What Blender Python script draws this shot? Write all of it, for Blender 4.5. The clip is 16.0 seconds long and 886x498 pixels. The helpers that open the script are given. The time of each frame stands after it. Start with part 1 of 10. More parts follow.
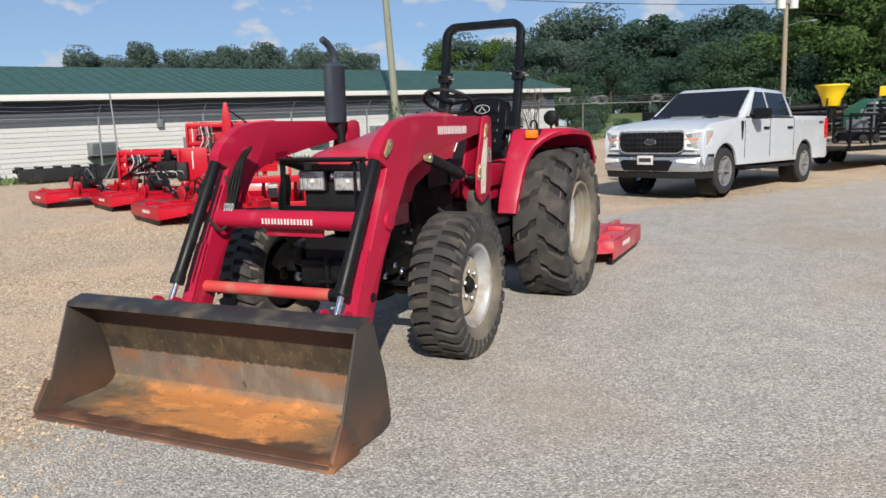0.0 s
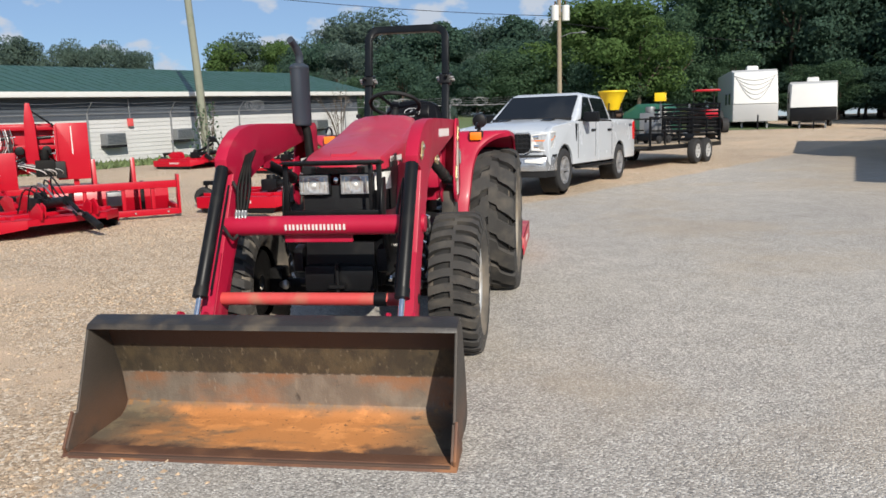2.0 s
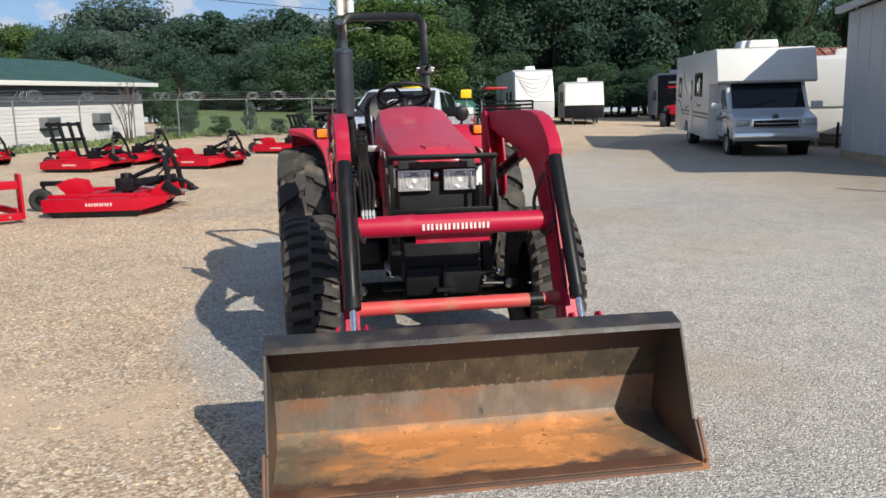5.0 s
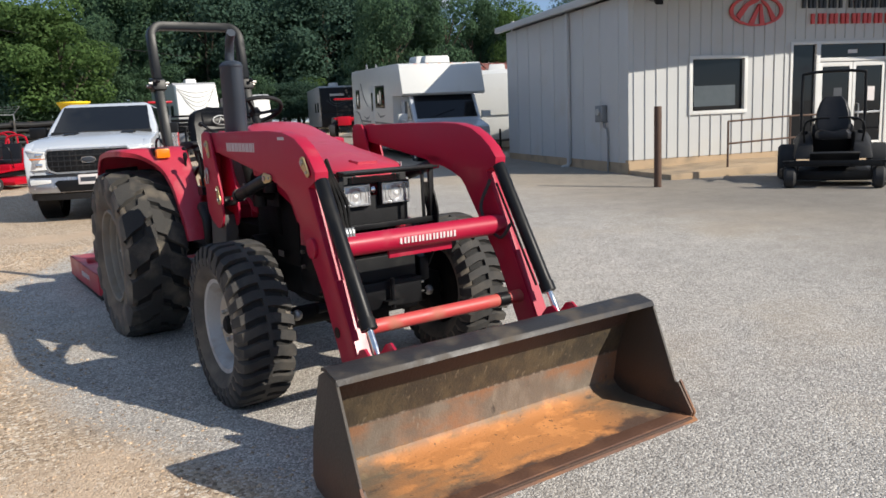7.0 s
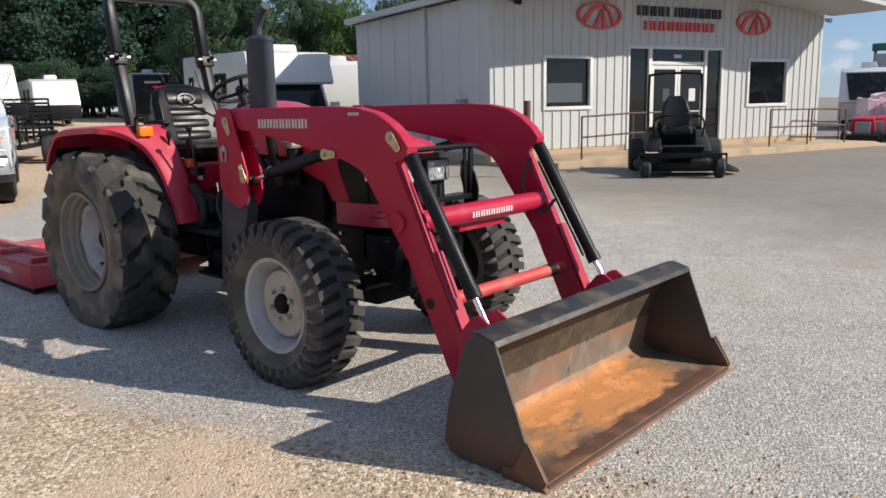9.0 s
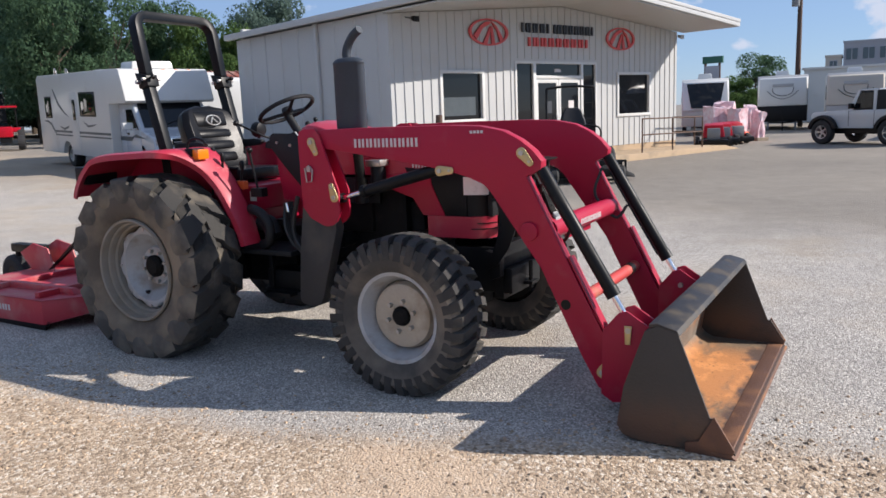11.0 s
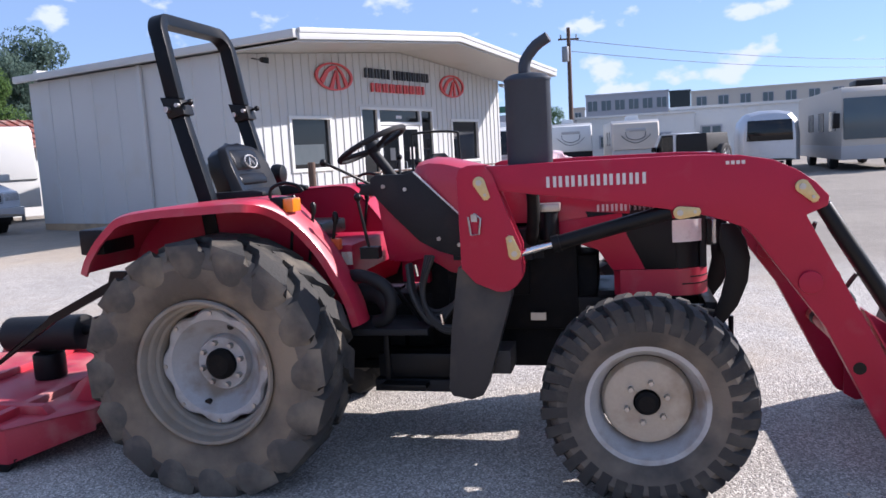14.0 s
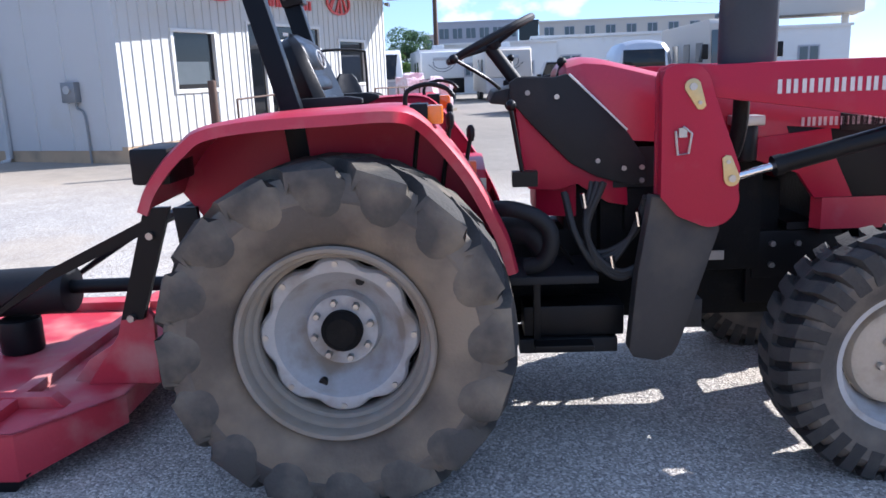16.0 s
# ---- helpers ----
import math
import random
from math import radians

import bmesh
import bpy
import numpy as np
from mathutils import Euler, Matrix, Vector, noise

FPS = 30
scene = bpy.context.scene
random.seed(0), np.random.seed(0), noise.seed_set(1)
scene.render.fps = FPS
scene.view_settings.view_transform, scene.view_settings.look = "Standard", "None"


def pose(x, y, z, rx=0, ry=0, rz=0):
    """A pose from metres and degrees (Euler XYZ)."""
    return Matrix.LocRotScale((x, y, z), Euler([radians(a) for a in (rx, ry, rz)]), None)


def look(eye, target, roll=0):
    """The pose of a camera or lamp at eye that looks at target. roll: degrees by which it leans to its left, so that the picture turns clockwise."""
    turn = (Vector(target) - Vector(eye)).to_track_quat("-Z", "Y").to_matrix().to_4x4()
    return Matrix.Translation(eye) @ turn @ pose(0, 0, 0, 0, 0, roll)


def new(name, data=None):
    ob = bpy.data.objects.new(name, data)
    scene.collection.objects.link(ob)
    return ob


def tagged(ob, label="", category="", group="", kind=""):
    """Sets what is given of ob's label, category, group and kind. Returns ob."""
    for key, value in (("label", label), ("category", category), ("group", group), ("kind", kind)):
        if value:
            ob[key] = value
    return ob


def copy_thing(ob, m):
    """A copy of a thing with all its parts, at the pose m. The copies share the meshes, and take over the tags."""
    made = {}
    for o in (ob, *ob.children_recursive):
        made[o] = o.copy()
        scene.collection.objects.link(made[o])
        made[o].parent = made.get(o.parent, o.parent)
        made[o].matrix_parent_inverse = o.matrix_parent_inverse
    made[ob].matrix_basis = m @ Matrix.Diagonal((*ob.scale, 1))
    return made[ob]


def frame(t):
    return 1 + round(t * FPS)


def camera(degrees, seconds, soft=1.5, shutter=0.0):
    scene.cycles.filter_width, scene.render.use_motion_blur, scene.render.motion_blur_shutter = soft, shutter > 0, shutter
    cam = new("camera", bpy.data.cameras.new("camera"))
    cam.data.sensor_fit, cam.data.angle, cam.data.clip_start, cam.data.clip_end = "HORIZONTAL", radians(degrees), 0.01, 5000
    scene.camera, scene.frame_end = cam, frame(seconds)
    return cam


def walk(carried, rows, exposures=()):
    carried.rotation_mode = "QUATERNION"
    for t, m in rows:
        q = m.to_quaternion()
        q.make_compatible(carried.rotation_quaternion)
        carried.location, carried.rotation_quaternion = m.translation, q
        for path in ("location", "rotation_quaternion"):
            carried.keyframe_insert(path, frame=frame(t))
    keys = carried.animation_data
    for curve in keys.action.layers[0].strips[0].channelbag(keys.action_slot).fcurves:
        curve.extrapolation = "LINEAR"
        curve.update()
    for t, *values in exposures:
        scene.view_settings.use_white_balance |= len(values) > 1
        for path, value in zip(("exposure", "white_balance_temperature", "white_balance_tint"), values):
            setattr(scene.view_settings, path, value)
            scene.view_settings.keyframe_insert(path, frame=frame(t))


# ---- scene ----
cam = camera(59.5, 16.0, soft=1.6)
PATH = [
    (0, (0.171, 0.499, 1.428), (0.068, 2.473, 1.123), -1.6),
    (0.5, (-0.18, 0.56, 1.441), (-0.102, 2.533, 1.122), -1.1),
    (1, (-0.566, 0.504, 1.43), (-0.322, 2.464, 1.114), -1.5),
    (1.5, (-0.939, 0.438, 1.469), (-0.601, 2.383, 1.15), -2.4),
    (2, (-1.242, 0.526, 1.467), (-0.793, 2.449, 1.153), -1.7),
    (2.5, (-1.551, 0.577, 1.46), (-0.972, 2.468, 1.155), -1.3),
    (3, (-1.881, 0.617, 1.501), (-1.205, 2.475, 1.197), -1.8),
    (3.2, (-1.95, 0.684, 1.491), (-1.26, 2.536, 1.182), -1.9),
    (5.3, (-3.243, 1.651, 1.495), (-2.149, 3.288, 1.147), -1.3),
    (5.5, (-3.385, 1.752, 1.497), (-2.218, 3.336, 1.14), -1.3),
    (6, (-3.812, 2.015, 1.503), (-2.439, 3.411, 1.095), -1.1),
    (6.5, (-4.04, 2.289, 1.52), (-2.552, 3.564, 1.123), -2.0),
    (7, (-4.268, 2.561, 1.554), (-2.637, 3.666, 1.215), -2.6),
    (7.5, (-4.659, 2.801, 1.542), (-2.916, 3.716, 1.189), -1.9),
    (8, (-4.862, 3.023, 1.538), (-3.085, 3.857, 1.155), -1.6),
    (8.2, (-4.894, 3.156, 1.508), (-3.107, 3.97, 1.125), -1.6),
    (10.3, (-5.491, 4.609, 1.547), (-3.553, 4.947, 1.182), -2.2),
    (10.5, (-5.58, 4.754, 1.555), (-3.638, 5.056, 1.188), -2.6),
    (11, (-5.675, 5.092, 1.585), (-3.727, 5.386, 1.239), -2.3),
    (11.5, (-5.549, 5.466, 1.569), (-3.597, 5.771, 1.26), -1.8),
    (12, (-5.444, 5.835, 1.558), (-3.476, 6.072, 1.29), -1.5),
    (12.5, (-5.282, 6.253, 1.571), (-3.303, 6.384, 1.314), -2.4),
    (13, (-5.004, 6.607, 1.557), (-3.016, 6.631, 1.337), -2.1),
    (13.5, (-4.788, 6.967, 1.568), (-2.803, 6.843, 1.36), -2.2),
    (14, (-4.572, 7.354, 1.587), (-2.61, 7.059, 1.341), -3.2),
    (14.5, (-4.266, 7.661, 1.568), (-2.31, 7.31, 1.339), -3.1),
    (15, (-3.991, 7.947, 1.597), (-2.051, 7.503, 1.397), -2.0),
    (15.5, (-3.71, 8.267, 1.574), (-1.83, 7.664, 1.256), -2.2),
    (16, (-3.357, 8.484, 1.517), (-1.52, 7.827, 1.075), -2.2),
]
EXPOSURES = [(0.0, 0.49, 6400, 9), (3.2, 0.51, 6400, 9), (5.5, 0.57, 6420, 9), (8.2, 0.58, 6420, 10), (10.3, 0.67, 6320, 12), (11.5, 0.75, 6200, 15), (12.5, 0.92, 6150, 18), (14.0, 1.11, 5900, 19), (15.0, 1.19, 5750, 19), (16.0, 1.46, 5600, 15)]
walk(cam, [(t, look(eye, target, roll)) for t, eye, target, roll in PATH], EXPOSURES)

# ---- light ----
SUN_AZ, SUN_EL = radians(173.0), radians(32.0)   # clockwise from +y, above the horizon
world = bpy.data.worlds.new("sky")
scene.world = world
world.use_nodes = True
wn, wl = world.node_tree.nodes, world.node_tree.links
wn.clear()
sky = wn.new("ShaderNodeTexSky")
sky.sky_type, sky.sun_disc, sky.sun_elevation, sky.sun_rotation = "NISHITA", False, SUN_EL, SUN_AZ
sky.air_density, sky.dust_density, sky.ozone_density = 0.85, 0.1, 6.0
wcoord = wn.new("ShaderNodeTexCoord")
wmap = wn.new("ShaderNodeMapping")
wmap.inputs["Scale"].default_value = (1.0, 1.0, 1.7)
wnoise = wn.new("ShaderNodeTexNoise")
wnoise.inputs["Scale"].default_value, wnoise.inputs["Detail"].default_value, wnoise.inputs["Roughness"].default_value = 13.0, 7.0, 0.50
wramp = wn.new("ShaderNodeValToRGB")
wramp.color_ramp.elements[0].position, wramp.color_ramp.elements[1].position = 0.57, 0.64
wramp.color_ramp.elements[0].color = (0.08, 0.08, 0.08, 1)   # thin haze between the clouds
wmix = wn.new("ShaderNodeMix")
wmix.data_type = "RGBA"
wmix.inputs["B"].default_value = (3.9, 4.3, 5.0, 1)
wbg = wn.new("ShaderNodeBackground")
wbg.inputs["Strength"].default_value = 0.100
wout = wn.new("ShaderNodeOutputWorld")
wl.new(wcoord.outputs["Generated"], wmap.inputs["Vector"])
wl.new(wmap.outputs["Vector"], wnoise.inputs["Vector"])
wl.new(wnoise.outputs["Fac"], wramp.inputs["Fac"])
wl.new(wramp.outputs["Color"], wmix.inputs["Factor"])
whaze = wn.new("ShaderNodeMix")
whaze.data_type = "RGBA"
whaze.inputs["Factor"].default_value = 0.60
whaze.inputs["B"].default_value = (1.62, 2.28, 3.36, 1)   # even summer haze
wl.new(sky.outputs["Color"], whaze.inputs["A"])
wl.new(whaze.outputs["Result"], wmix.inputs["A"])
wl.new(wmix.outputs["Result"], wbg.inputs["Color"])
wl.new(wbg.outputs["Background"], wout.inputs["Surface"])
sun = new("sun", bpy.data.lights.new("sun", "SUN"))
sun.data.energy, sun.data.angle, sun.data.color = 4.2, radians(0.53), (1.0, 0.92, 0.80)
sun.matrix_world = look((math.sin(SUN_AZ) * math.cos(SUN_EL) * 60, math.cos(SUN_AZ) * math.cos(SUN_EL) * 60, math.sin(SUN_EL) * 60), (0, 0, 0))


# ---- materials ----
def material(name, base, rough=0.5, metal=0.0, var=0.12, scale=6.0, fine=80.0, bump=0.0, dirt=None, amount=0.0, dscale=3.0, coat=0.0, fvar=0.08, island=0.0, each=0.0, spec=0.5):
    """A surface with variation at two scales, a relief and patches of dirt."""
    m = bpy.data.materials.new(name)
    m.use_nodes = True
    n, l = m.node_tree.nodes, m.node_tree.links
    b = n["Principled BSDF"]
    b.inputs["Metallic"].default_value = metal
    b.inputs["Coat Weight"].default_value = coat
    b.inputs["Coat Roughness"].default_value = 0.15
    b.inputs["Specular IOR Level"].default_value = spec
    tc = n.new("ShaderNodeTexCoord")

    def noise_at(s, detail=4.0):
        k = n.new("ShaderNodeTexNoise")
        k.inputs["Scale"].default_value, k.inputs["Detail"].default_value = s, detail
        l.new(tc.outputs["Object"], k.inputs["Vector"])
        return k.outputs["Fac"]

    def sums(a, fa, c, fc):
        x = n.new("ShaderNodeMath"); x.operation = "MULTIPLY_ADD"
        l.new(a, x.inputs[0]); x.inputs[1].default_value = fa; x.inputs[2].default_value = 1 - fa * 0.5
        y = n.new("ShaderNodeMath"); y.operation = "MULTIPLY_ADD"
        l.new(c, y.inputs[0]); y.inputs[1].default_value = fc; y.inputs[2].default_value = -fc * 0.5
        z = n.new("ShaderNodeMath"); z.operation = "ADD"
        l.new(x.outputs[0], z.inputs[0]); l.new(y.outputs[0], z.inputs[1])
        return z.outputs[0]

    big, small = noise_at(scale), noise_at(fine, 2.0)
    value = sums(big, 2 * var, small, 2 * fvar)
    if island or each:
        if island:
            src = n.new("ShaderNodeNewGeometry").outputs["Random Per Island"]
        else:
            src = n.new("ShaderNodeObjectInfo").outputs["Random"]
        k = n.new("ShaderNodeMath"); k.operation = "MULTIPLY_ADD"
        l.new(src, k.inputs[0]); k.inputs[1].default_value = 2 * (island or each); k.inputs[2].default_value = 1 - (island or each)
        j = n.new("ShaderNodeMath"); j.operation = "MULTIPLY"
        l.new(value, j.inputs[0]); l.new(k.outputs[0], j.inputs[1])
        value = j.outputs[0]
    tone = n.new("ShaderNodeMix"); tone.data_type = "RGBA"; tone.blend_type = "MULTIPLY"
    tone.inputs["Factor"].default_value = 1.0
    tone.inputs["A"].default_value = (*base, 1)
    l.new(value, tone.inputs["B"])
    colour = tone.outputs["Result"]
    rv = n.new("ShaderNodeMath"); rv.operation = "MULTIPLY_ADD"
    l.new(big, rv.inputs[0]); rv.inputs[1].default_value = 0.25; rv.inputs[2].default_value = rough - 0.125
    roughness = rv.outputs[0]
    if dirt:
        ramp = n.new("ShaderNodeValToRGB")
        ramp.color_ramp.elements[0].position, ramp.color_ramp.elements[1].position = 0.62 - 0.35 * amount, 0.80 - 0.25 * amount
        l.new(noise_at(dscale, 8.0), ramp.inputs["Fac"])
        mul = n.new("ShaderNodeMath"); mul.operation = "MULTIPLY"
        l.new(ramp.outputs["Color"], mul.inputs[0]); mul.inputs[1].default_value = min(1.0, 0.45 + amount)
        d = n.new("ShaderNodeMix"); d.data_type = "RGBA"
        l.new(mul.outputs[0], d.inputs["Factor"]); l.new(colour, d.inputs["A"]); d.inputs["B"].default_value = (*dirt, 1)
        colour = d.outputs["Result"]
        r2 = n.new("ShaderNodeMix")
        l.new(mul.outputs[0], r2.inputs["Factor"]); l.new(roughness, r2.inputs["A"]); r2.inputs["B"].default_value = 0.9
        roughness = r2.outputs["Result"]
    l.new(colour, b.inputs["Base Color"]); l.new(roughness, b.inputs["Roughness"])
    if bump:
        k = n.new("ShaderNodeBump"); k.inputs["Strength"].default_value = bump; k.inputs["Distance"].default_value = 0.01
        l.new(small, k.inputs["Height"]); l.new(k.outputs["Normal"], b.inputs["Normal"])
    return m


def glass(name, tint, rough=0.03, alpha=1.0):
    m = bpy.data.materials.new(name)
    m.use_nodes = True
    b = m.node_tree.nodes["Principled BSDF"]
    b.inputs["Base Color"].default_value = (*tint, 1)
    b.inputs["Roughness"].default_value, b.inputs["Transmission Weight"].default_value, b.inputs["IOR"].default_value = rough, alpha, 1.45
    return m


RED = material("red_paint", (0.37, 0.007, 0.036), 0.46, var=0.12, scale=2.5, fine=150, coat=0.05, spec=0.32, dirt=(0.36, 0.09, 0.10), amount=0.10, dscale=5)
RED_FADED = material("sun_faded_red_paint", (0.41, 0.020, 0.046), 0.42, var=0.12, scale=4, coat=0.15, dirt=(0.40, 0.13, 0.13), amount=0.22, dscale=6)
RED_TUBE = material("worn_orange_red_paint", (0.50, 0.060, 0.055), 0.45, var=0.15, scale=5, dirt=(0.38, 0.16, 0.10), amount=0.35, dscale=7)
RED_NEW = material("bright_red_powder_coat", (0.40, 0.003, 0.016), 0.38, var=0.08, scale=3, coat=0.05, spec=0.3)
RED_DUSTY = material("dusty_red_deck_paint", (0.46, 0.034, 0.055), 0.42, var=0.15, scale=3, dirt=(0.50, 0.22, 0.20), amount=0.45, dscale=4)
BLACK = material("black_paint", (0.0065, 0.0068, 0.0078), 0.42, var=0.2, scale=6, dirt=(0.022, 0.020, 0.018), amount=0.12, dscale=6, spec=0.22)
SLATE = material("heat_dulled_slate_paint", (0.036, 0.045, 0.060), 0.55, var=0.2, scale=6, dirt=(0.09, 0.08, 0.07), amount=0.12, dscale=5, spec=0.3)
NAVY_BLACK = material("blue_black_frame_paint", (0.0065, 0.0085, 0.0115), 0.36, var=0.15, scale=6, dirt=(0.03, 0.03, 0.03), amount=0.08, dscale=6, spec=0.12)
BLACK_MATT = material("matt_black_plastic", (0.010, 0.0105, 0.012), 0.60, var=0.2, scale=8, bump=0.1, dirt=(0.045, 0.040, 0.034), amount=0.15, spec=0.35)
GREASE = material("oily_cast_iron", (0.0060, 0.0058, 0.0058), 0.65, 0.1, var=0.4, scale=9, bump=0.3, dirt=(0.026, 0.022, 0.018), amount=0.20, dscale=9, spec=0.2)
POST = material("dusty_black_steel", (0.035, 0.032, 0.030), 0.6, var=0.2, scale=5, bump=0.1, dirt=(0.10, 0.085, 0.065), amount=0.4, dscale=4)
VINYL = material("black_vinyl", (0.009, 0.009, 0.011), 0.42, spec=0.35, var=0.2, scale=10, bump=0.05, dirt=(0.03, 0.03, 0.03), amount=0.05)
SEAT = material("glossy_black_seat_vinyl", (0.0045, 0.0045, 0.0055), 0.33, spec=0.20, var=0.2, scale=10, bump=0.06)
RUBBER = material("dusty_rubber", (0.062, 0.057, 0.051), 0.88, var=0.22, scale=6, bump=0.25, dirt=(0.170, 0.143, 0.112), amount=0.70, dscale=4)
RUBBER_TREAD = material("worn_tread_rubber", (0.036, 0.034, 0.032), 0.85, var=0.3, scale=9, bump=0.3, dirt=(0.085, 0.075, 0.062), amount=0.40, dscale=6)
# rubber between the lugs, darkened to hold the shade of the grooves
TREAD_BASE = material("groove_shaded_rubber", (0.014, 0.0135, 0.013), 0.9, var=0.3, scale=9, bump=0.3, dirt=(0.050, 0.043, 0.035), amount=0.22, dscale=8)
TYRE_BLACK = material("black_road_tyre", (0.020, 0.020, 0.021), 0.8, var=0.2, scale=8, bump=0.1)
RIM = material("dusty_silver_rim_paint", (0.40, 0.41, 0.42), 0.5, 0.15, var=0.14, scale=6, dirt=(0.25, 0.205, 0.155), amount=0.45, dscale=6)
RUBBER_CAKED = material("dust_caked_rubber", (0.095, 0.080, 0.064), 0.9, var=0.32, scale=4, bump=0.25, dirt=(0.235, 0.188, 0.134), amount=0.70, dscale=3)
TREAD_CAKED = material("dust_caked_tread_rubber", (0.068, 0.063, 0.056), 0.88, var=0.3, scale=9, bump=0.3, dirt=(0.21, 0.175, 0.13), amount=0.50, dscale=4)
# dusty lug crowns, made darker than the lug ends to paint in their shade
TREAD_SHADED = material("shade_darkened_crown_rubber", (0.036, 0.034, 0.031), 0.88, var=0.3, scale=9, bump=0.3, dirt=(0.165, 0.138, 0.102), amount=0.32, dscale=5)
RIM_WORN = material("dust_caked_rim_paint", (0.25, 0.225, 0.19), 0.75, 0.0, var=0.14, scale=6, dirt=(0.22, 0.175, 0.125), amount=0.55, dscale=5)
RIM_TAN = material("dusty_beige_wheel_disc", (0.44, 0.38, 0.30), 0.6, 0.1, var=0.12, scale=8, dirt=(0.30, 0.23, 0.16), amount=0.4, dscale=7)
ALLOY = material("bright_alloy", (0.50, 0.50, 0.51), 0.38, 0.85, var=0.08, scale=12)
CHROME = material("chrome", (0.75, 0.75, 0.76), 0.12, 1.0, var=0.05, scale=14)
STEEL = material("bare_steel", (0.45, 0.44, 0.42), 0.4, 0.9, var=0.2, scale=14, dirt=(0.16, 0.09, 0.05), amount=0.2)
BRASS = material("zinc_yellow_plate", (0.55, 0.43, 0.22), 0.4, 0.7, var=0.15, scale=20)
FROSTED = material("frosted_white_lens", (0.72, 0.72, 0.70), 0.3, var=0.10, scale=30, coat=0.5)
SILVER = material("silver_bumper_paint", (0.42, 0.43, 0.45), 0.25, 0.7, var=0.06, scale=8)
AMBER = material("amber_lens", (0.85, 0.20, 0.01), 0.2, var=0.06, scale=30, coat=0.6)
REDLENS = material("red_lens", (0.55, 0.01, 0.01), 0.2, var=0.06, scale=30, coat=0.6)
LENS = material("clear_lamp_lens", (0.42, 0.425, 0.43), 0.16, 0.2, var=0.55, scale=30, fvar=0.30, coat=0.9)
WHITE_INK = material("white_decal", (0.60, 0.56, 0.55), 0.5, var=0.06, scale=20)
LABEL = material("faded_safety_label", (0.66, 0.60, 0.50), 0.6, var=0.2, scale=40, dirt=(0.5, 0.16, 0.08), amount=0.25, dscale=30)
WHITE_CAR = material("white_vehicle_paint", (0.50, 0.53, 0.57), 0.25, var=0.03, scale=2, coat=0.6)
WHITE_GEL = material("white_fibreglass", (0.62, 0.62, 0.60), 0.35, var=0.05, scale=1.2, coat=0.2, dirt=(0.50, 0.47, 0.42), amount=0.06, dscale=1.5)
GREY_GEL = material("grey_fibreglass", (0.38, 0.38, 0.38), 0.4, var=0.06, scale=1.2)
DARK_GLASS = material("tinted_glass", (0.006, 0.007, 0.009), 0.05, var=0.1, scale=3, spec=0.4)
STRIPE = material("dark_graphic_stripe", (0.06, 0.075, 0.085), 0.4, var=0.2, scale=6)
WHITE_SIDING = material("white_painted_siding", (0.50, 0.50, 0.495), 0.55, var=0.06, scale=1.5, bump=0.05, dirt=(0.36, 0.36, 0.34), amount=0.2, dscale=1.2, each=0.05)
WHITE_METAL = material("white_ribbed_sheet_metal", (0.47, 0.475, 0.47), 0.45, var=0.05, scale=0.8, dirt=(0.46, 0.43, 0.37), amount=0.10, dscale=0.9, each=0.02)
GREEN_ROOF = material("green_metal_roof", (0.025, 0.075, 0.052), 0.42, var=0.12, scale=0.6, dirt=(0.05, 0.085, 0.07), amount=0.15, each=0.05)
# grey darkened to carry the shade below the eave
SOFFIT = material("shade_darkened_soffit", (0.10, 0.105, 0.115), 0.7, var=0.1, scale=2)
CONCRETE = material("worn_concrete", (0.42, 0.31, 0.20), 0.85, var=0.15, scale=1.5, fine=90, bump=0.3, dirt=(0.22, 0.18, 0.13), amount=0.3, dscale=2)
FOUNDATION = material("stained_block_base", (0.20, 0.19, 0.17), 0.85, var=0.2, scale=2, bump=0.3)
GALV = material("galvanised_steel", (0.24, 0.25, 0.26), 0.5, 0.6, var=0.12, scale=12)
RUST_POST = material("brown_rusted_post", (0.095, 0.055, 0.038), 0.75, var=0.3, scale=10, bump=0.2)
WOODPOLE = material("weathered_pole_wood", (0.27, 0.22, 0.16), 0.85, var=0.25, scale=5, fine=50, bump=0.4)
WIRE = material("black_cable", (0.02, 0.02, 0.02), 0.6, var=0.1)
YELLOW = material("yellow_plastic", (0.80, 0.55, 0.012), 0.45, var=0.1, scale=5)
ORANGE = material("orange_plastic", (0.75, 0.12, 0.03), 0.5, var=0.1, scale=5)
PINK = material("pink_shrink_wrap", (0.66, 0.44, 0.48), 0.25, var=0.35, scale=5, fine=25, fvar=0.3, bump=0.8, dirt=(0.72, 0.66, 0.70), amount=0.5, dscale=4)
GREEN_TARP = material("dark_green_machine_paint", (0.02, 0.10, 0.065), 0.45, var=0.2, scale=4)
BLUE_SIGN = material("sign_red", (0.58, 0.075, 0.075), 0.5, var=0.05)
SIGN_DARK = material("sign_charcoal_letter", (0.03, 0.035, 0.045), 0.5, var=0.05)
RUSTROOF = material("rusty_red_roof_sheet", (0.20, 0.055, 0.035), 0.7, var=0.35, scale=2, dirt=(0.38, 0.33, 0.28), amount=0.35, dscale=4)
STUCCO = material("pale_stucco", (0.50, 0.46, 0.40), 0.8, var=0.06, scale=0.3)
FAR_PANE = material("distant_window_pane", (0.075, 0.105, 0.120), 0.15, var=0.2, scale=0.5)
STUCCO_GREY = material("grey_cladding", (0.34, 0.35, 0.38), 0.7, var=0.06, scale=0.3)
BARK = material("tree_bark", (0.085, 0.065, 0.048), 0.9, var=0.3, scale=6, bump=0.5)
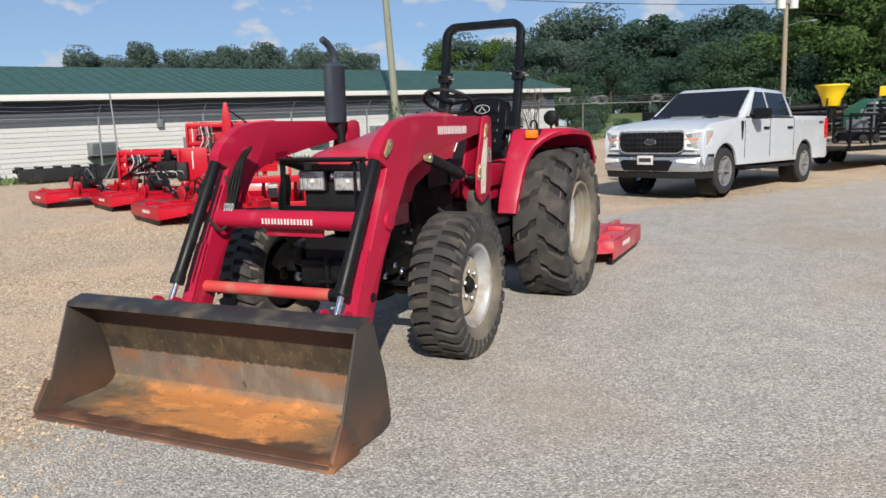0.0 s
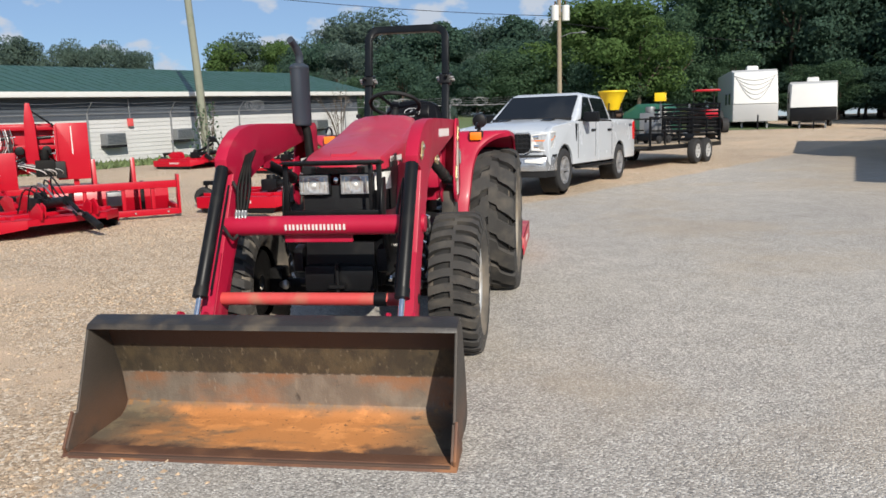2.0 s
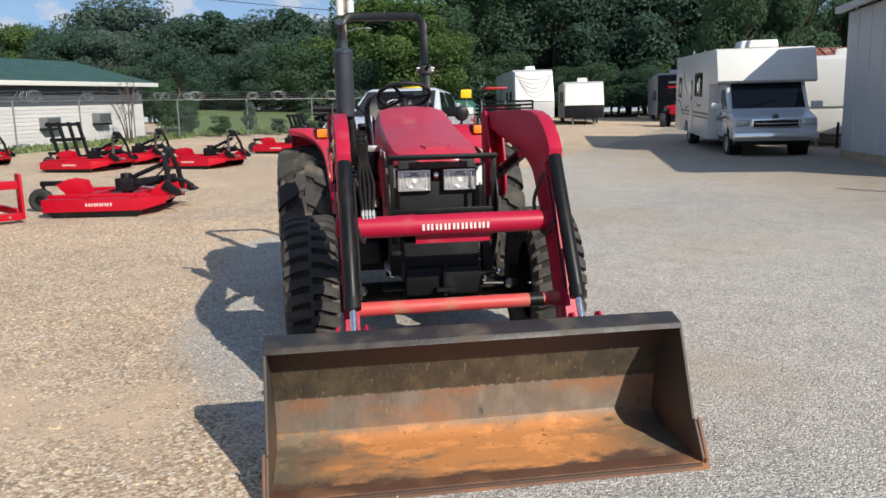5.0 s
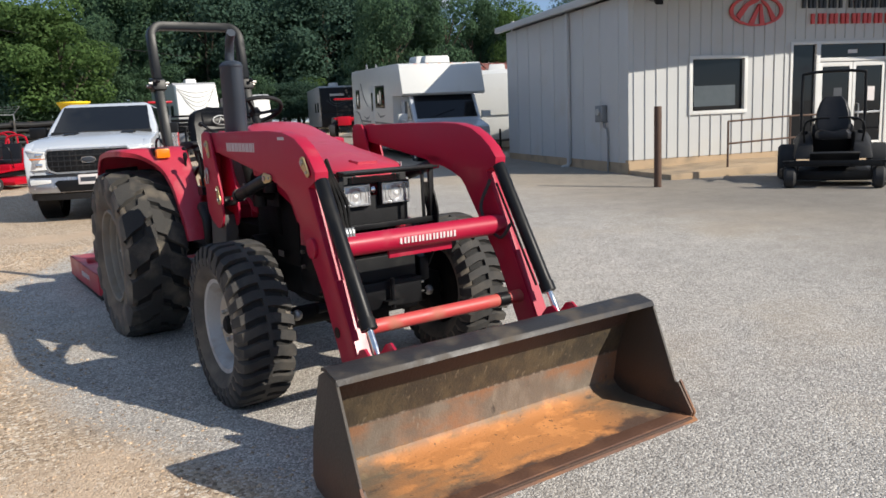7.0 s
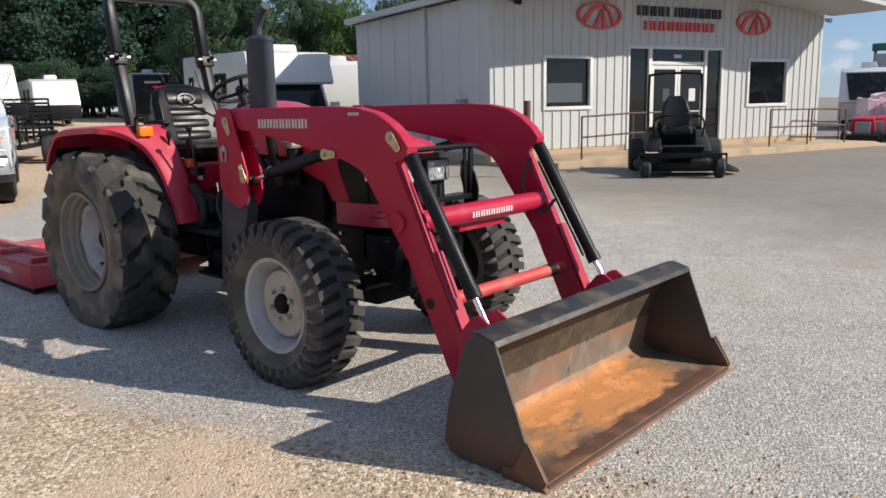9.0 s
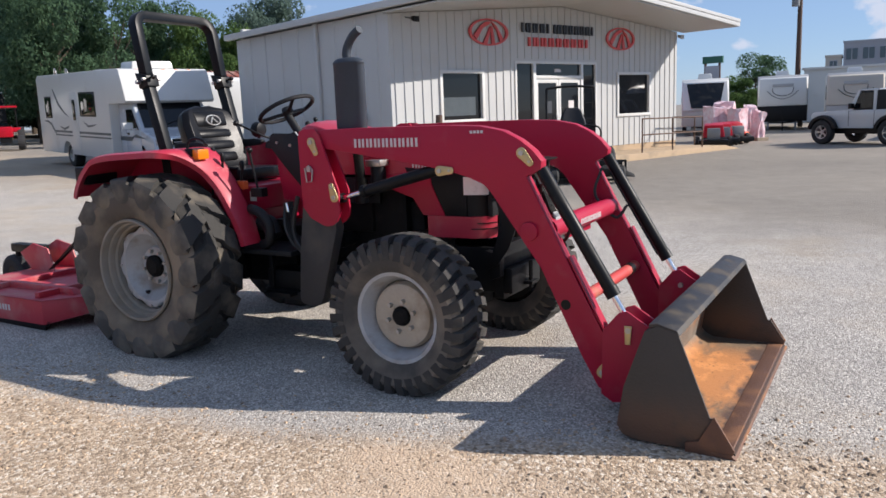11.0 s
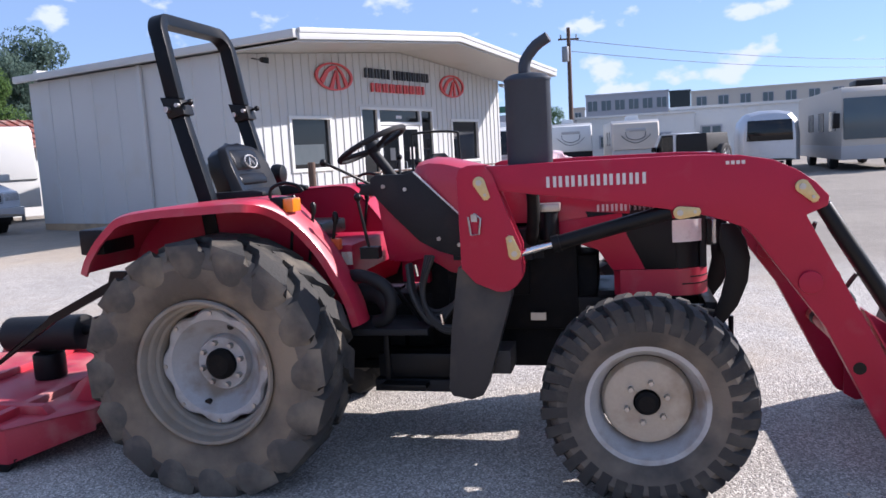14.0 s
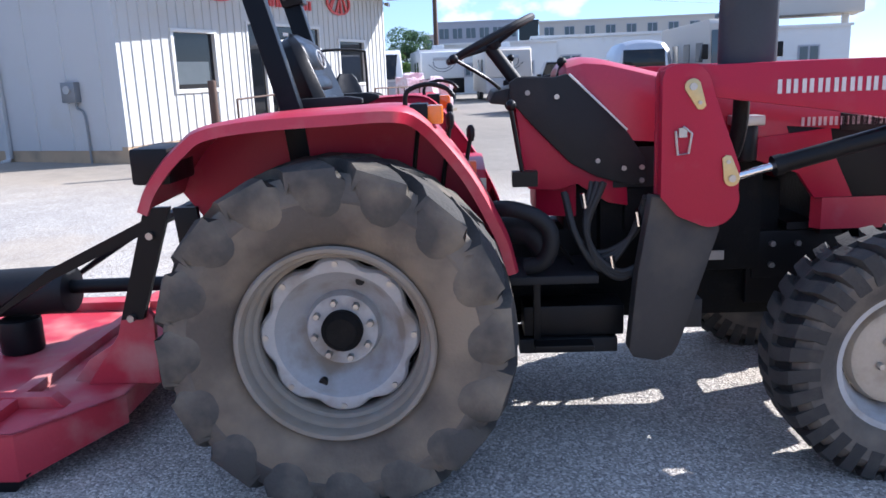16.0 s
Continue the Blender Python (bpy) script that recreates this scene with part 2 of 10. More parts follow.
def foliage(name, base, soft=0.52):
    """Leaves that let some of the light through."""
    m = material(name, base, 0.85, var=0.25, scale=0.25, island=0.22, fine=2.0, fvar=0.15, spec=0.06)
    n, l = m.node_tree.nodes, m.node_tree.links
    b = n["Principled BSDF"]
    t = n.new("ShaderNodeBsdfTranslucent")
    l.new(b.inputs["Base Color"].links[0].from_socket, t.inputs["Color"])
    x = n.new("ShaderNodeMixShader"); x.inputs[0].default_value = soft
    l.new(b.outputs[0], x.inputs[1]); l.new(t.outputs[0], x.inputs[2])
    l.new(x.outputs[0], n["Material Output"].inputs["Surface"])
    return m


LEAF = foliage("broad_green_leaves", (0.082, 0.142, 0.080))
LEAF_DARK = foliage("dark_green_leaves", (0.074, 0.130, 0.094))
LEAF_LIGHT = foliage("sunny_green_leaves", (0.108, 0.178, 0.060))
# air haze is mixed into this leaf colour, which makes it paler and bluer
LEAF_FAR = foliage("haze_tinted_leaves", (0.118, 0.172, 0.142))
GRASS = material("grass_blades", (0.110, 0.150, 0.055), 0.8, var=0.3, scale=0.5, island=0.35)


def bucket_material():
    """Worn black steel outside; inside a rusted floor with an orange stain, a dark sheet above and painted lip shade.
    """
    m = material("rusted_bucket_steel", (0.052, 0.044, 0.036), 0.62, 0.2, var=0.35, scale=5, bump=0.25)
    n, l = m.node_tree.nodes, m.node_tree.links
    b = n["Principled BSDF"]
    old = b.inputs["Base Color"].links[0].from_socket
    tc = n.new("ShaderNodeTexCoord")
    sep = n.new("ShaderNodeSeparateXYZ")
    l.new(tc.outputs["Object"], sep.inputs[0])

    def band(sock, a, c):
        r = n.new("ShaderNodeMapRange"); r.interpolation_type = "SMOOTHSTEP"
        r.inputs["From Min"].default_value, r.inputs["From Max"].default_value = a, c
        l.new(sock, r.inputs["Value"])
        return r.outputs["Result"]

    def mul(a, c):
        x = n.new("ShaderNodeMath"); x.operation = "MULTIPLY"
        l.new(a, x.inputs[0]); l.new(c, x.inputs[1])
        return x.outputs[0]

    def noise_of(s, d=6.0, stretch=(1, 1, 1)):
        mp = n.new("ShaderNodeMapping"); mp.inputs["Scale"].default_value = stretch
        l.new(tc.outputs["Object"], mp.inputs["Vector"])
        k = n.new("ShaderNodeTexNoise"); k.inputs["Scale"].default_value = s; k.inputs["Detail"].default_value = d; k.inputs["Roughness"].default_value = 0.62
        l.new(mp.outputs["Vector"], k.inputs["Vector"])
        return k.outputs["Fac"]

    def mix(f, a, colour):
        x = n.new("ShaderNodeMix"); x.data_type = "RGBA"
        l.new(f, x.inputs["Factor"]); l.new(a, x.inputs["A"]); x.inputs["B"].default_value = (*colour, 1)
        return x.outputs["Result"]

    # heights with a ragged edge
    wob = n.new("ShaderNodeMath"); wob.operation = "MULTIPLY_ADD"
    l.new(noise_of(5.0, 8.0), wob.inputs[0]); wob.inputs[1].default_value = 0.014; l.new(sep.outputs["Z"], wob.inputs[2])
    z = wob.outputs[0]
    inside = mul(band(sep.outputs["X"], 3.395, 3.405), mul(band(sep.outputs["Y"], -0.932, -0.926), band(sep.outputs["Y"], 0.882, 0.876)))
    ends = mul(band(sep.outputs["Y"], -0.90, -0.45), band(sep.outputs["Y"], 0.85, 0.40))
    low = mul(inside, band(z, 0.285, 0.270))
    mid = mul(low, band(z, 0.065, 0.085))
    floor = mul(inside, band(z, 0.120, 0.068))
    # brown rust creeping up from the edge that lies on the ground
    old = mix(mul(band(z, 0.36, 0.05), band(noise_of(4.0, 7.0), 0.30, 0.58)), old, (0.120, 0.066, 0.042))
    # worn back sheet: grey-brown with upright streaks and rust
    c = mix(low, old, (0.150, 0.123, 0.098))
    c = mix(mul(mid, band(noise_of(4.0, 9.0, (1, 1.8, 1.0)), 0.40, 0.66)), c, (0.215, 0.182, 0.146))
    c = mix(mul(mid, band(noise_of(1.8, 9.0, (1, 1.0, 1.6)), 0.42, 0.62)), c, (0.270, 0.132, 0.068))
    c = mix(mul(mid, band(noise_of(14.0, 9.0, (1, 2.0, 0.5)), 0.60, 0.70)), c, (0.24, 0.20, 0.155))
    c = mix(mul(mid, band(noise_of(7.0, 9.0, (1, 2.0, 0.8)), 0.62, 0.72)), c, (0.062, 0.052, 0.043))
    # floor: dark steel, orange rust thickest in the middle
    c = mix(floor, c, (0.120, 0.098, 0.070))
    c = mix(mul(floor, band(noise_of(9.0, 9.0, (2.0, 1.0, 1)), 0.52, 0.62)), c, (0.175, 0.140, 0.090))
    rust = mul(mul(floor, ends), band(noise_of(1.7, 9.0, (1.9, 0.8, 1)), 0.33, 0.50))
    c = mix(rust, c, (0.440, 0.186, 0.062))
    c = mix(mul(rust, band(noise_of(5.0, 9.0, (1.6, 0.9, 1)), 0.50, 0.60)), c, (0.570, 0.245, 0.082))
    c = mix(mul(floor, band(noise_of(3.6, 9.0, (2.6, 0.8, 1)), 0.60, 0.70)), c, (0.070, 0.058, 0.046))
    c = mix(mul(floor, band(noise_of(38.0, 6.0), 0.60, 0.70)), c, (0.115, 0.066, 0.036))
    front = n.new("ShaderNodeMath"); front.operation = "MULTIPLY_ADD"
    l.new(noise_of(2.6, 7.0, (1, 1.0, 1)), front.inputs[0]); front.inputs[1].default_value = 0.62; l.new(sep.outputs["X"], front.inputs[2])
    c = mix(mul(floor, band(front.outputs[0], 4.08, 4.16)), c, (0.085, 0.050, 0.035))
    sand = mul(inside, mul(band(z, 0.132, 0.108), mul(band(z, 0.070, 0.090), band(noise_of(26.0, 8.0, (1, 0.6, 1)), 0.52, 0.64))))
    c = mix(sand, c, (0.27, 0.150, 0.068))
    # dark upper sheet with brown flecks and pale scratches
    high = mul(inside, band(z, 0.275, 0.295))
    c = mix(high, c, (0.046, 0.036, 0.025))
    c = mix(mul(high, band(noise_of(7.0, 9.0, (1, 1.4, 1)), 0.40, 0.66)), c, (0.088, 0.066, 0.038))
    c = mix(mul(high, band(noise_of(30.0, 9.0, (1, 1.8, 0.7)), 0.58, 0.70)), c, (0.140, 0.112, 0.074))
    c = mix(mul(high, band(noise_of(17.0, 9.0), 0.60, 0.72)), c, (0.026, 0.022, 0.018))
    # rusty brown below the top lip, with the lip's shade painted in
    c = mix(mul(inside, mul(band(z, 0.42, 0.46), band(noise_of(3.0, 7.0), 0.20, 0.42))), c, (0.070, 0.036, 0.024))
    weld = mul(inside, mul(band(z, 0.288, 0.282), mul(band(z, 0.269, 0.275), band(noise_of(40.0), 0.50, 0.62))))
    c = mix(weld, c, (0.22, 0.18, 0.14))
    l.new(c, b.inputs["Base Color"])
    b.inputs["Metallic"].default_value = 0.1
    return m


BUCKET = bucket_material()
LIP = material("dusty_dark_steel_lip", (0.032, 0.029, 0.028), 0.5, 0.2, var=0.3, scale=6, bump=0.15, dirt=(0.11, 0.088, 0.065), amount=0.4, dscale=6)
EDGE = material("rusty_cutting_edge", (0.135, 0.066, 0.041), 0.65, 0.25, var=0.3, scale=4, bump=0.2, dirt=(0.29, 0.135, 0.062), amount=0.45, dscale=4)


def gturnedmaterial():
    m = bpy.data.materials.new("chip_sealed_lot_and_gravel")
    m.use_nodes = True
    n, l = m.node_tree.nodes, m.node_tree.links
    b = n["Principled BSDF"]
    b.inputs["Roughness"].default_value = 0.92
    b.inputs["Specular IOR Level"].default_value = 0.25
    tc = n.new("ShaderNodeTexCoord")
    obj = tc.outputs["Object"]

    def noise_of(s, d=4.0, rough=0.5):
        k = n.new("ShaderNodeTexNoise"); k.inputs["Scale"].default_value = s; k.inputs["Detail"].default_value = d; k.inputs["Roughness"].default_value = rough
        l.new(obj, k.inputs["Vector"])
        return k.outputs["Fac"]

    def ramp(sock, stops):
        r = n.new("ShaderNodeValToRGB")
        e = r.color_ramp.elements
        while len(e) < len(stops):
            e.new(0.5)
        for i, (p, c) in enumerate(stops):
            e[i].position, e[i].color = p, (*c, 1)
        l.new(sock, r.inputs["Fac"])
        return r.outputs["Color"]

    def mix(f, a, c, mode="MIX"):
        x = n.new("ShaderNodeMix"); x.data_type = "RGBA"; x.blend_type = mode
        if isinstance(f, float):
            x.inputs["Factor"].default_value = f
        else:
            l.new(f, x.inputs["Factor"])
        l.new(a, x.inputs["A"]); l.new(c, x.inputs["B"])
        return x.outputs["Result"]

    def stones(s):
        v = n.new("ShaderNodeTexVoronoi"); v.inputs["Scale"].default_value = s
        l.new(obj, v.inputs["Vector"])
        g = n.new("ShaderNodeSeparateColor")
        l.new(v.outputs["Color"], g.inputs[0])
        return v.outputs["Distance"], g.outputs[0]

    d1, r1 = stones(110.0)
    d2, r2 = stones(62.0)
    grey = ramp(r1, [(0.0, (0.225, 0.210, 0.192)), (0.35, (0.370, 0.344, 0.310)), (0.75, (0.510, 0.474, 0.425)), (1.0, (0.76, 0.72, 0.66))])
    smooth = ramp(noise_of(130.0, 3.0), [(0.25, (0.318, 0.264, 0.198)), (0.75, (0.462, 0.384, 0.293))])
    tan = ramp(r2, [(0.0, (0.250, 0.186, 0.128)), (0.4, (0.458, 0.346, 0.240)), (0.8, (0.625, 0.500, 0.370)), (1.0, (0.78, 0.70, 0.59))])
    sand = ramp(noise_of(60.0, 4.0), [(0.2, (0.490, 0.362, 0.252)), (0.8, (0.650, 0.505, 0.368))])
    # how far to the gravelled side of the parked machine
    dot = n.new("ShaderNodeVectorMath"); dot.operation = "DOT_PRODUCT"
    l.new(obj, dot.inputs[0]); dot.inputs[1].default_value = (0.9282, -0.3721, 0)
    fore = n.new("ShaderNodeVectorMath"); fore.operation = "DOT_PRODUCT"
    l.new(obj, fore.inputs[0]); fore.inputs[1].default_value = (-0.3721, -0.9282, 0)
    past = n.new("ShaderNodeMath"); past.operation = "ADD"
    l.new(fore.outputs["Value"], past.inputs[0]); past.inputs[1].default_value = 5.5
    bend = n.new("ShaderNodeMath"); bend.operation = "MAXIMUM"
    l.new(past.outputs[0], bend.inputs[0]); bend.inputs[1].default_value = 0.0
    line = n.new("ShaderNodeMath"); line.operation = "MULTIPLY_ADD"
    l.new(bend.outputs[0], line.inputs[0]); line.inputs[1].default_value = -0.36; l.new(dot.outputs["Value"], line.inputs[2])
    rear = n.new("ShaderNodeMath"); rear.operation = "MULTIPLY_ADD"
    l.new(fore.outputs["Value"], rear.inputs[0]); rear.inputs[1].default_value = -1.0; rear.inputs[2].default_value = -9.70
    aft = n.new("ShaderNodeMath"); aft.operation = "MAXIMUM"
    l.new(rear.outputs[0], aft.inputs[0]); aft.inputs[1].default_value = 0.0
    turned = n.new("ShaderNodeMath"); turned.operation = "MULTIPLY_ADD"
    l.new(aft.outputs[0], turned.inputs[0]); turned.inputs[1].default_value = -0.62; l.new(line.outputs[0], turned.inputs[2])
    wob = n.new("ShaderNodeMath"); wob.operation = "MULTIPLY_ADD"
    l.new(noise_of(0.55, 6.0, 0.6), wob.inputs[0]); wob.inputs[1].default_value = -0.9; l.new(turned.outputs[0], wob.inputs[2])
    side = n.new("ShaderNodeMapRange"); side.interpolation_type = "SMOOTHSTEP"
    side.inputs["From Min"].default_value, side.inputs["From Max"].default_value = -4.68, -5.06
    l.new(wob.outputs[0], side.inputs["Value"])
    far = n.new("ShaderNodeMapRange"); far.interpolation_type = "SMOOTHSTEP"
    far.inputs["From Min"].default_value, far.inputs["From Max"].default_value = 2.0, 9.0
    l.new(dot.outputs["Value"], far.inputs["Value"])
    patch = ramp(noise_of(0.32, 6.0, 0.62), [(0.50, (0, 0, 0)), (0.62, (1, 1, 1))])
    sandy = ramp(noise_of(0.42, 5.0, 0.6), [(0.54, (0, 0, 0)), (0.63, (1, 1, 1))])
    c = mix(far.outputs["Result"], grey, smooth)
    # older, darker asphalt before the office
    asphalt = ramp(noise_of(150.0, 3.0), [(0.25, (0.200, 0.181, 0.157)), (0.75, (0.330, 0.300, 0.260))])
    near = n.new("ShaderNodeVectorMath"); near.operation = "DOT_PRODUCT"
    l.new(obj, near.inputs[0]); near.inputs[1].default_value = (0.763, -0.647, 0)
    wear = n.new("ShaderNodeMath"); wear.operation = "MULTIPLY_ADD"
    l.new(noise_of(0.25, 5.0, 0.6), wear.inputs[0]); wear.inputs[1].default_value = 5.0; l.new(near.outputs["Value"], wear.inputs[2])
    old = n.new("ShaderNodeMapRange"); old.interpolation_type = "SMOOTHSTEP"
    old.inputs["From Min"].default_value, old.inputs["From Max"].default_value = 2.0, 7.0
    l.new(wear.outputs[0], old.inputs["Value"])
    c = mix(0.5, c, mix(patch, c, smooth))
    c = mix(old.outputs["Result"], c, asphalt)
    gravel = mix(sandy, tan, sand)
    c = mix(side.outputs["Result"], c, gravel)
    tone = ramp(noise_of(0.16, 6.0, 0.65), [(0.30, (0.82, 0.82, 0.83)), (0.70, (1.10, 1.08, 1.05))])
    c = mix(1.0, c, tone, "MULTIPLY")
    spot = ramp(noise_of(2.3, 6.0, 0.7), [(0.30, (0.88, 0.88, 0.88)), (0.68, (1.08, 1.08, 1.08))])
    c = mix(1.0, c, spot, "MULTIPLY")
    l.new(c, b.inputs["Base Color"])
    h = n.new("ShaderNodeMath"); h.operation = "ADD"
    l.new(d1, h.inputs[0]); l.new(d2, h.inputs[1])
    bump = n.new("ShaderNodeBump"); bump.inputs["Strength"].default_value, bump.inputs["Distance"].default_value = 0.60, 0.008
    bump.invert = True
    l.new(h.outputs[0], bump.inputs["Height"]); l.new(bump.outputs["Normal"], b.inputs["Normal"])
    return m


GROUND = gturnedmaterial()


# ---- mesh helpers ----
class Shape:
    """Vertices and faces of one part."""

    def __init__(self):
        self.v, self.f = [], []

    def add(self, verts, faces):
        k = len(self.v)
        self.v += [tuple(p) for p in verts]
        self.f += [tuple(i + k for i in q) for q in faces]
        return self

    def box(self, x0, x1, y0, y1, z0, z1):
        v = [(x, y, z) for z in (z0, z1) for y in (y0, y1) for x in (x0, x1)]
        return self.add(v, [(0, 2, 3, 1), (4, 5, 7, 6), (0, 1, 5, 4), (2, 6, 7, 3), (0, 4, 6, 2), (1, 3, 7, 5)])

    def slab(self, pts, y0, y1):
        """A polygon in x and z, thick from y0 to y1."""
        k = len(pts)
        area = sum(pts[i][0] * pts[(i + 1) % k][1] - pts[(i + 1) % k][0] * pts[i][1] for i in range(k))
        if area < 0:
            pts = pts[::-1]
        if y0 > y1:
            y0, y1 = y1, y0
        v = [(x, y0, z) for x, z in pts] + [(x, y1, z) for x, z in pts]
        return self.add(v, [tuple(range(k)), tuple(range(2 * k - 1, k - 1, -1))] + [(i, i + k, (i + 1) % k + k, (i + 1) % k) for i in range(k)])

    def plate(self, pts, z0, z1):
        """A polygon in x and y, thick from z0 to z1."""
        s = Shape().slab(pts, z0, z1)
        return self.add([(x, z, y) for x, y, z in s.v], [q[::-1] for q in s.f])

    def tube(self, pts, r, n=10, caps=True, r1=None):
        pts = [Vector(p) for p in pts]
        k = len(pts)
        ring0 = len(self.v)
        side = None
        for i, p in enumerate(pts):
            a = pts[max(i - 1, 0)]
            b = pts[min(i + 1, k - 1)]
            d = (b - a).normalized()
            if side is None:
                up = Vector((0, 0, 1)) if abs(d.z) < 0.9 else Vector((1, 0, 0))
                side = d.cross(up).normalized()
            else:
                side = (side - d * side.dot(d)).normalized()
            o = d.cross(side)
            q = r if r1 is None else r + (r1 - r) * i / (k - 1)
            for j in range(n):
                w = 2 * math.pi * j / n
                self.v.append(tuple(p + side * (q * math.cos(w)) + o * (q * math.sin(w))))
        for i in range(k - 1):
            for j in range(n):
                a, b = ring0 + i * n + j, ring0 + i * n + (j + 1) % n
                self.f.append((a, b, b + n, a + n))
        if caps:
            self.f.append(tuple(range(ring0 + n - 1, ring0 - 1, -1)))
            self.f.append(tuple(range(ring0 + (k - 1) * n, ring0 + k * n)))
        return self

    def lathe(self, prof, n=48, closed=False):
        """A profile of (radius, y) turned round the y axis."""
        k, s = len(prof), len(self.v)
        for r, y in prof:
            for j in range(n):
                w = 2 * math.pi * j / n
                self.v.append((r * math.cos(w), y, r * math.sin(w)))
        for i in range(k if closed else k - 1):
            for j in range(n):
                a, b = s + i * n + j, s + i * n + (j + 1) % n
                c, d = s + ((i + 1) % k) * n + j, s + ((i + 1) % k) * n + (j + 1) % n
                self.f.append((a, b, d, c))
        return self

    def loft(self, rings, caps=True, closed=True):
        """Rings of the same number of points joined one after the other."""
        s, n = len(self.v), len(rings[0])
        for ring in rings:
            self.v += [tuple(p) for p in ring]
        for i in range(len(rings) - 1):
            for j in range(n if closed else n - 1):
                a, b = s + i * n + j, s + i * n + (j + 1) % n
                self.f.append((a, b, b + n, a + n))
        if caps:
            self.f.append(tuple(range(s + n - 1, s - 1, -1)))
            self.f.append(tuple(range(s + (len(rings) - 1) * n, s + len(rings) * n)))
        return self

    def ball(self, c, r, n=10, m=6, squash=(1, 1, 1)):
        rings = [[(c[0] + squash[0] * r * math.sin(math.pi * i / m) * math.cos(2 * math.pi * j / n), c[1] + squash[1] * r * math.sin(math.pi * i / m) * math.sin(2 * math.pi * j / n), c[2] + squash[2] * r * math.cos(math.pi * i / m)) for j in range(n)] for i in range(m, -1, -1)]
        return self.loft(rings, caps=False)

    def moved(self, m):
        self.v = [tuple(m @ Vector(p)) for p in self.v]
        return self

    def join(self, other):
        return self.add(other.v, other.f)


def mesh_of(name, s, mat, bevel=0.0, smooth=35.0, seg=2):
    me = bpy.data.meshes.new(name)
    bm = bmesh.new()
    vs = [bm.verts.new(p) for p in s.v]
    for q in s.f:
        try:
            bm.faces.new([vs[i] for i in q])
        except ValueError:
            pass
    bmesh.ops.remove_doubles(bm, verts=bm.verts, dist=1e-5)
    bmesh.ops.recalc_face_normals(bm, faces=bm.faces)
    if bevel:
        hard = [e for e in bm.edges if len(e.link_faces) == 2 and e.calc_face_angle(0) > radians(32)]
        if hard:
            bmesh.ops.bevel(bm, geom=hard, offset=bevel, segments=seg, affect="EDGES", profile=0.6, clamp_overlap=True)
    for f in bm.faces:
        f.smooth = smooth > 0
    for e in bm.edges:
        e.smooth = e.calc_face_angle(3.2) < radians(smooth)
    bm.to_mesh(me)
    bm.free()
    me.materials.append(mat)
    return me


def part(name, s, mat, parent=None, label="", bevel=0.0, smooth=35.0, seg=2):
    """One mesh under a thing or a part."""
    ob = new(name, mesh_of(name, s, mat, bevel, smooth, seg))
    ob.parent = parent
    return tagged(ob, label)


def repeat(mesh, name, parent, m):
    """One more object on a mesh that is there already."""
    ob = new(name, mesh)
    ob.parent = parent
    ob.matrix_basis = m
    return ob


def thing(name, m, label, category, group="", kind=""):
    ob = new(name)
    ob.matrix_world = m
    ob.empty_display_size = 0.1
    return tagged(ob, label, category, group, kind)


def arc(cx, cz, r, a0, a1, n):
    return [(cx + r * math.cos(radians(a0 + (a1 - a0) * i / n)), cz + r * math.sin(radians(a0 + (a1 - a0) * i / n))) for i in range(n + 1)]


def rod(a, b, r, n=10, r1=None):
    return Shape().tube([a, b], r, n, True, r1)


def smooth_path(pts, per=6):
    """A soft curve through points."""
    p = [Vector(q) for q in pts]
    p = [p[0] * 2 - p[1]] + p + [p[-1] * 2 - p[-2]]
    out = []
    for i in range(1, len(p) - 2):
        for k in range(per):
            t = k / per
            a, b, c, d = p[i - 1], p[i], p[i + 1], p[i + 2]
            out.append(0.5 * (2 * b + (c - a) * t + (2 * a - 5 * b + 4 * c - d) * t * t + (3 * b - a - 3 * c + d) * t ** 3))
    out.append(p[-2])
    return out


def letter_cells(n, width, height, gap=0.25):
    """Pairs of plain upright bars in n cells, the size and weight of a row of lettering, in x and z."""
    w = width / n
    t, out = w * 0.26, []
    for i in range(n):
        a, b = i * w, i * w + w * (1 - gap)
        out.append([(a, a + t, 0.0, height * 0.8), (b - t, b, 0.0, height * 0.8)])
    return out


def gz(x, y):
    """Height of the ground: flat round the machine, rising gently beyond it."""
    d = y - 8.0
    soft = 0.5 * (d + math.sqrt(d * d + 4.0)) if d < 60 else d
    e = y - 22.0
    more = 0.5 * (e + math.sqrt(e * e + 16.0))
    return -0.03 + 0.0145 * min(soft, 62.0) + 0.0125 * min(more, 45.0)


# ---- ground: one sheet out to the horizon ----
def build_ground():
    xs = [-900, -400, -200, -100] + [x * 4.0 for x in range(-15, 26)] + [150, 250, 450, 900]
    ys = [-900, -400, -200, -100] + [y * 4.0 for y in range(-15, 26)] + [150, 250, 450, 900]
    s = Shape()
    s.v = [(x, y, gz(x, y)) for y in ys for x in xs]
    n = len(xs)
    s.f = [(j * n + i, j * n + i + 1, (j + 1) * n + i + 1, (j + 1) * n + i) for j in range(len(ys) - 1) for i in range(n - 1)]
    ob = new("ground", mesh_of("ground", s, GROUND))
    tagged(ob, "grey chip-sealed lot beside a strip of tan gravel", "ground", kind="structure")


build_ground()

# ---- the tractor: x forward from the rear axle, y to its left ----
AHEAD = math.degrees(math.atan2(-0.9282, -0.3721))
TRACTOR_AT = pose(0.130, 7.614, -0.035, 0, 0, AHEAD)


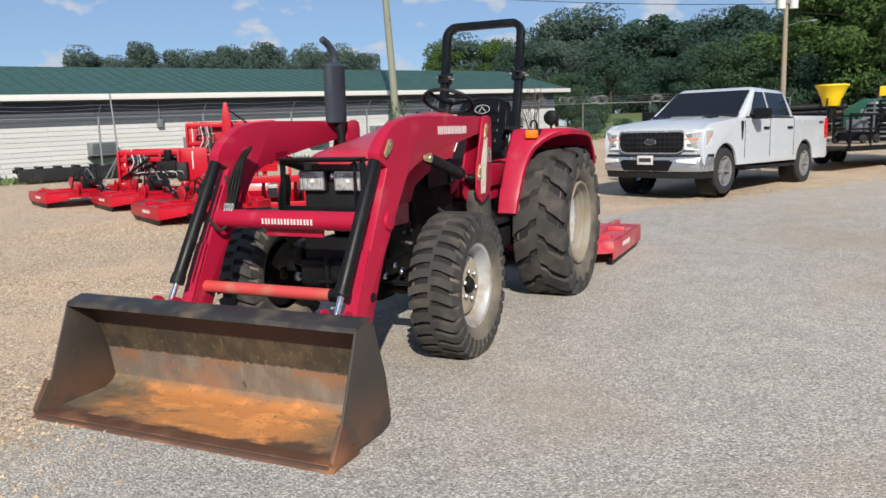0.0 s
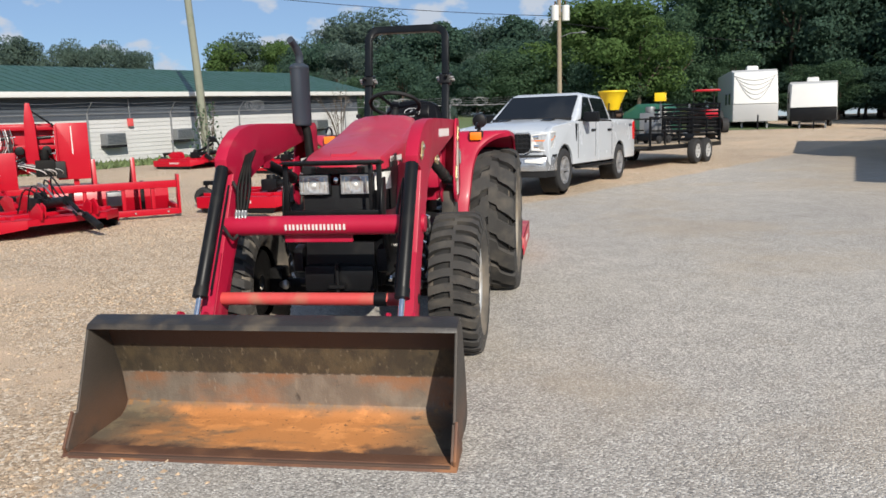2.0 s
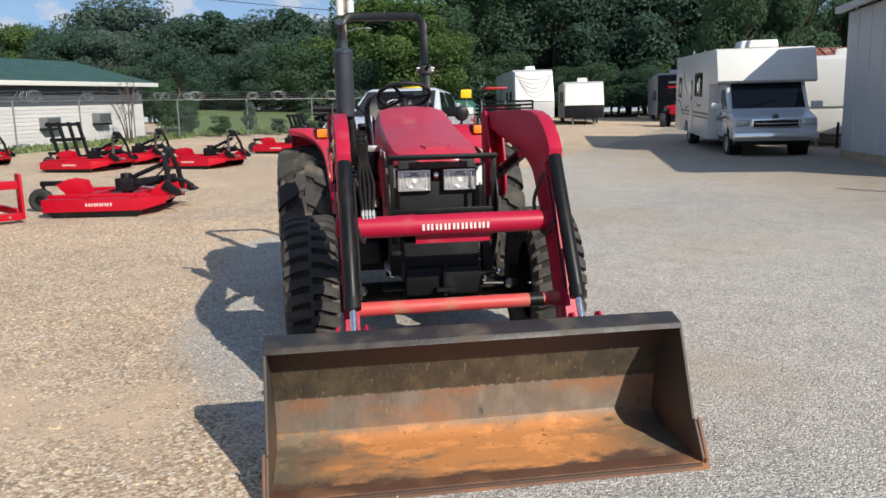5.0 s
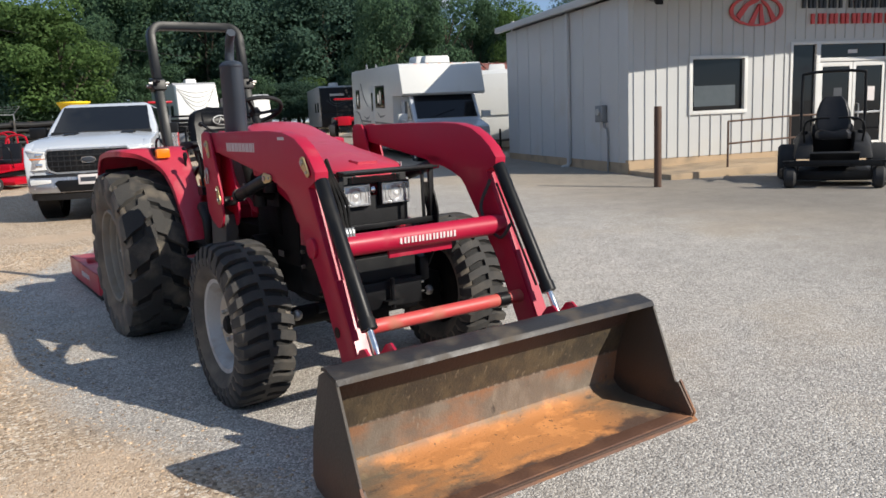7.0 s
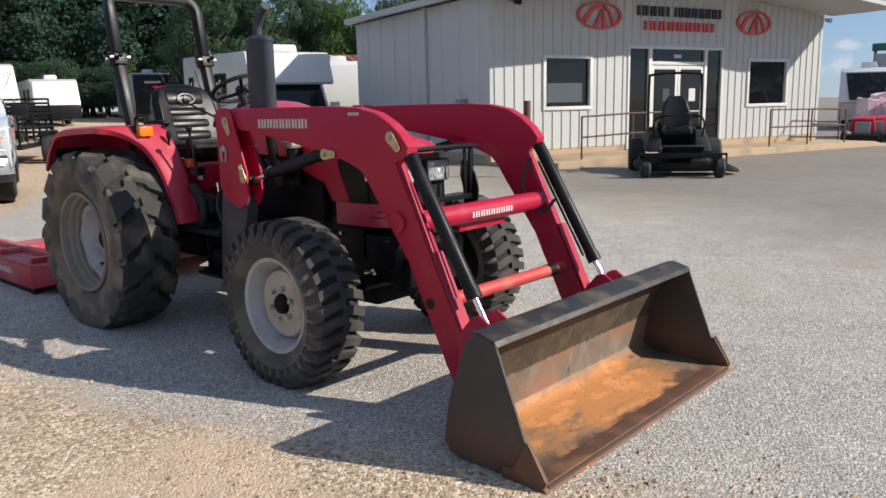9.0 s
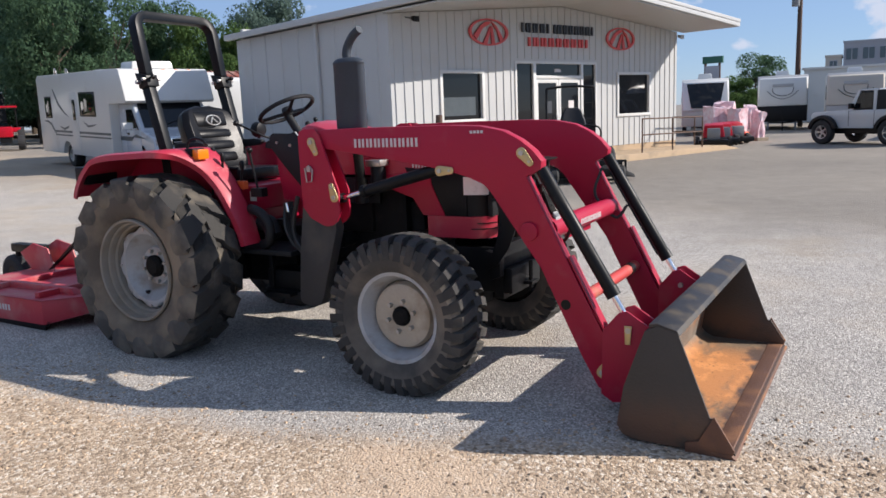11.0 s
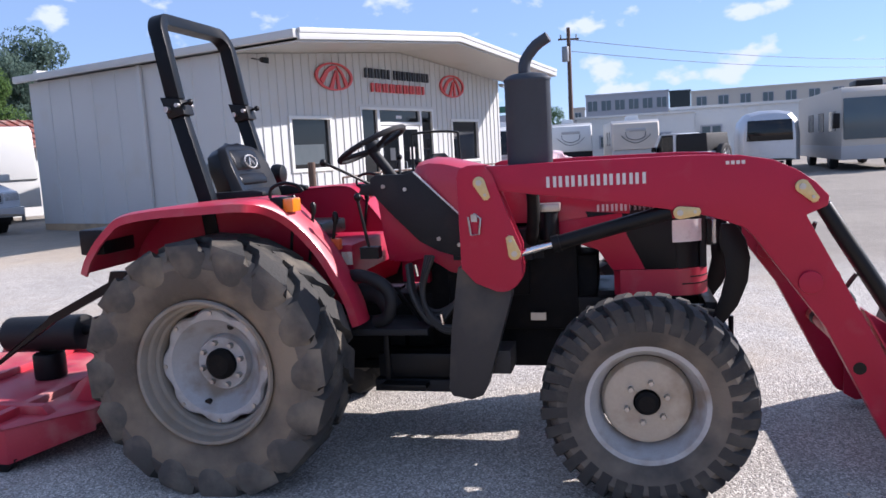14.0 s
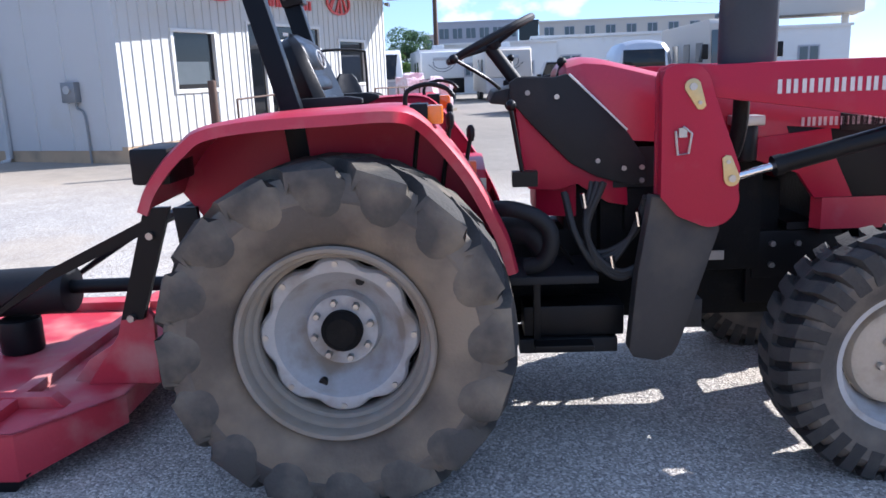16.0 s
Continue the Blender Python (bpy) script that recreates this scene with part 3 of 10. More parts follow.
def wheel(name, parent, at, sgn, R, W, rim_r, lugs, lug_h, skew, disc_mat, front, label):
    """A tractor wheel: tyre with lugs, rim, dished disc, hub and nuts. sgn: the side that faces outwards."""
    h = W / 2
    side_r = R - lug_h
    prof = [(rim_r - 0.01, -h * 0.62), (rim_r + 0.02, -h * 0.80), (rim_r + 0.3 * (R - rim_r), -h * 0.98), (rim_r + 0.6 * (R - rim_r), -h * 1.0), (side_r - 0.035, -h * 0.90), (side_r - 0.012, -h * 0.70), (side_r - 0.002, -h * 0.35), (side_r, 0)]
    prof = prof + [(r, -y) for r, y in prof[-2::-1]]
    tyre = part(name, Shape().lathe(prof, 64), RUBBER_CAKED if sgn < 0 and not front else RUBBER, parent, label)
    tyre.matrix_basis = Matrix.Translation(at)

    def crown(y):
        a = abs(y) / h
        return side_r - 0.004 - 0.012 * max(0, a - 0.35) / 0.35 - (0.06 * max(0, a - 0.80) / 0.2)

    tread = Shape()
    step = 2 * math.pi / lugs
    for k in range(lugs):
        for s in (-1, 1):
            a0 = step * (k + (0.25 if s > 0 else 0.75))
            if front:
                st = [(-0.06, 0.0, 1.0, 1.0), (0.34, 0.10, 1.0, 1.0), (0.70, 0.45, 1.0, 1.0), (0.93, 0.75, 0.95, 1.05), (1.01, 0.95, 0.30, 1.05)]
            else:
                st = [(-0.02, -0.10, 1.0, 1.15), (0.30, 0.12, 1.0, 1.15), (0.36, 0.42, 1.0, 1.0), (0.72, 0.72, 1.0, 1.0), (0.94, 0.95, 0.95, 1.1), (1.02, 1.05, 0.30, 1.1)]
            rings = []
            edge = None
            for f, u, hh, wd in st[:None if front else -1]:
                y = s * h * f
                ang = a0 + skew * u
                half = step * (0.355 if not front else 0.31) * wd
                rb = crown(y) - 0.012
                rt = side_r - 0.004 + lug_h * hh - (0.0 if f < 0.8 else 0.020 * (f - 0.8) / 0.2) - (0.030 if hh < 0.5 else 0)
                ring = []
                for da, rr in ((-1.10, rb), (-0.90, rt), (0.90, rt), (1.10, rb)):
                    w = ang + da * half
                    ring.append((rr * math.cos(w), y, rr * math.sin(w)))
                rings.append(ring)
                edge = (ang, half)
            if not front:
                # the lug runs on down the shoulder to a rounded end
                tread.loft(rings)
                rings = rings[-1:]
                for rr, drop, wd, k2 in ((R - 0.050, 0.0, 1.00, 0.10), (R - 0.085, 0.001, 1.02, 0.15), (R - 0.115, 0.002, 1.02, 0.19), (R - 0.140, 0.003, 0.96, 0.22), (R - 0.158, 0.004, 0.82, 0.24), (R - 0.172, 0.005, 0.62, 0.25), (R - 0.182, 0.006, 0.36, 0.26), (R - 0.187, 0.009, 0.12, 0.26)):
                    w0, half = edge[0] + skew * k2, edge[1] * wd
                    yb, yt = h * 0.93, h * 1.020 - drop
                    rings.append([((rr - q) * math.cos(w0 + da * half), s * yy, (rr - q) * math.sin(w0 + da * half)) for da, yy, q in ((-1.12, yb, 0.010), (-0.86, yt, 0.0), (0.86, yt, 0.0), (1.12, yb, 0.010))])
                part("lug_end", Shape().loft(rings), TREAD_CAKED if sgn < 0 else RUBBER_TREAD, tyre, smooth=55)
            else:
                tread.loft(rings)
    part("tread_band", Shape().lathe([(crown(y) + 0.006 - (0.02 if abs(y) > 0.8 * h else 0.0), y) for y in [h * (-0.88 + 0.16 * k) for k in range(12)]], 64), TREAD_BASE, tyre, "rubber between the lugs with groove shade in its colour")
    if not front:
        for s in (-1, 1):
            part("shoulder_band", Shape().lathe([(r, s * h * f) for r, f in ((side_r - 0.006, 0.80), (side_r - 0.022, 0.895), (side_r - 0.050, 0.945), (R - 0.110, 0.985), (R - 0.124, 1.006), (R - 0.132, 1.004), (R - 0.140, 0.990))], 64), TREAD_BASE if sgn > 0 else RUBBER, tyre, "rubber shoulder between the lugs, darkened for groove shade")
    part("tread", tread, TREAD_SHADED if sgn < 0 and not front else RUBBER_TREAD, tyre, smooth=30 if front else 55)
    o = sgn
    if front:
        rp = [(rim_r + 0.012, 0.62), (rim_r + 0.022, 0.70), (rim_r + 0.012, 0.74), (rim_r - 0.012, 0.70), (rim_r - 0.028, 0.50), (rim_r - 0.045, 0.22), (rim_r - 0.058, 0.02), (rim_r - 0.066, -0.5)]
    else:
        rp = [(rim_r + 0.004, 0.72), (rim_r + 0.016, 0.84), (rim_r + 0.008, 0.90), (rim_r - 0.006, 0.885), (rim_r - 0.012, 0.80), (rim_r - 0.014, 0.66), (rim_r - 0.026, 0.64), (rim_r - 0.032, 0.60), (rim_r - 0.034, 0.46), (rim_r - 0.046, 0.42), (rim_r - 0.050, 0.30), (rim_r - 0.043, -0.5), (rim_r - 0.03, -0.62)]
    part("rim", Shape().lathe([(r, y * h * o) for r, y in rp], 56), RIM if front else RIM_WORN, tyre, "dusty silver steel rim")
    if front:
        disc = Shape().lathe([(rim_r - 0.060, 0.02 * h * o), (rim_r - 0.075, 0.30 * h * o), (rim_r - 0.095, 0.36 * h * o), (0.09, 0.34 * h * o), (0.06, 0.34 * h * o)], 48)
    else:
        n, disc, rings = 96, Shape(), []
        for r0, y, scal in ((0.296, 0.16, 1), (0.294, 0.30, 1), (0.284, 0.35, 1), (0.258, 0.36, 0), (0.240, 0.34, 0), (0.226, 0.24, 0), (0.196, 0.06, 0), (0.172, -0.08, 0), (0.156, -0.16, 0), (0.144, -0.18, 0), (0.139, -0.06, 0), (0.132, 0.01, 0), (0.05, 0.01, 0)):
            ring = []
            for j in range(n):
                w = 2 * math.pi * j / n
                wave = (0.5 - 0.5 * math.cos(8 * w)) ** 2
                r = r0 - (0.024 * wave if scal else 0)
                ring.append((r * math.cos(w), y * h * o, r * math.sin(w)))
            rings.append(ring)
        disc.loft(rings, caps=False)
        for k in range(8):
            w = 2 * math.pi * k / 8
            part("disc_bolt", rod((0.272 * math.cos(w), 0.30 * h * o, 0.272 * math.sin(w)), (0.272 * math.cos(w), 0.39 * h * o, 0.272 * math.sin(w)), 0.011, 8), STEEL, tyre)
        for k in (1, 5):
            w = 2 * math.pi * (k + 0.5) / 8
            part("disc_hole", rod((0.212 * math.cos(w), 0.08 * h * o, 0.212 * math.sin(w)), (0.212 * math.cos(w), 0.185 * h * o, 0.212 * math.sin(w)), 0.017, 14), BLACK, tyre)
        part("rim_well", Shape().lathe([(0.302, -0.55 * h * o), (0.20, -0.56 * h * o), (0.05, -0.56 * h * o)], 40), GREASE, tyre)
    part("wheel_disc", disc, disc_mat, tyre, "dished steel wheel disc")
    if front:
        part("rim_well", Shape().lathe([(rim_r - 0.03, -0.45 * h * o), (rim_r - 0.05, -0.52 * h * o), (0.05, -0.52 * h * o)], 40), GREASE, tyre)
    hub_r = 0.053 if front else 0.078
    ho = 0.34 if front else 0.01
    part("hub", Shape().lathe([(0.0, (ho + 0.21) * h * o), (hub_r * 0.7, (ho + 0.21) * h * o), (hub_r, (ho + 0.12) * h * o), (hub_r, (ho - 0.1) * h * o)], 24), GREASE, tyre, "greasy black hub cap")
    nuts, nr = (6, 0.092) if front else (8, 0.109)
    nut = mesh_of("lug_nut", Shape().lathe([(0.0, 0.026 * o), (0.011, 0.026 * o), (0.014, 0.020 * o), (0.014, -0.01 * o)], 6), STEEL, smooth=20)
    for k in range(nuts):
        w = 2 * math.pi * (k + 0.3) / nuts
        repeat(nut, "lug_nut", tyre, Matrix.Translation((nr * math.cos(w), (ho + 0.005) * h * o, nr * math.sin(w))))
    return tyre


def decal(parent, cells, x, z, y, mat, name="decal_bar"):
    """Lettering bars lying on an upright side face."""
    for cell in cells:
        for a, b, c, e in cell:
            part(name, Shape().box(x + a, x + b, y - 0.0015, y + 0.0015, z + c, z + e), mat, parent, smooth=0)


def build_tractor():
    T = thing("tractor", TRACTOR_AT, "red farm tractor with front loader, roll bar and dusty tyres", "tractor")
    # wheels
    for s in (-1, 1):
        wheel("rear_wheel", T, (0.0, 0.790 * s - 0.020, 0.632), s, 0.652, 0.44, 0.345, 16, 0.034, -0.24, RIM, False, "large dusty rear tyre with chunky bar tread")
        wheel("front_wheel", T, (2.07, 0.735 * s - 0.025, 0.468), s, 0.476, 0.315, 0.262, 32, 0.027, -0.10, RIM_TAN, True, "dusty front tyre with block tread")
    # drive line
    part("rear_axle", Shape().join(rod((0, -0.60, 0.645), (0, 0.60, 0.645), 0.085, 16)).box(-0.22, 0.25, -0.20, 0.20, 0.42, 0.90), GREASE, T, "oily dark axle housing", bevel=0.02)
    part("gearbox", Shape().box(0.20, 0.95, -0.17, 0.17, 0.42, 0.86).box(0.35, 0.80, -0.24, 0.24, 0.50, 0.70), GREASE, T, "oily dark gearbox", bevel=0.025)
    part("engine", Shape().box(0.90, 1.85, -0.16, 0.16, 0.44, 1.05).box(1.05, 1.75, -0.22, 0.22, 0.66, 1.20).box(1.15, 1.5, -0.25, -0.1, 0.85, 1.05), GREASE, T, "black diesel engine", bevel=0.02)
    part("oil_filter", rod((1.30, -0.20, 0.80), (1.30, -0.36, 0.80), 0.05, 14), BLACK, T, bevel=0.006)
    part("front_frame", Shape().box(1.70, 2.38, -0.20, -0.15, 0.50, 0.78).box(1.70, 2.38, 0.15, 0.20, 0.50, 0.78).box(2.38, 2.44, -0.22, 0.22, 0.46, 0.80), BLACK, T, bevel=0.008)
    part("front_axle", Shape().join(rod((2.07, -0.56, 0.44), (2.07, 0.56, 0.44), 0.060, 14)).box(1.97, 2.17, -0.18, 0.18, 0.34, 0.56).box(2.0, 2.14, -0.60, -0.50, 0.33, 0.58).box(2.0, 2.14, 0.50, 0.60, 0.33, 0.58), GREASE, T, "greasy front axle", bevel=0.02)
    part("steering_cylinder", Shape().join(rod((2.22, -0.34, 0.50), (2.22, 0.10, 0.50), 0.028, 12)).join(rod((2.22, 0.10, 0.50), (2.20, 0.46, 0.48), 0.013, 8)), BLACK, T)
    for s in (-1, 1):
        part("steering_arm", Shape().join(rod((2.20, 0.46 * s, 0.48), (2.08, 0.55 * s, 0.46), 0.022, 8)).ball((2.20, 0.46 * s, 0.48), 0.032), STEEL, T)
        part("frame_bolt_plate", Shape().box(1.72, 2.10, 0.205 * s - 0.006, 0.205 * s + 0.006, 0.62, 0.83), BLACK, T, bevel=0.003)
        for x, z in ((1.80, 0.775), (1.91, 0.775), (1.80, 0.68)):
            part("frame_bolt", rod((x, 0.205 * s, z), (x, 0.232 * s, z), 0.013, 6), STEEL, T)
    part("drive_shaft", rod((0.5, 0.05, 0.46), (2.0, 0.05, 0.46), 0.03, 10), GREASE, T)
    part("front_weight_bracket", Shape().box(2.44, 2.50, -0.22, 0.22, 0.50, 0.66), BLACK, T, bevel=0.012)
    part("tow_pin", Shape().join(rod((2.53, 0, 0.50), (2.53, 0, 0.68), 0.014, 8)).box(2.50, 2.56, -0.05, 0.05, 0.53, 0.55), BLACK, T)
    part("belly_plate", Shape().box(0.55, 1.15, -0.24, 0.30, 0.46, 0.49), GREASE, T, bevel=0.006)
    part("battery_box", Shape().box(0.70, 1.12, -0.44, -0.26, 0.452, 0.585), BLACK, T, "black battery box under the platform", bevel=0.012)
    part("battery_tray", Shape().box(0.68, 1.09, -0.46, -0.24, 0.385, 0.448), BLACK_MATT, T, bevel=0.006)
    part("fuel_tank", Shape().box(0.40, 0.95, 0.25, 0.50, 0.48, 0.66), BLACK_MATT, T, bevel=0.04)

    # hood
    def hood_ring(x, w, top, low):
        pts = [(x, -w, low), (x, -w, top - 0.13), (x, -w * 0.97, top - 0.07), (x, -w * 0.86, top - 0.025), (x, -w * 0.6, top - 0.004), (x, 0, top + 0.006)]
        return pts + [(x, -y, z) for _, y, z in pts[-2::-1]]

    hood = [hood_ring(x, w, t, lo) for x, w, t, lo in ((0.885, 0.215, 1.550, 1.40), (0.910, 0.240, 1.580, 1.38), (0.980, 0.258, 1.595, 1.34), (1.06, 0.270, 1.588, 1.30), (1.16, 0.280, 1.563, 1.25), (1.30, 0.285, 1.525, 1.24), (1.48, 0.290, 1.480, 1.24), (1.75, 0.292, 1.430, 1.235), (2.05, 0.292, 1.385, 1.225), (2.20, 0.288, 1.358, 1.222), (2.26, 0.279, 1.345, 1.238), (2.31, 0.258, 1.332, 1.252), (2.35, 0.222, 1.318, 1.262), (2.38, 0.175, 1.300, 1.266), (2.392, 0.14, 1.285, 1.266))]
    part("hood", Shape().loft(hood, caps=True, closed=False), RED_FADED, T, "sun-faded red engine hood")
    part("hood_scoop", Shape().loft([[(2.25, -0.09, 1.342), (2.25, 0.09, 1.342), (2.25, 0.085, 1.358), (2.25, -0.085, 1.358)], [(2.32, -0.07, 1.322), (2.32, 0.07, 1.322), (2.32, 0.06, 1.346), (2.32, -0.06, 1.346)]]), RED_FADED, T)
    for s in (-1, 1):
        y = 0.282 * s
        part("side_panel", Shape().slab([(1.80, 1.29), (2.24, 1.25), (2.24, 0.985), (1.94, 0.98), (1.88, 1.06)], y - 0.012, y + 0.012), BLACK, T, "black side grille panel", bevel=0.006)
        part("side_stripe", Shape().slab([(1.60, 1.235), (1.98, 1.275), (2.00, 1.17), (2.09, 0.985), (1.93, 0.985), (1.86, 1.09), (1.60, 1.18)], y - 0.018 * s, y + 0.019 * s), RED, T, "red styling panel", bevel=0.005)
        nose = [(2.215, 0.284), (2.255, 0.281), (2.295, 0.270), (2.335, 0.248), (2.365, 0.214), (2.385, 0.17)]

        def wrap(z0, z1, proud, first=0, last=6, lead=None):
            """A panel that follows the rounded corner of the nose."""
            rings = []
            for x, q in ([lead] if lead else []) + nose[first:last]:
                o = q + proud
                rings.append([(x + proud * 0.7, o * s, z0), (x + proud * 0.7, o * s, z1), (x - 0.02, (q - 0.03) * s, z1), (x - 0.02, (q - 0.03) * s, z0)])
            return Shape().loft(rings)

        part("nose_corner", wrap(0.985, 1.245, 0.0), BLACK, T, "black rounded nose corner", smooth=50)
        C_ = part("lower_cheek", wrap(0.850, 0.984, 0.014, 0, 6, (1.955, 0.286)), RED_FADED, T, "red lower cheek below the lamp", smooth=50)
        part("cheek_groove", wrap(0.905, 0.911, 0.017, 1, 6), BLACK, C_)
        part("cheek_groove", wrap(0.940, 0.946, 0.017, 2, 6), BLACK, C_)
        part("side_lamp", wrap(1.118, 1.228, 0.012, 0, 5), FROSTED, T, "frosted wrap-round side lamp", smooth=50)
        part("hood_vent", Shape().slab([(2.02, 1.335), (2.20, 1.305), (2.21, 1.250), (2.02, 1.265)], 0.286 * s, 0.2975 * s), BLACK_MATT, T, "black hood side vent", bevel=0.003)
        part("louvre", Shape().slab([(1.10, 1.22), (1.58, 1.22), (1.58, 1.05), (1.10, 1.05)], 0.255 * s, 0.265 * s), BLACK_MATT, T)
    part("radiator_core", Shape().box(1.98, 2.08, -0.26, 0.26, 0.82, 1.25), GREASE, T)
    part("engine_hood_liner", Shape().box(1.85, 2.36, -0.24, 0.24, 0.84, 0.87), BLACK, T)
    grille = Shape().box(2.355, 2.39, -0.235, 0.215, 0.98, 1.275)
    part("grille", grille, BLACK_MATT, T, "black plastic front grille", bevel=0.01)
    for k in range(5):
        part("grille_slat", Shape().box(2.388, 2.402, -0.17, 0.17, 1.224 + 0.009 * k, 1.228 + 0.009 * k), BLACK, T)
    for s in (-1, 1):
        y0, y1 = min(0.044 * s, 0.222 * s) - 0.017, max(0.044 * s, 0.222 * s) - 0.017
        yc, z0, z1 = (y0 + y1) / 2, 1.106, 1.216
        part("lamp_bezel", Shape().box(2.388, 2.414, y0 - 0.014, y1 + 0.014, z0 - 0.012, z1 + 0.012), BLACK, T, bevel=0.006)
        hl = part("headlight", Shape().box(2.41, 2.428, y0, y1, z0, z1), LENS, T, "square clear headlight", bevel=0.008)
        part("lamp_rim", Shape().box(2.42, 2.433, y0 - 0.004, y1 + 0.004, z1 - 0.005, z1 + 0.004).box(2.42, 2.433, y0 - 0.004, y1 + 0.004, z0 - 0.004, z0 + 0.005).box(2.42, 2.433, y0 - 0.004, y0 + 0.005, z0 + 0.005, z1 - 0.005).box(2.42, 2.433, y1 - 0.005, y1 + 0.004, z0 + 0.005, z1 - 0.005), SILVER, hl)
        part("reflector", Shape().lathe([(0.0, -0.006), (0.026, -0.004), (0.036, 0.002), (0.050, 0.004), (0.054, 0.0)], 24).moved(pose(2.428, yc, 1.158, 0, 0, -90)), LENS, hl)
        for k in (-2, -1, 1, 2):
            part("lens_rib", Shape().box(2.426, 2.431, yc + 0.034 * k - 0.002, yc + 0.034 * k + 0.002, z0 + 0.010, z1 - 0.010), CHROME, hl)
        part("bulb", Shape().ball((2.430, yc, 1.158), 0.014, 10, 6, (0.4, 1, 1)), FROSTED, hl)
    part("grille_badge", Shape().ball((2.4, -0.017, 1.185), 0.020, 12, 6, (0.4, 1, 1)), CHROME, T)
    # brush guard
    bar = 0.016
    G = part("brush_guard", Shape().box(2.520, 2.550, -0.308, 0.308, 1.284, 1.314), BLACK, T, "black bar brush guard before the grille", bevel=0.004)
    part("guard_bar", Shape().box(2.520, 2.550, -0.308, 0.308, 0.982, 1.012), BLACK, G, bevel=0.004)
    for s in (-1, 1):
        part("guard_upright", Shape().box(2.525, 2.545, 0.292 * s - bar, 0.292 * s + bar, 1.012, 1.284), BLACK, G, bevel=0.004)
    part("guard_upright", Shape().box(2.528, 2.542, 0.226, 0.244, 1.012, 1.284), BLACK, G, bevel=0.003)
    part("guard_ledge", Shape().box(2.550, 2.6, -0.304, 0.304, 1.298, 1.310), BLACK, G, bevel=0.003)
    for s in (-1, 1):
        part("guard_side", Shape().slab([(2.448, 1.206), (2.516, 1.205), (2.562, 1.130), (2.584, 1.037), (2.572, 0.920), (2.525, 0.800), (2.450, 0.700), (2.380, 0.665), (2.400, 0.735), (2.445, 0.850), (2.468, 0.950), (2.462, 1.040), (2.440, 1.120)], 0.300 * s, 0.312 * s), BLACK, T, "black curved guard plate", bevel=0.004)
        part("guard_strut", Shape().box(2.4, 2.54, 0.286 * s - 0.008, 0.286 * s + 0.008, 1.285, 1.300), BLACK, T)
        part("guard_foot", Shape().slab([(2.36, 0.78), (2.46, 0.76), (2.46, 0.62), (2.40, 0.60)], 0.24 * s, 0.30 * s), BLACK, T, bevel=0.006)

    # exhaust
    ex, ey = 1.557, -0.495
    part("muffler", Shape().loft([[(ex + 0.110 * f * math.cos(w), ey + 0.062 * f * math.sin(w), z) for w in [2 * math.pi * j / 32 for j in range(32)]] for z, f in ((1.530, 0.90), (1.540, 0.985), (1.552, 0.985), (1.556, 1.0), (1.934, 1.0), (1.938, 1.03), (1.950, 1.03), (1.954, 0.98), (1.966, 0.85), (1.974, 0.62), (1.978, 0.32))]), SLATE, T, "upright matt black muffler", bevel=0.006)
    part("exhaust_pipe", Shape().tube(smooth_path([(ex - 0.01, ey, 1.965), (ex - 0.01, ey, 2.01), (ex + 0.005, ey, 2.05), (ex + 0.05, ey - 0.01, 2.10), (ex + 0.11, ey - 0.02, 2.135)], 5), 0.029, 16, True, 0.026), SLATE, T, "curved exhaust tip")
    part("exhaust_elbow", Shape().tube(smooth_path([(ex, ey + 0.02, 1.54), (ex, ey + 0.035, 1.46), (ex, ey + 0.05, 1.30), (ex - 0.02, ey + 0.09, 1.18), (ex - 0.05, ey + 0.22, 1.12)], 5), 0.032, 12), GREASE, T)
    part("pre_cleaner", Shape().tube([(1.50, -0.36, 1.06), (1.50, -0.36, 1.20), (1.50, -0.36, 1.22)], 0.045, 14), BLACK_MATT, T, bevel=0.01)

    # dash, column and wheel
    part("cowl", Shape().loft([[(0.78, y, z) for y, z in ((-0.16, 0.92), (-0.16, 1.30), (0.16, 1.30), (0.16, 0.92))], [(0.95, y, z) for y, z in ((-0.22, 0.92), (-0.22, 1.44), (0.22, 1.44), (0.22, 0.92))]]), RED, T, "red cowl below the dashboard", bevel=0.01)
    for s in (-1, 1):
        part("dash_side", Shape().slab([(0.665, 1.505), (0.70, 1.525), (0.85, 1.520), (0.904, 1.533), (1.156, 1.285), (1.235, 1.165), (1.235, 1.065), (1.15, 1.065), (1.03, 1.10), (0.92, 1.16), (0.755, 1.33), (0.668, 1.43)], 0.262 * s, 0.284 * s), BLACK_MATT, T, "black plastic dash side panel", bevel=0.008)
        part("cowl_plate", Shape().slab([(0.69, 1.42), (0.755, 1.33), (0.92, 1.16), (1.03, 1.10), (1.16, 1.06), (1.165, 0.97), (1.08, 0.985), (0.95, 1.07), (0.86, 1.045), (0.74, 1.055), (0.715, 1.20)], 0.238 * s, 0.256 * s), RED, T, bevel=0.005)
        part("panel_edge", rod((0.912, 0.286 * s, 1.530), (1.152, 0.286 * s, 1.294), 0.005, 6), FROSTED, T, "pale panel edge")
        for x, z in ((0.74, 1.46), (0.86, 1.44), (1.03, 1.17), (1.14, 1.135), (1.215, 1.137), (1.215, 1.082)):
            part("panel_bolt", rod((x, 0.280 * s, z), (x, 0.294 * s, z), 0.011, 8), STEEL, T)
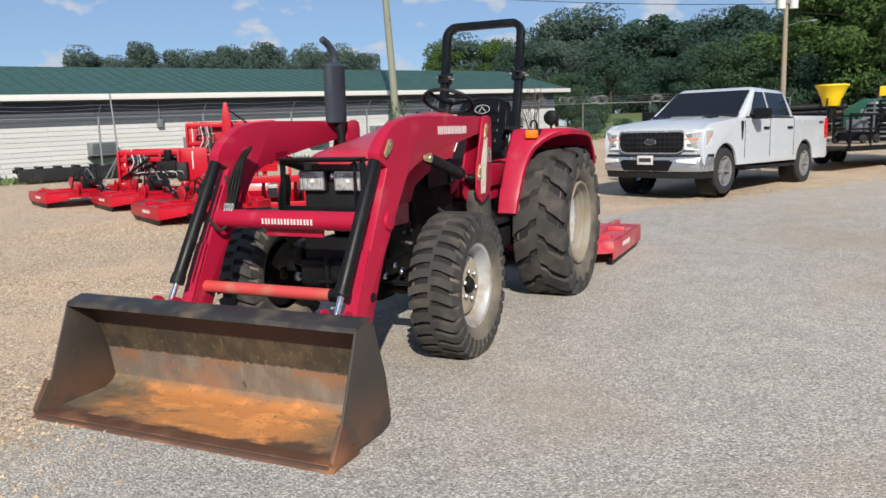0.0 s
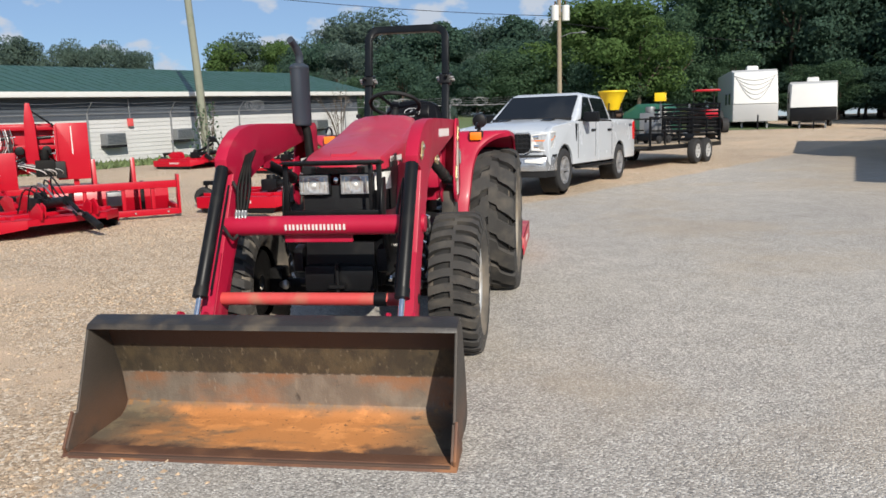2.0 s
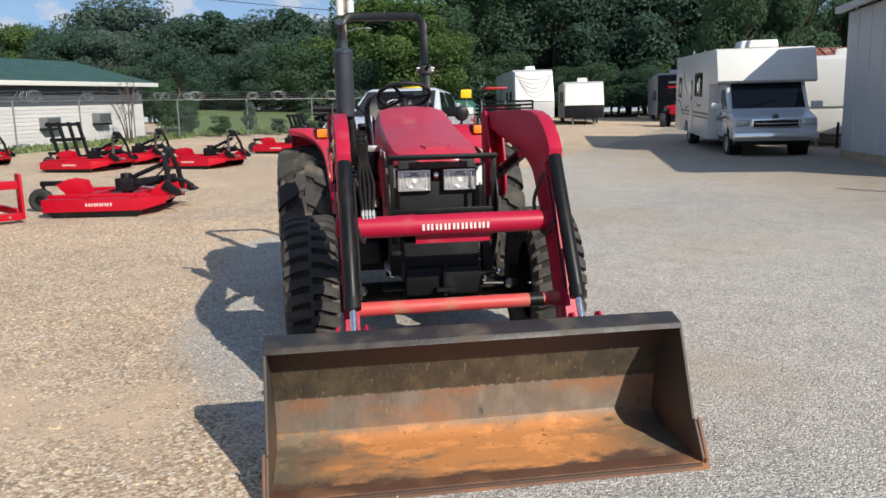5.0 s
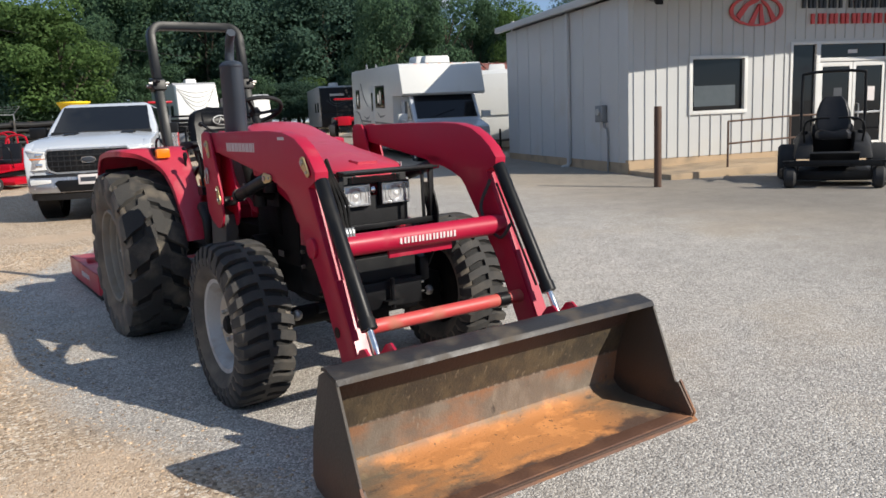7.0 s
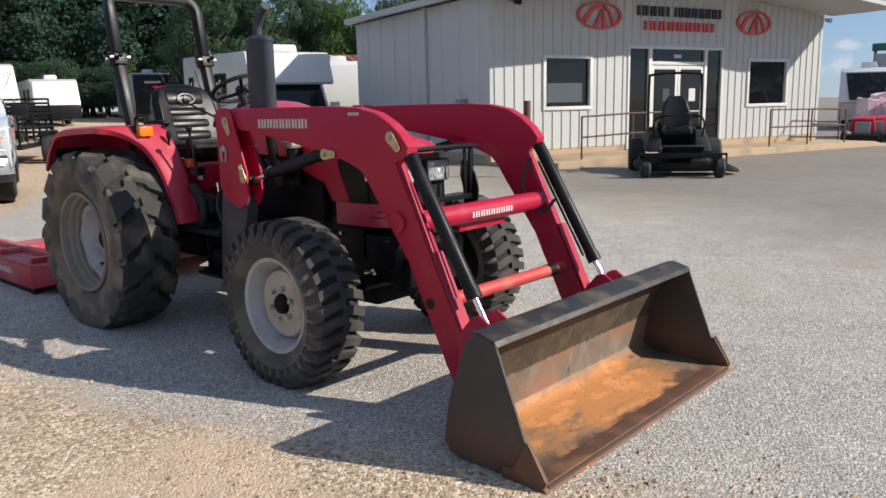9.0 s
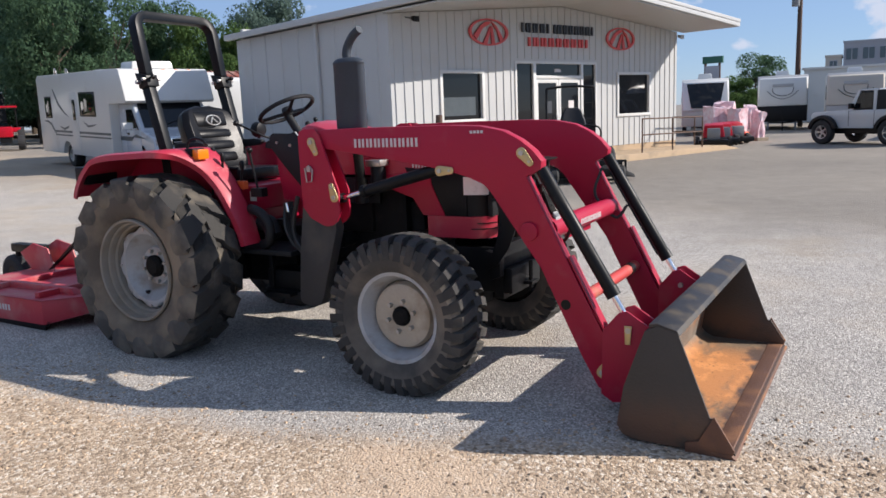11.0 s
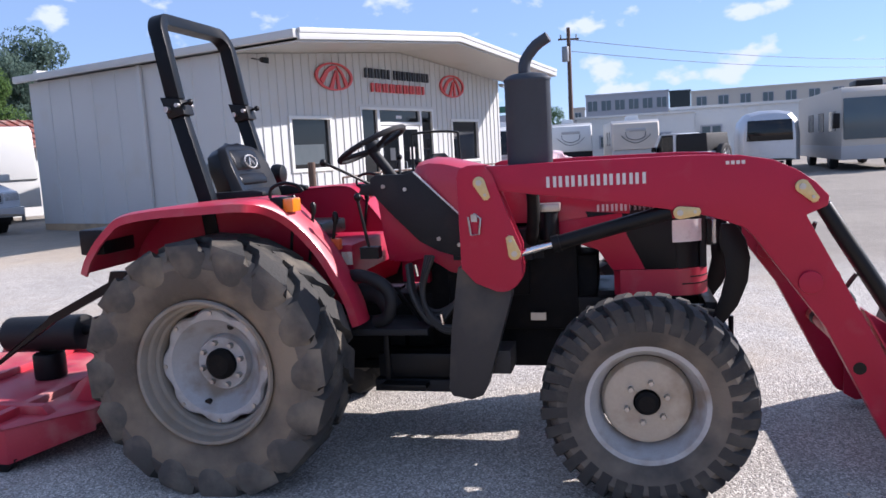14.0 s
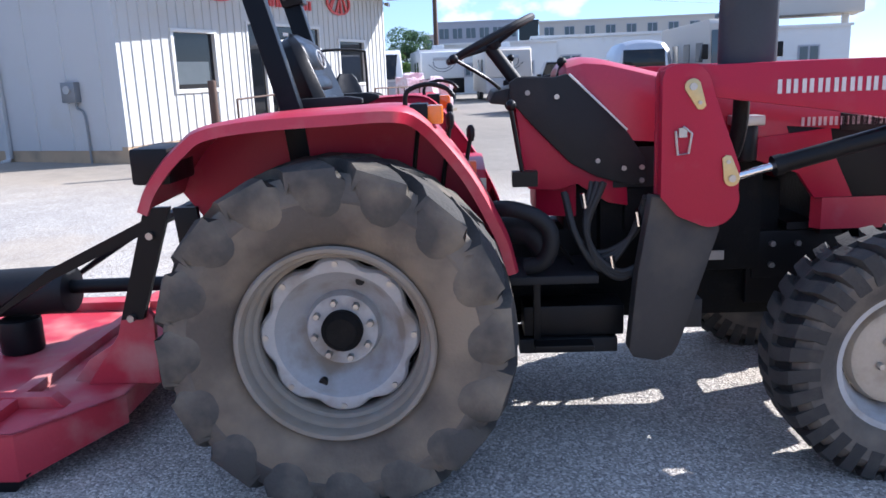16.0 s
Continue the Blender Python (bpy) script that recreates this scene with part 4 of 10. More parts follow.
    part("dash_top", Shape().loft([[(0.58, -0.25, 1.42), (0.58, 0.25, 1.42), (0.60, 0.25, 1.47), (0.60, -0.25, 1.47)], [(0.76, -0.25, 1.40), (0.76, 0.25, 1.40), (0.78, 0.25, 1.505), (0.78, -0.25, 1.505)], [(0.96, -0.25, 1.38), (0.96, 0.25, 1.38), (0.94, 0.25, 1.50), (0.94, -0.25, 1.50)]]), BLACK_MATT, T, "black instrument panel", bevel=0.015)
    part("steering_column", rod((0.76, 0, 1.44), (0.60, 0, 1.655), 0.030, 12), BLACK_MATT, T)
    wheel_at = Matrix.Translation((0.60, 0, 1.690)) @ Euler((0, radians(-26), 0)).to_matrix().to_4x4()
    sw = Shape().tube([(0.205 * math.cos(2 * math.pi * k / 32), 0.205 * math.sin(2 * math.pi * k / 32), 0) for k in range(33)], 0.016, 8, False)
    SW = part("steering_wheel", sw.moved(wheel_at), BLACK_MATT, T, "black three-spoke steering wheel")
    for a in (90, 210, 330):
        w = radians(a)
        part("spoke", rod((0, 0, -0.03), (0.20 * math.cos(w), 0.20 * math.sin(w), 0), 0.013, 8).moved(wheel_at), BLACK_MATT, SW)
    part("wheel_boss", Shape().lathe([(0.0, 0.015), (0.035, 0.012), (0.045, -0.02), (0.03, -0.05)], 16).moved(wheel_at @ Euler((radians(90), 0, 0)).to_matrix().to_4x4()), BLACK_MATT, SW)
    part("shuttle_lever", Shape().tube(smooth_path([(0.66, -0.14, 1.45), (0.58, -0.28, 1.52), (0.45, -0.36, 1.60)], 5), 0.008, 8).ball((0.44, -0.365, 1.605), 0.020, 8, 6), BLACK, T)
    part("throttle_lever", Shape().tube([(0.72, 0.12, 1.48), (0.70, 0.2, 1.60)], 0.008, 8).ball((0.70, 0.2, 1.61), 0.018, 8, 6), BLACK, T)
    part("key_stub", Shape().join(rod((0.88, -0.12, 1.50), (0.90, -0.13, 1.565), 0.012, 8)).ball((0.90, -0.13, 1.58), 0.022, 8, 6), BLACK, T)

    # platform and pedals
    part("platform", Shape().box(0.20, 1.00, -0.52, 0.52, 0.70, 0.735), BLACK_MATT, T, "black operator platform", bevel=0.006)
    part("seat_base", Shape().box(-0.22, 0.42, -0.30, 0.30, 0.86, 1.10).box(0.18, 0.56, -0.34, 0.34, 0.98, 1.16), RED, T, "red seat pedestal", bevel=0.02)
    part("warning_label", Shape().box(0.50, 0.56, -0.345, -0.342, 1.05, 1.12), LABEL, T)
    for y0 in (-0.44, 0.38):
        part("step", Shape().box(0.74, 0.98, y0 - 0.10, y0 + 0.14, 0.42, 0.445).box(0.74, 0.77, y0 - 0.02, y0 + 0.02, 0.44, 0.72), BLACK, T, bevel=0.004)
    part("brake_pedal", Shape().tube([(0.92, -0.34, 0.74), (0.80, -0.36, 0.92)], 0.009, 8).box(0.76, 0.84, -0.40, -0.32, 0.92, 0.935), BLACK, T)
    for k, (x, y, z) in enumerate(((0.42, -0.50, 1.36), (0.30, -0.47, 1.40), (0.50, -0.40, 1.30), (0.40, 0.44, 1.36), (0.28, 0.48, 1.38))):
        part("control_lever", Shape().tube([(x - 0.04, y, 1.10), (x, y, z)], 0.009, 8).loft([[(x + 0.017 * math.cos(w) * f, y + 0.017 * math.sin(w) * f, z - 0.02 + h) for w in [2 * math.pi * j / 8 for j in range(8)]] for f, h in ((0.6, 0.0), (1.0, 0.02), (1.0, 0.05), (0.5, 0.065))]), BLACK, T)
    part("orange_reservoir", Shape().box(0.44, 0.52, -0.42, -0.37, 1.14, 1.20), ORANGE, T, bevel=0.008)

    # seat
    seat = part("seat", Shape().loft([[(x, y * w, z + (0.025 if abs(y) > 0.8 else 0.0)) for y, z in ((-1.0, 1.16), (-1.0, 1.24), (-0.55, 1.265), (0, 1.27), (0.55, 1.265), (1.0, 1.24), (1.0, 1.16))] for x, w in ((-0.20, 0.20), (-0.12, 0.245), (0.15, 0.25), (0.28, 0.24), (0.335, 0.19))]), SEAT, T, "shiny black vinyl seat", bevel=0.012)
    back = []
    for f, w, d in ((0.0, 0.225, 0.050), (0.15, 0.262, 0.060), (0.45, 0.280, 0.062), (0.75, 0.275, 0.058), (0.92, 0.245, 0.050), (0.98, 0.20, 0.036), (1.0, 0.15, 0.020)):
        x0, z0 = -0.12 - 0.17 * f, 1.24 + 0.485 * f
        ring = [(x0 + d * 1.0, y * w, z0 + 0.02) for y in (-0.5, 0.0, 0.5)] + [(x0 + d * 1.5, 0.85 * w, z0 + 0.01), (x0 + d * 0.8, 1.0 * w, z0)] + [(x0 - d, y * w, z0 - 0.02) for y in (0.85, 0.0, -0.85)] + [(x0 + d * 0.8, -1.0 * w, z0), (x0 + d * 1.5, -0.85 * w, z0 + 0.01)]
        back.append(ring)
    rest = part("backrest", Shape().loft(back), SEAT, seat, "padded black vinyl backrest", bevel=0.012)
    for f0, f1, w in ((0.10, 0.27, 0.175), (0.29, 0.46, 0.185), (0.48, 0.64, 0.185), (0.66, 0.92, 0.175)):
        rolls = []
        for q, dep in ((0.0, 0.0), (0.18, 0.014), (0.5, 0.021), (0.82, 0.014), (1.0, 0.0)):
            f = f0 + (f1 - f0) * q
            x0, z0 = -0.12 - 0.17 * f + 0.055, 1.26 + 0.485 * f
            rolls.append([(x0 - 0.01, -w, z0), (x0 + dep * 0.8, -w * 0.86, z0), (x0 + dep, 0.0, z0), (x0 + dep * 0.8, w * 0.86, z0), (x0 - 0.01, w, z0), (x0 - 0.03, 0.0, z0)])
        part("cushion_roll", Shape().loft(rolls), SEAT, rest, bevel=0.006)
    for s in (-1, 1):
        part("armrest", Shape().loft([[(-0.24, 0.305 * s - 0.035, 1.40), (-0.24, 0.305 * s + 0.035, 1.40), (-0.24, 0.305 * s + 0.035, 1.47), (-0.24, 0.305 * s - 0.035, 1.47)], [(0.0, 0.305 * s - 0.035, 1.42), (0.0, 0.305 * s + 0.035, 1.42), (0.0, 0.305 * s + 0.033, 1.475), (0.0, 0.305 * s - 0.033, 1.475)], [(0.06, 0.305 * s - 0.025, 1.445), (0.06, 0.305 * s + 0.025, 1.445), (0.06, 0.305 * s + 0.022, 1.465), (0.06, 0.305 * s - 0.022, 1.465)]]), BLACK_MATT, seat, bevel=0.010)
    tilt = Matrix.Translation((-0.160, 0, 1.635)) @ Euler((0, -0.34, 0)).to_matrix().to_4x4()
    part("seat_badge", Shape().tube([tilt @ Vector((0.0, 0.072 * math.cos(2 * math.pi * k / 20), 0.040 * math.sin(2 * math.pi * k / 20))) for k in range(21)], 0.0045, 6, False).tube([tilt @ Vector((0.0, -0.03, -0.025)), tilt @ Vector((0.002, -0.005, 0.022)), tilt @ Vector((0.0, 0.035, -0.02))], 0.005, 6), RIM, rest, "pale oval emblem")
    part("seat_slide", Shape().box(-0.16, 0.28, -0.20, 0.20, 1.10, 1.165), BLACK, T, bevel=0.006)
    part("seat_belt", Shape().tube(smooth_path([(-0.05, -0.30, 1.20), (0.12, -0.30, 1.28), (0.28, -0.22, 1.27)], 5), 0.014, 6), BLACK, T)

    # fenders
    prof = [(-0.680, 1.125), (-0.645, 1.200), (-0.580, 1.285), (-0.510, 1.350), (-0.430, 1.402), (-0.250, 1.430), (0.050, 1.443), (0.240, 1.446), (0.325, 1.408), (0.412, 1.308), (0.512, 1.168), (0.595, 1.010), (0.645, 0.895), (0.675, 0.775)]
    reach = [0.935, 0.935, 0.935, 0.935, 0.935, 0.935, 0.935, 0.925, 0.80, 0.68, 0.635, 0.62, 0.61, 0.60]
    fine = smooth_path([(x, o, z) for (x, z), o in zip(prof, reach)], 4)
    prof, reach = [(p.x, p.z) for p in fine], [p.y for p in fine]
    for s in (-1, 1):
        rings = []
        for i, (x, z) in enumerate(prof):
            out = reach[i]
            inn = 0.455
            a, b = prof[max(i - 1, 0)], prof[min(i + 1, len(prof) - 1)]
            d = Vector((b[0] - a[0], b[1] - a[1])).normalized()
            nx, nz = d.y, -d.x    # towards the tyre
            t = 0.012
            rings.append([(x, inn * s, z), (x, (out - 0.03) * s, z), (x + nx * 0.012, out * s, z + nz * 0.012), (x + nx * 0.050, (out + 0.004) * s, z + nz * 0.050), (x + nx * 0.050, (out - t) * s, z + nz * 0.050), (x + nx * (t + 0.010), (out - 0.03) * s, z + nz * (t + 0.010)), (x + nx * t, inn * s, z + nz * t)])
        F = part("fender", Shape().loft(rings), RED_FADED if s < 0 else RED, T, "red sheet-metal rear fender", smooth=40)
        part("fender_skirt", Shape().slab(prof[:46] + [(0.56, 0.87), (0.36, 0.80), (-0.30, 0.80), (-0.55, 0.95)], 0.455 * s, 0.467 * s), RED, F, "inner fender sheet")
        lamp = part("turn_signal", Shape().loft([[(x, y * s, z) for y, z in ((0.60, 1.370), (0.70, 1.370), (0.70, 1.440), (0.60, 1.440))] for x in (0.34, 0.40)]), AMBER, T, "amber turn signal on the fender", bevel=0.012)
        part("lamp_base", Shape().box(0.28, 0.345, min(0.59 * s, 0.71 * s), max(0.59 * s, 0.71 * s), 1.360, 1.447), BLACK, lamp, bevel=0.006)
        part("lamp_guard", Shape().tube(smooth_path([(0.26, 0.66 * s, 1.43), (0.27, 0.66 * s, 1.49), (0.34, 0.66 * s, 1.515), (0.41, 0.66 * s, 1.50), (0.44, 0.66 * s, 1.47)], 4), 0.009, 8), BLACK, lamp)
        tl = part("tail_light", Shape().box(-0.70, -0.56, min(0.62 * s, 0.88 * s), max(0.62 * s, 0.88 * s), 1.205, 1.335), BLACK, T, "black tail lamp housing", bevel=0.015)
        part("tail_lens", Shape().box(-0.712, -0.696, min(0.64 * s, 0.84 * s), max(0.64 * s, 0.84 * s), 1.225, 1.315), REDLENS, tl, bevel=0.006)
    part("work_lamp", Shape().lathe([(0.0, -0.05), (0.06, -0.04), (0.07, 0.0), (0.065, 0.03), (0.0, 0.035)], 18).moved(pose(-0.28, 0.62, 1.54, 0, 0, 90)), BLACK, T, "round black work lamp", bevel=0.004)
    part("work_lamp_bracket", rod((-0.28, 0.62, 1.41), (-0.28, 0.62, 1.49), 0.012, 8), BLACK, T)

    # roll bar
    rb, hw, mid = 0.036, 0.372, -0.072

    def square_tube(pts, r):
        rings = []
        for i, p in enumerate(pts):
            a, b = Vector(pts[max(i - 1, 0)]), Vector(pts[min(i + 1, len(pts) - 1)])
            d = (b - a).normalized()
            fore = Vector((1, 0, 0.12)).normalized()
            side = d.cross(fore).normalized()
            fore = side.cross(d).normalized()
            rings.append([tuple(Vector(p) + fore * (r * 1.15 * u) + side * (r * 0.90 * w)) for u, w in ((-1, -1), (1, -1), (1, 1), (-1, 1))])
        return Shape().loft(rings)

    up = []
    for t in [i / 6 for i in range(7)]:
        w = radians(90 * t)
        up.append((-0.400 - 0.020 * t, -hw + 0.10 - 0.10 * math.cos(w), 2.322 + 0.10 * math.sin(w)))
    up = [(x - 0.02 * (z - 2.3) / 0.1, y, z) for x, y, z in up]
    hoop = [(-0.345, -hw, 1.98)] + up + [(x, -y, z) for x, y, z in up[::-1]] + [(-0.345, hw, 1.98)]
    R = part("roll_bar", square_tube([(x, y + mid, z) for x, y, z in hoop], rb), NAVY_BLACK, T, "blue-black folding roll bar over the seat", bevel=0.008)
    for s in (-1, 1):
        part("roll_bar_post", square_tube([(-0.17, mid + hw * s, 1.10), (-0.205, mid + hw * s, 1.42), (-0.345, mid + hw * s, 1.95)], rb), NAVY_BLACK, T, "blue-black roll bar post", bevel=0.006)
        part("hinge_plate", Shape().slab([(-0.41, 2.00), (-0.29, 1.98), (-0.27, 1.90), (-0.37, 1.88)], (mid + (hw - 0.052) * s), (mid + (hw + 0.052) * s)), BLACK, R, bevel=0.006)
        part("hinge_pin", Shape().join(rod((-0.360, (mid + (hw - 0.08) * s), 1.930), (-0.360, (mid + (hw + 0.085) * s), 1.930), 0.015, 8)).join(rod((-0.30, (mid + (hw - 0.08) * s), 1.95), (-0.30, (mid + (hw + 0.08) * s), 1.95), 0.012, 8)), STEEL, R)
        part("hinge_knob", Shape().ball((-0.25, (mid + (hw + 0.02) * s), 1.965), 0.018, 8, 6).join(rod((-0.30, (mid + (hw + 0.02) * s), 1.955), (-0.24, (mid + (hw + 0.02) * s), 1.967), 0.008, 8)), BLACK, R)
    part("roll_bar_foot", Shape().box(-0.26, -0.06, -0.50, 0.50, 0.94, 1.02), BLACK, T, bevel=0.008)

    # loader
    arm_prof = [(1.235, 1.515), (1.300, 1.545), (1.80, 1.550), (2.30, 1.550), (2.500, 1.540), (2.640, 1.512), (2.740, 1.462), (2.815, 1.405), (2.868, 1.345), (2.862, 1.300), (2.775, 1.262), (3.000, 0.822), (3.213, 0.410), (3.300, 0.225), (3.290, 0.130), (3.230, 0.100), (3.175, 0.125), (3.090, 0.275), (2.851, 0.762), (2.620, 1.085), (2.560, 1.170), (2.515, 1.215), (2.430, 1.250), (2.350, 1.275), (2.170, 1.312), (1.80, 1.370), (1.42, 1.425), (1.235, 1.440)]
    plate_prof = [(1.212, 1.500), (1.225, 1.540), (1.270, 1.555), (1.345, 1.552), (1.385, 1.510), (1.415, 1.420), (1.510, 1.165)] + arc(1.407, 1.045, 0.106, 18, -105, 12) + [(1.280, 0.985), (1.215, 1.060)]
    post_prof = [(1.190, 1.06), (1.430, 1.02), (1.452, 0.92), (1.312, 0.460), (1.285, 0.410), (1.225, 0.388), (1.130, 0.405), (1.112, 0.44), (1.140, 0.75)]
    for s in (-1, 1):
        yo, yi = 0.594 * s, 0.520 * s
        A = part("loader_arm", Shape().slab(arm_prof, yo, yi), RED, T, "glossy red curved loader arm", bevel=0.007)
        part("arm_edge_strip", Shape().slab([(3.01, 0.83), (3.02, 0.83), (3.232, 0.41), (3.222, 0.41)], yo * 1.004, yi), RED, A)
        P = part("loader_mount", Shape().slab(plate_prof, 0.615 * s, 0.600 * s).slab(plate_prof, 0.512 * s, 0.497 * s).slab([(1.225, 1.06), (1.225, 1.53), (1.255, 1.53), (1.255, 1.06)], 0.600 * s, 0.512 * s), RED, T, "red loader mounting tower", bevel=0.004)
        part("loader_post", Shape().slab(post_prof, 0.585 * s, 0.500 * s).box(1.18, 1.42, min(0.30 * s, 0.51 * s), max(0.30 * s, 0.51 * s), 0.50, 0.62), POST, T, "dusty black loader post", bevel=0.006)

        def tab(x, z, ang, host):
            s0 = Shape().slab([(0.030 * math.cos(w), 0.030 * math.sin(w)) for w in [radians(90 + 180 * k / 8) for k in range(9)]] + [(0.085, -0.017), (0.092, 0.0), (0.085, 0.017)], -0.004, 0.004)
            o = part("pin_keeper", s0, BRASS, host, "zinc-yellow pin keeper plate", bevel=0.002)
            o.matrix_basis = pose(x, 0.6 * s + 0.004 * s if host == A else 0.62 * s, z, 0, -ang, 0)
            part("pin_head", rod((0, -0.012, 0), (0, 0.012, 0), 0.014, 10), STEEL, o)
            part("keeper_bolt", rod((0.065, -0.010, 0), (0.065, 0.010, 0), 0.008, 6), STEEL, o)

        tab(1.322, 1.470, -65, P)
        tab(1.478, 1.125, 105, P)
        tab(2.240, 1.292, 2, A)
        tab(2.755, 1.390, -47 + 0, A)
        tab(3.200, 0.215, 62, A)
        part("mount_clip", Shape().tube([(1.262, 0.625 * s, 1.31), (1.272, 0.625 * s, 1.22), (1.312, 0.625 * s, 1.225), (1.322, 0.625 * s, 1.30), (1.290, 0.625 * s, 1.325)], 0.005, 6).box(1.275, 1.305, 0.618 * s - 0.008, 0.618 * s + 0.008, 1.285, 1.32), STEEL, P)
        part("arm_stub", rod((2.79, 0.50 * s, 0.962), (2.79, 0.612 * s, 0.962), 0.052, 20), RED, A, bevel=0.006)
        part("arm_hole", rod((2.995, 0.592 * s, 0.568), (2.995, 0.597 * s, 0.568), 0.028, 18), BLACK, A)
        # lift cylinder
        yc = 0.555 * s
        L = part("lift_cylinder", rod((1.66, yc, 1.158), (2.20, yc, 1.296), 0.036, 16), BLACK, T, "black lift cylinder", bevel=0.004)
        part("lift_rod", rod((1.475, yc, 1.112), (1.67, yc, 1.161), 0.017, 12), CHROME, L)
        part("cylinder_collar", rod((1.655, yc, 1.157), (1.69, yc, 1.166), 0.041, 16), BLACK, L)
        part("rod_eye", rod((1.475, yc - 0.035, 1.112), (1.475, yc + 0.035, 1.112), 0.032, 14), BLACK, L)
        part("lift_lug", Shape().slab([(2.15, 1.35), (2.30, 1.34), (2.27, 1.265), (2.20, 1.26)], 0.520 * s, 0.535 * s), RED, A)
        # bucket cylinder
        C = part("bucket_cylinder", rod((2.850, yc, 1.300), (3.245, yc, 0.640), 0.036, 16), BLACK, T, "black bucket cylinder with a chrome rod", bevel=0.004)
        part("bucket_rod", rod((3.235, yc, 0.655), (3.345, yc, 0.475), 0.017, 12), CHROME, C)
        part("gland", rod((3.225, yc, 0.673), (3.252, yc, 0.628), 0.041, 16), BLACK, C)
        part("hose", Shape().tube(smooth_path([(2.83, yc - 0.05 * s, 1.22), (2.80, yc - 0.10 * s, 1.05), (2.93, yc - 0.08 * s, 0.90), (3.00, yc - 0.045 * s, 0.98)], 6), 0.010, 8), WIRE, C)
        part("hard_line", Shape().tube([(2.88, yc - 0.045 * s, 1.20), (3.20, yc - 0.045 * s, 0.66)], 0.007, 6), BLACK, C)
        # bucket ears
        part("bucket_bracket", Shape().slab([(3.215, 0.46), (3.300, 0.560), (3.345, 0.575), (3.462, 0.50), (3.392, 0.28), (3.372, 0.085), (3.270, 0.070), (3.205, 0.11)], 0.640 * s, 0.625 * s).slab([(3.215, 0.46), (3.300, 0.560), (3.345, 0.575), (3.462, 0.50), (3.392, 0.28), (3.372, 0.085), (3.270, 0.070), (3.205, 0.11)], 0.505 * s, 0.490 * s), RED, T, "red bucket ear plates", bevel=0.004)
        o = part("bracket_pin", rod((3.355, 0.47 * s, 0.475), (3.355, 0.655 * s, 0.475), 0.016, 10), STEEL, T)
        k = part("pin_keeper", Shape().slab([(3.335, 0.50), (3.375, 0.50), (3.365, 0.40), (3.34, 0.40)], 0.645 * s, 0.652 * s), BRASS, T, bevel=0.002)
        decal(A, letter_cells(8, 0.465, 0.064, 0.2), 1.640, 1.432, 0.5955 * s, WHITE_INK)
        if s < 0:
            for k in range(4):
                part("model_decal", Shape().box(2.44 + 0.022 * k, 2.455 + 0.022 * k, 0.5955 * s - 0.001, 0.5955 * s + 0.001, 1.500, 1.516), WHITE_INK, A)
        decal(T, letter_cells(8, 0.36, 0.044, 0.2), 1.86, 1.285, 0.296 * s, WHITE_INK)
    part("safety_label", Shape().slab([(1.30, 1.40), (1.36, 1.40), (1.44, 1.18), (1.44, 1.00), (1.36, 1.00)], 0.616, 0.618), LABEL, T, "faded safety label on the mount")
    tube1 = part("loader_cross_tube", rod((2.875, -0.54, 0.965), (2.875, 0.54, 0.965), 0.056, 24), RED, T, "red upper loader cross tube", bevel=0.0)
    for cell in letter_cells(8, 0.36, 0.040, 0.2):
        for a, b, c, e in cell:
            part("decal_bar", Shape().box(2.9275, 2.9325, a - 0.172, b - 0.172, c + 0.945, e + 0.945), WHITE_INK, tube1, smooth=0)
    part("loader_cross_tube", rod((3.045, -0.54, 0.575), (3.045, 0.54, 0.575), 0.036, 20), RED_TUBE, T, "faded lower loader cross tube")
    part("tube_collar", rod((3.045, 0.36, 0.575), (3.045, 0.43, 0.575), 0.039, 20), BLACK, T)
    part("cross_plate", Shape().box(2.84, 2.86, -0.20, 0.20, 0.865, 0.93), RED, T, bevel=0.004)
    for k in range(4):
        y = -0.472 + 0.018 * k
        part("loader_valve_hose", Shape().tube(smooth_path([(2.66, y - 0.01, 1.36 + 0.01 * k), (2.74, y - 0.005 * k, 1.30), (2.82, y + 0.006 * (k - 1.5), 1.18), (2.86, y, 1.07), (2.88, y, 1.045)], 5), 0.0100, 8), GREASE, T, "black hydraulic hose")
        part("hose_fitting", Shape().join(rod((2.88, y, 1.055), (2.905, y, 0.985), 0.0085, 8)).join(rod((2.883, y, 1.045), (2.890, y, 1.026), 0.0115, 6)), GALV, T)
    part("fitting_rack", Shape().box(2.885, 2.915, -0.49, -0.40, 0.985, 0.997), STEEL, T, bevel=0.002)
    part("valve_stand", Shape().box(0.66, 0.76, -0.50, -0.44, 1.10, 1.16).tube([(0.70, -0.47, 1.16), (0.66, -0.48, 1.40)], 0.009, 8).ball((0.66, -0.48, 1.42), 0.022, 8, 6), BLACK, T)
    for k in range(4):
        part("belly_hose", Shape().tube(smooth_path([(0.88, -0.34 - 0.02 * k, 1.05), (0.92, -0.40 - 0.02 * k, 0.88), (1.02, -0.40 - 0.015 * k, 0.80 - 0.02 * k), (1.14, -0.42, 0.86), (1.20, -0.44, 0.98 + 0.02 * k)], 5), 0.013, 8), WIRE, T)

    for k in range(3):
        r0 = 0.125 - 0.014 * k
        part("looped_hose", Shape().tube(smooth_path([(0.99 + 0.02 * k, -0.40 - 0.02 * k, 1.10), (0.985 - r0 * 0.2, -0.43, 0.92), (1.0, -0.45, 0.80 - 0.012 * k), (1.10, -0.46, 0.73 - 0.012 * k), (1.20, -0.46, 0.79), (1.22, -0.46, 0.92), (1.19, -0.45, 1.03)], 6), 0.014, 8), WIRE, T)
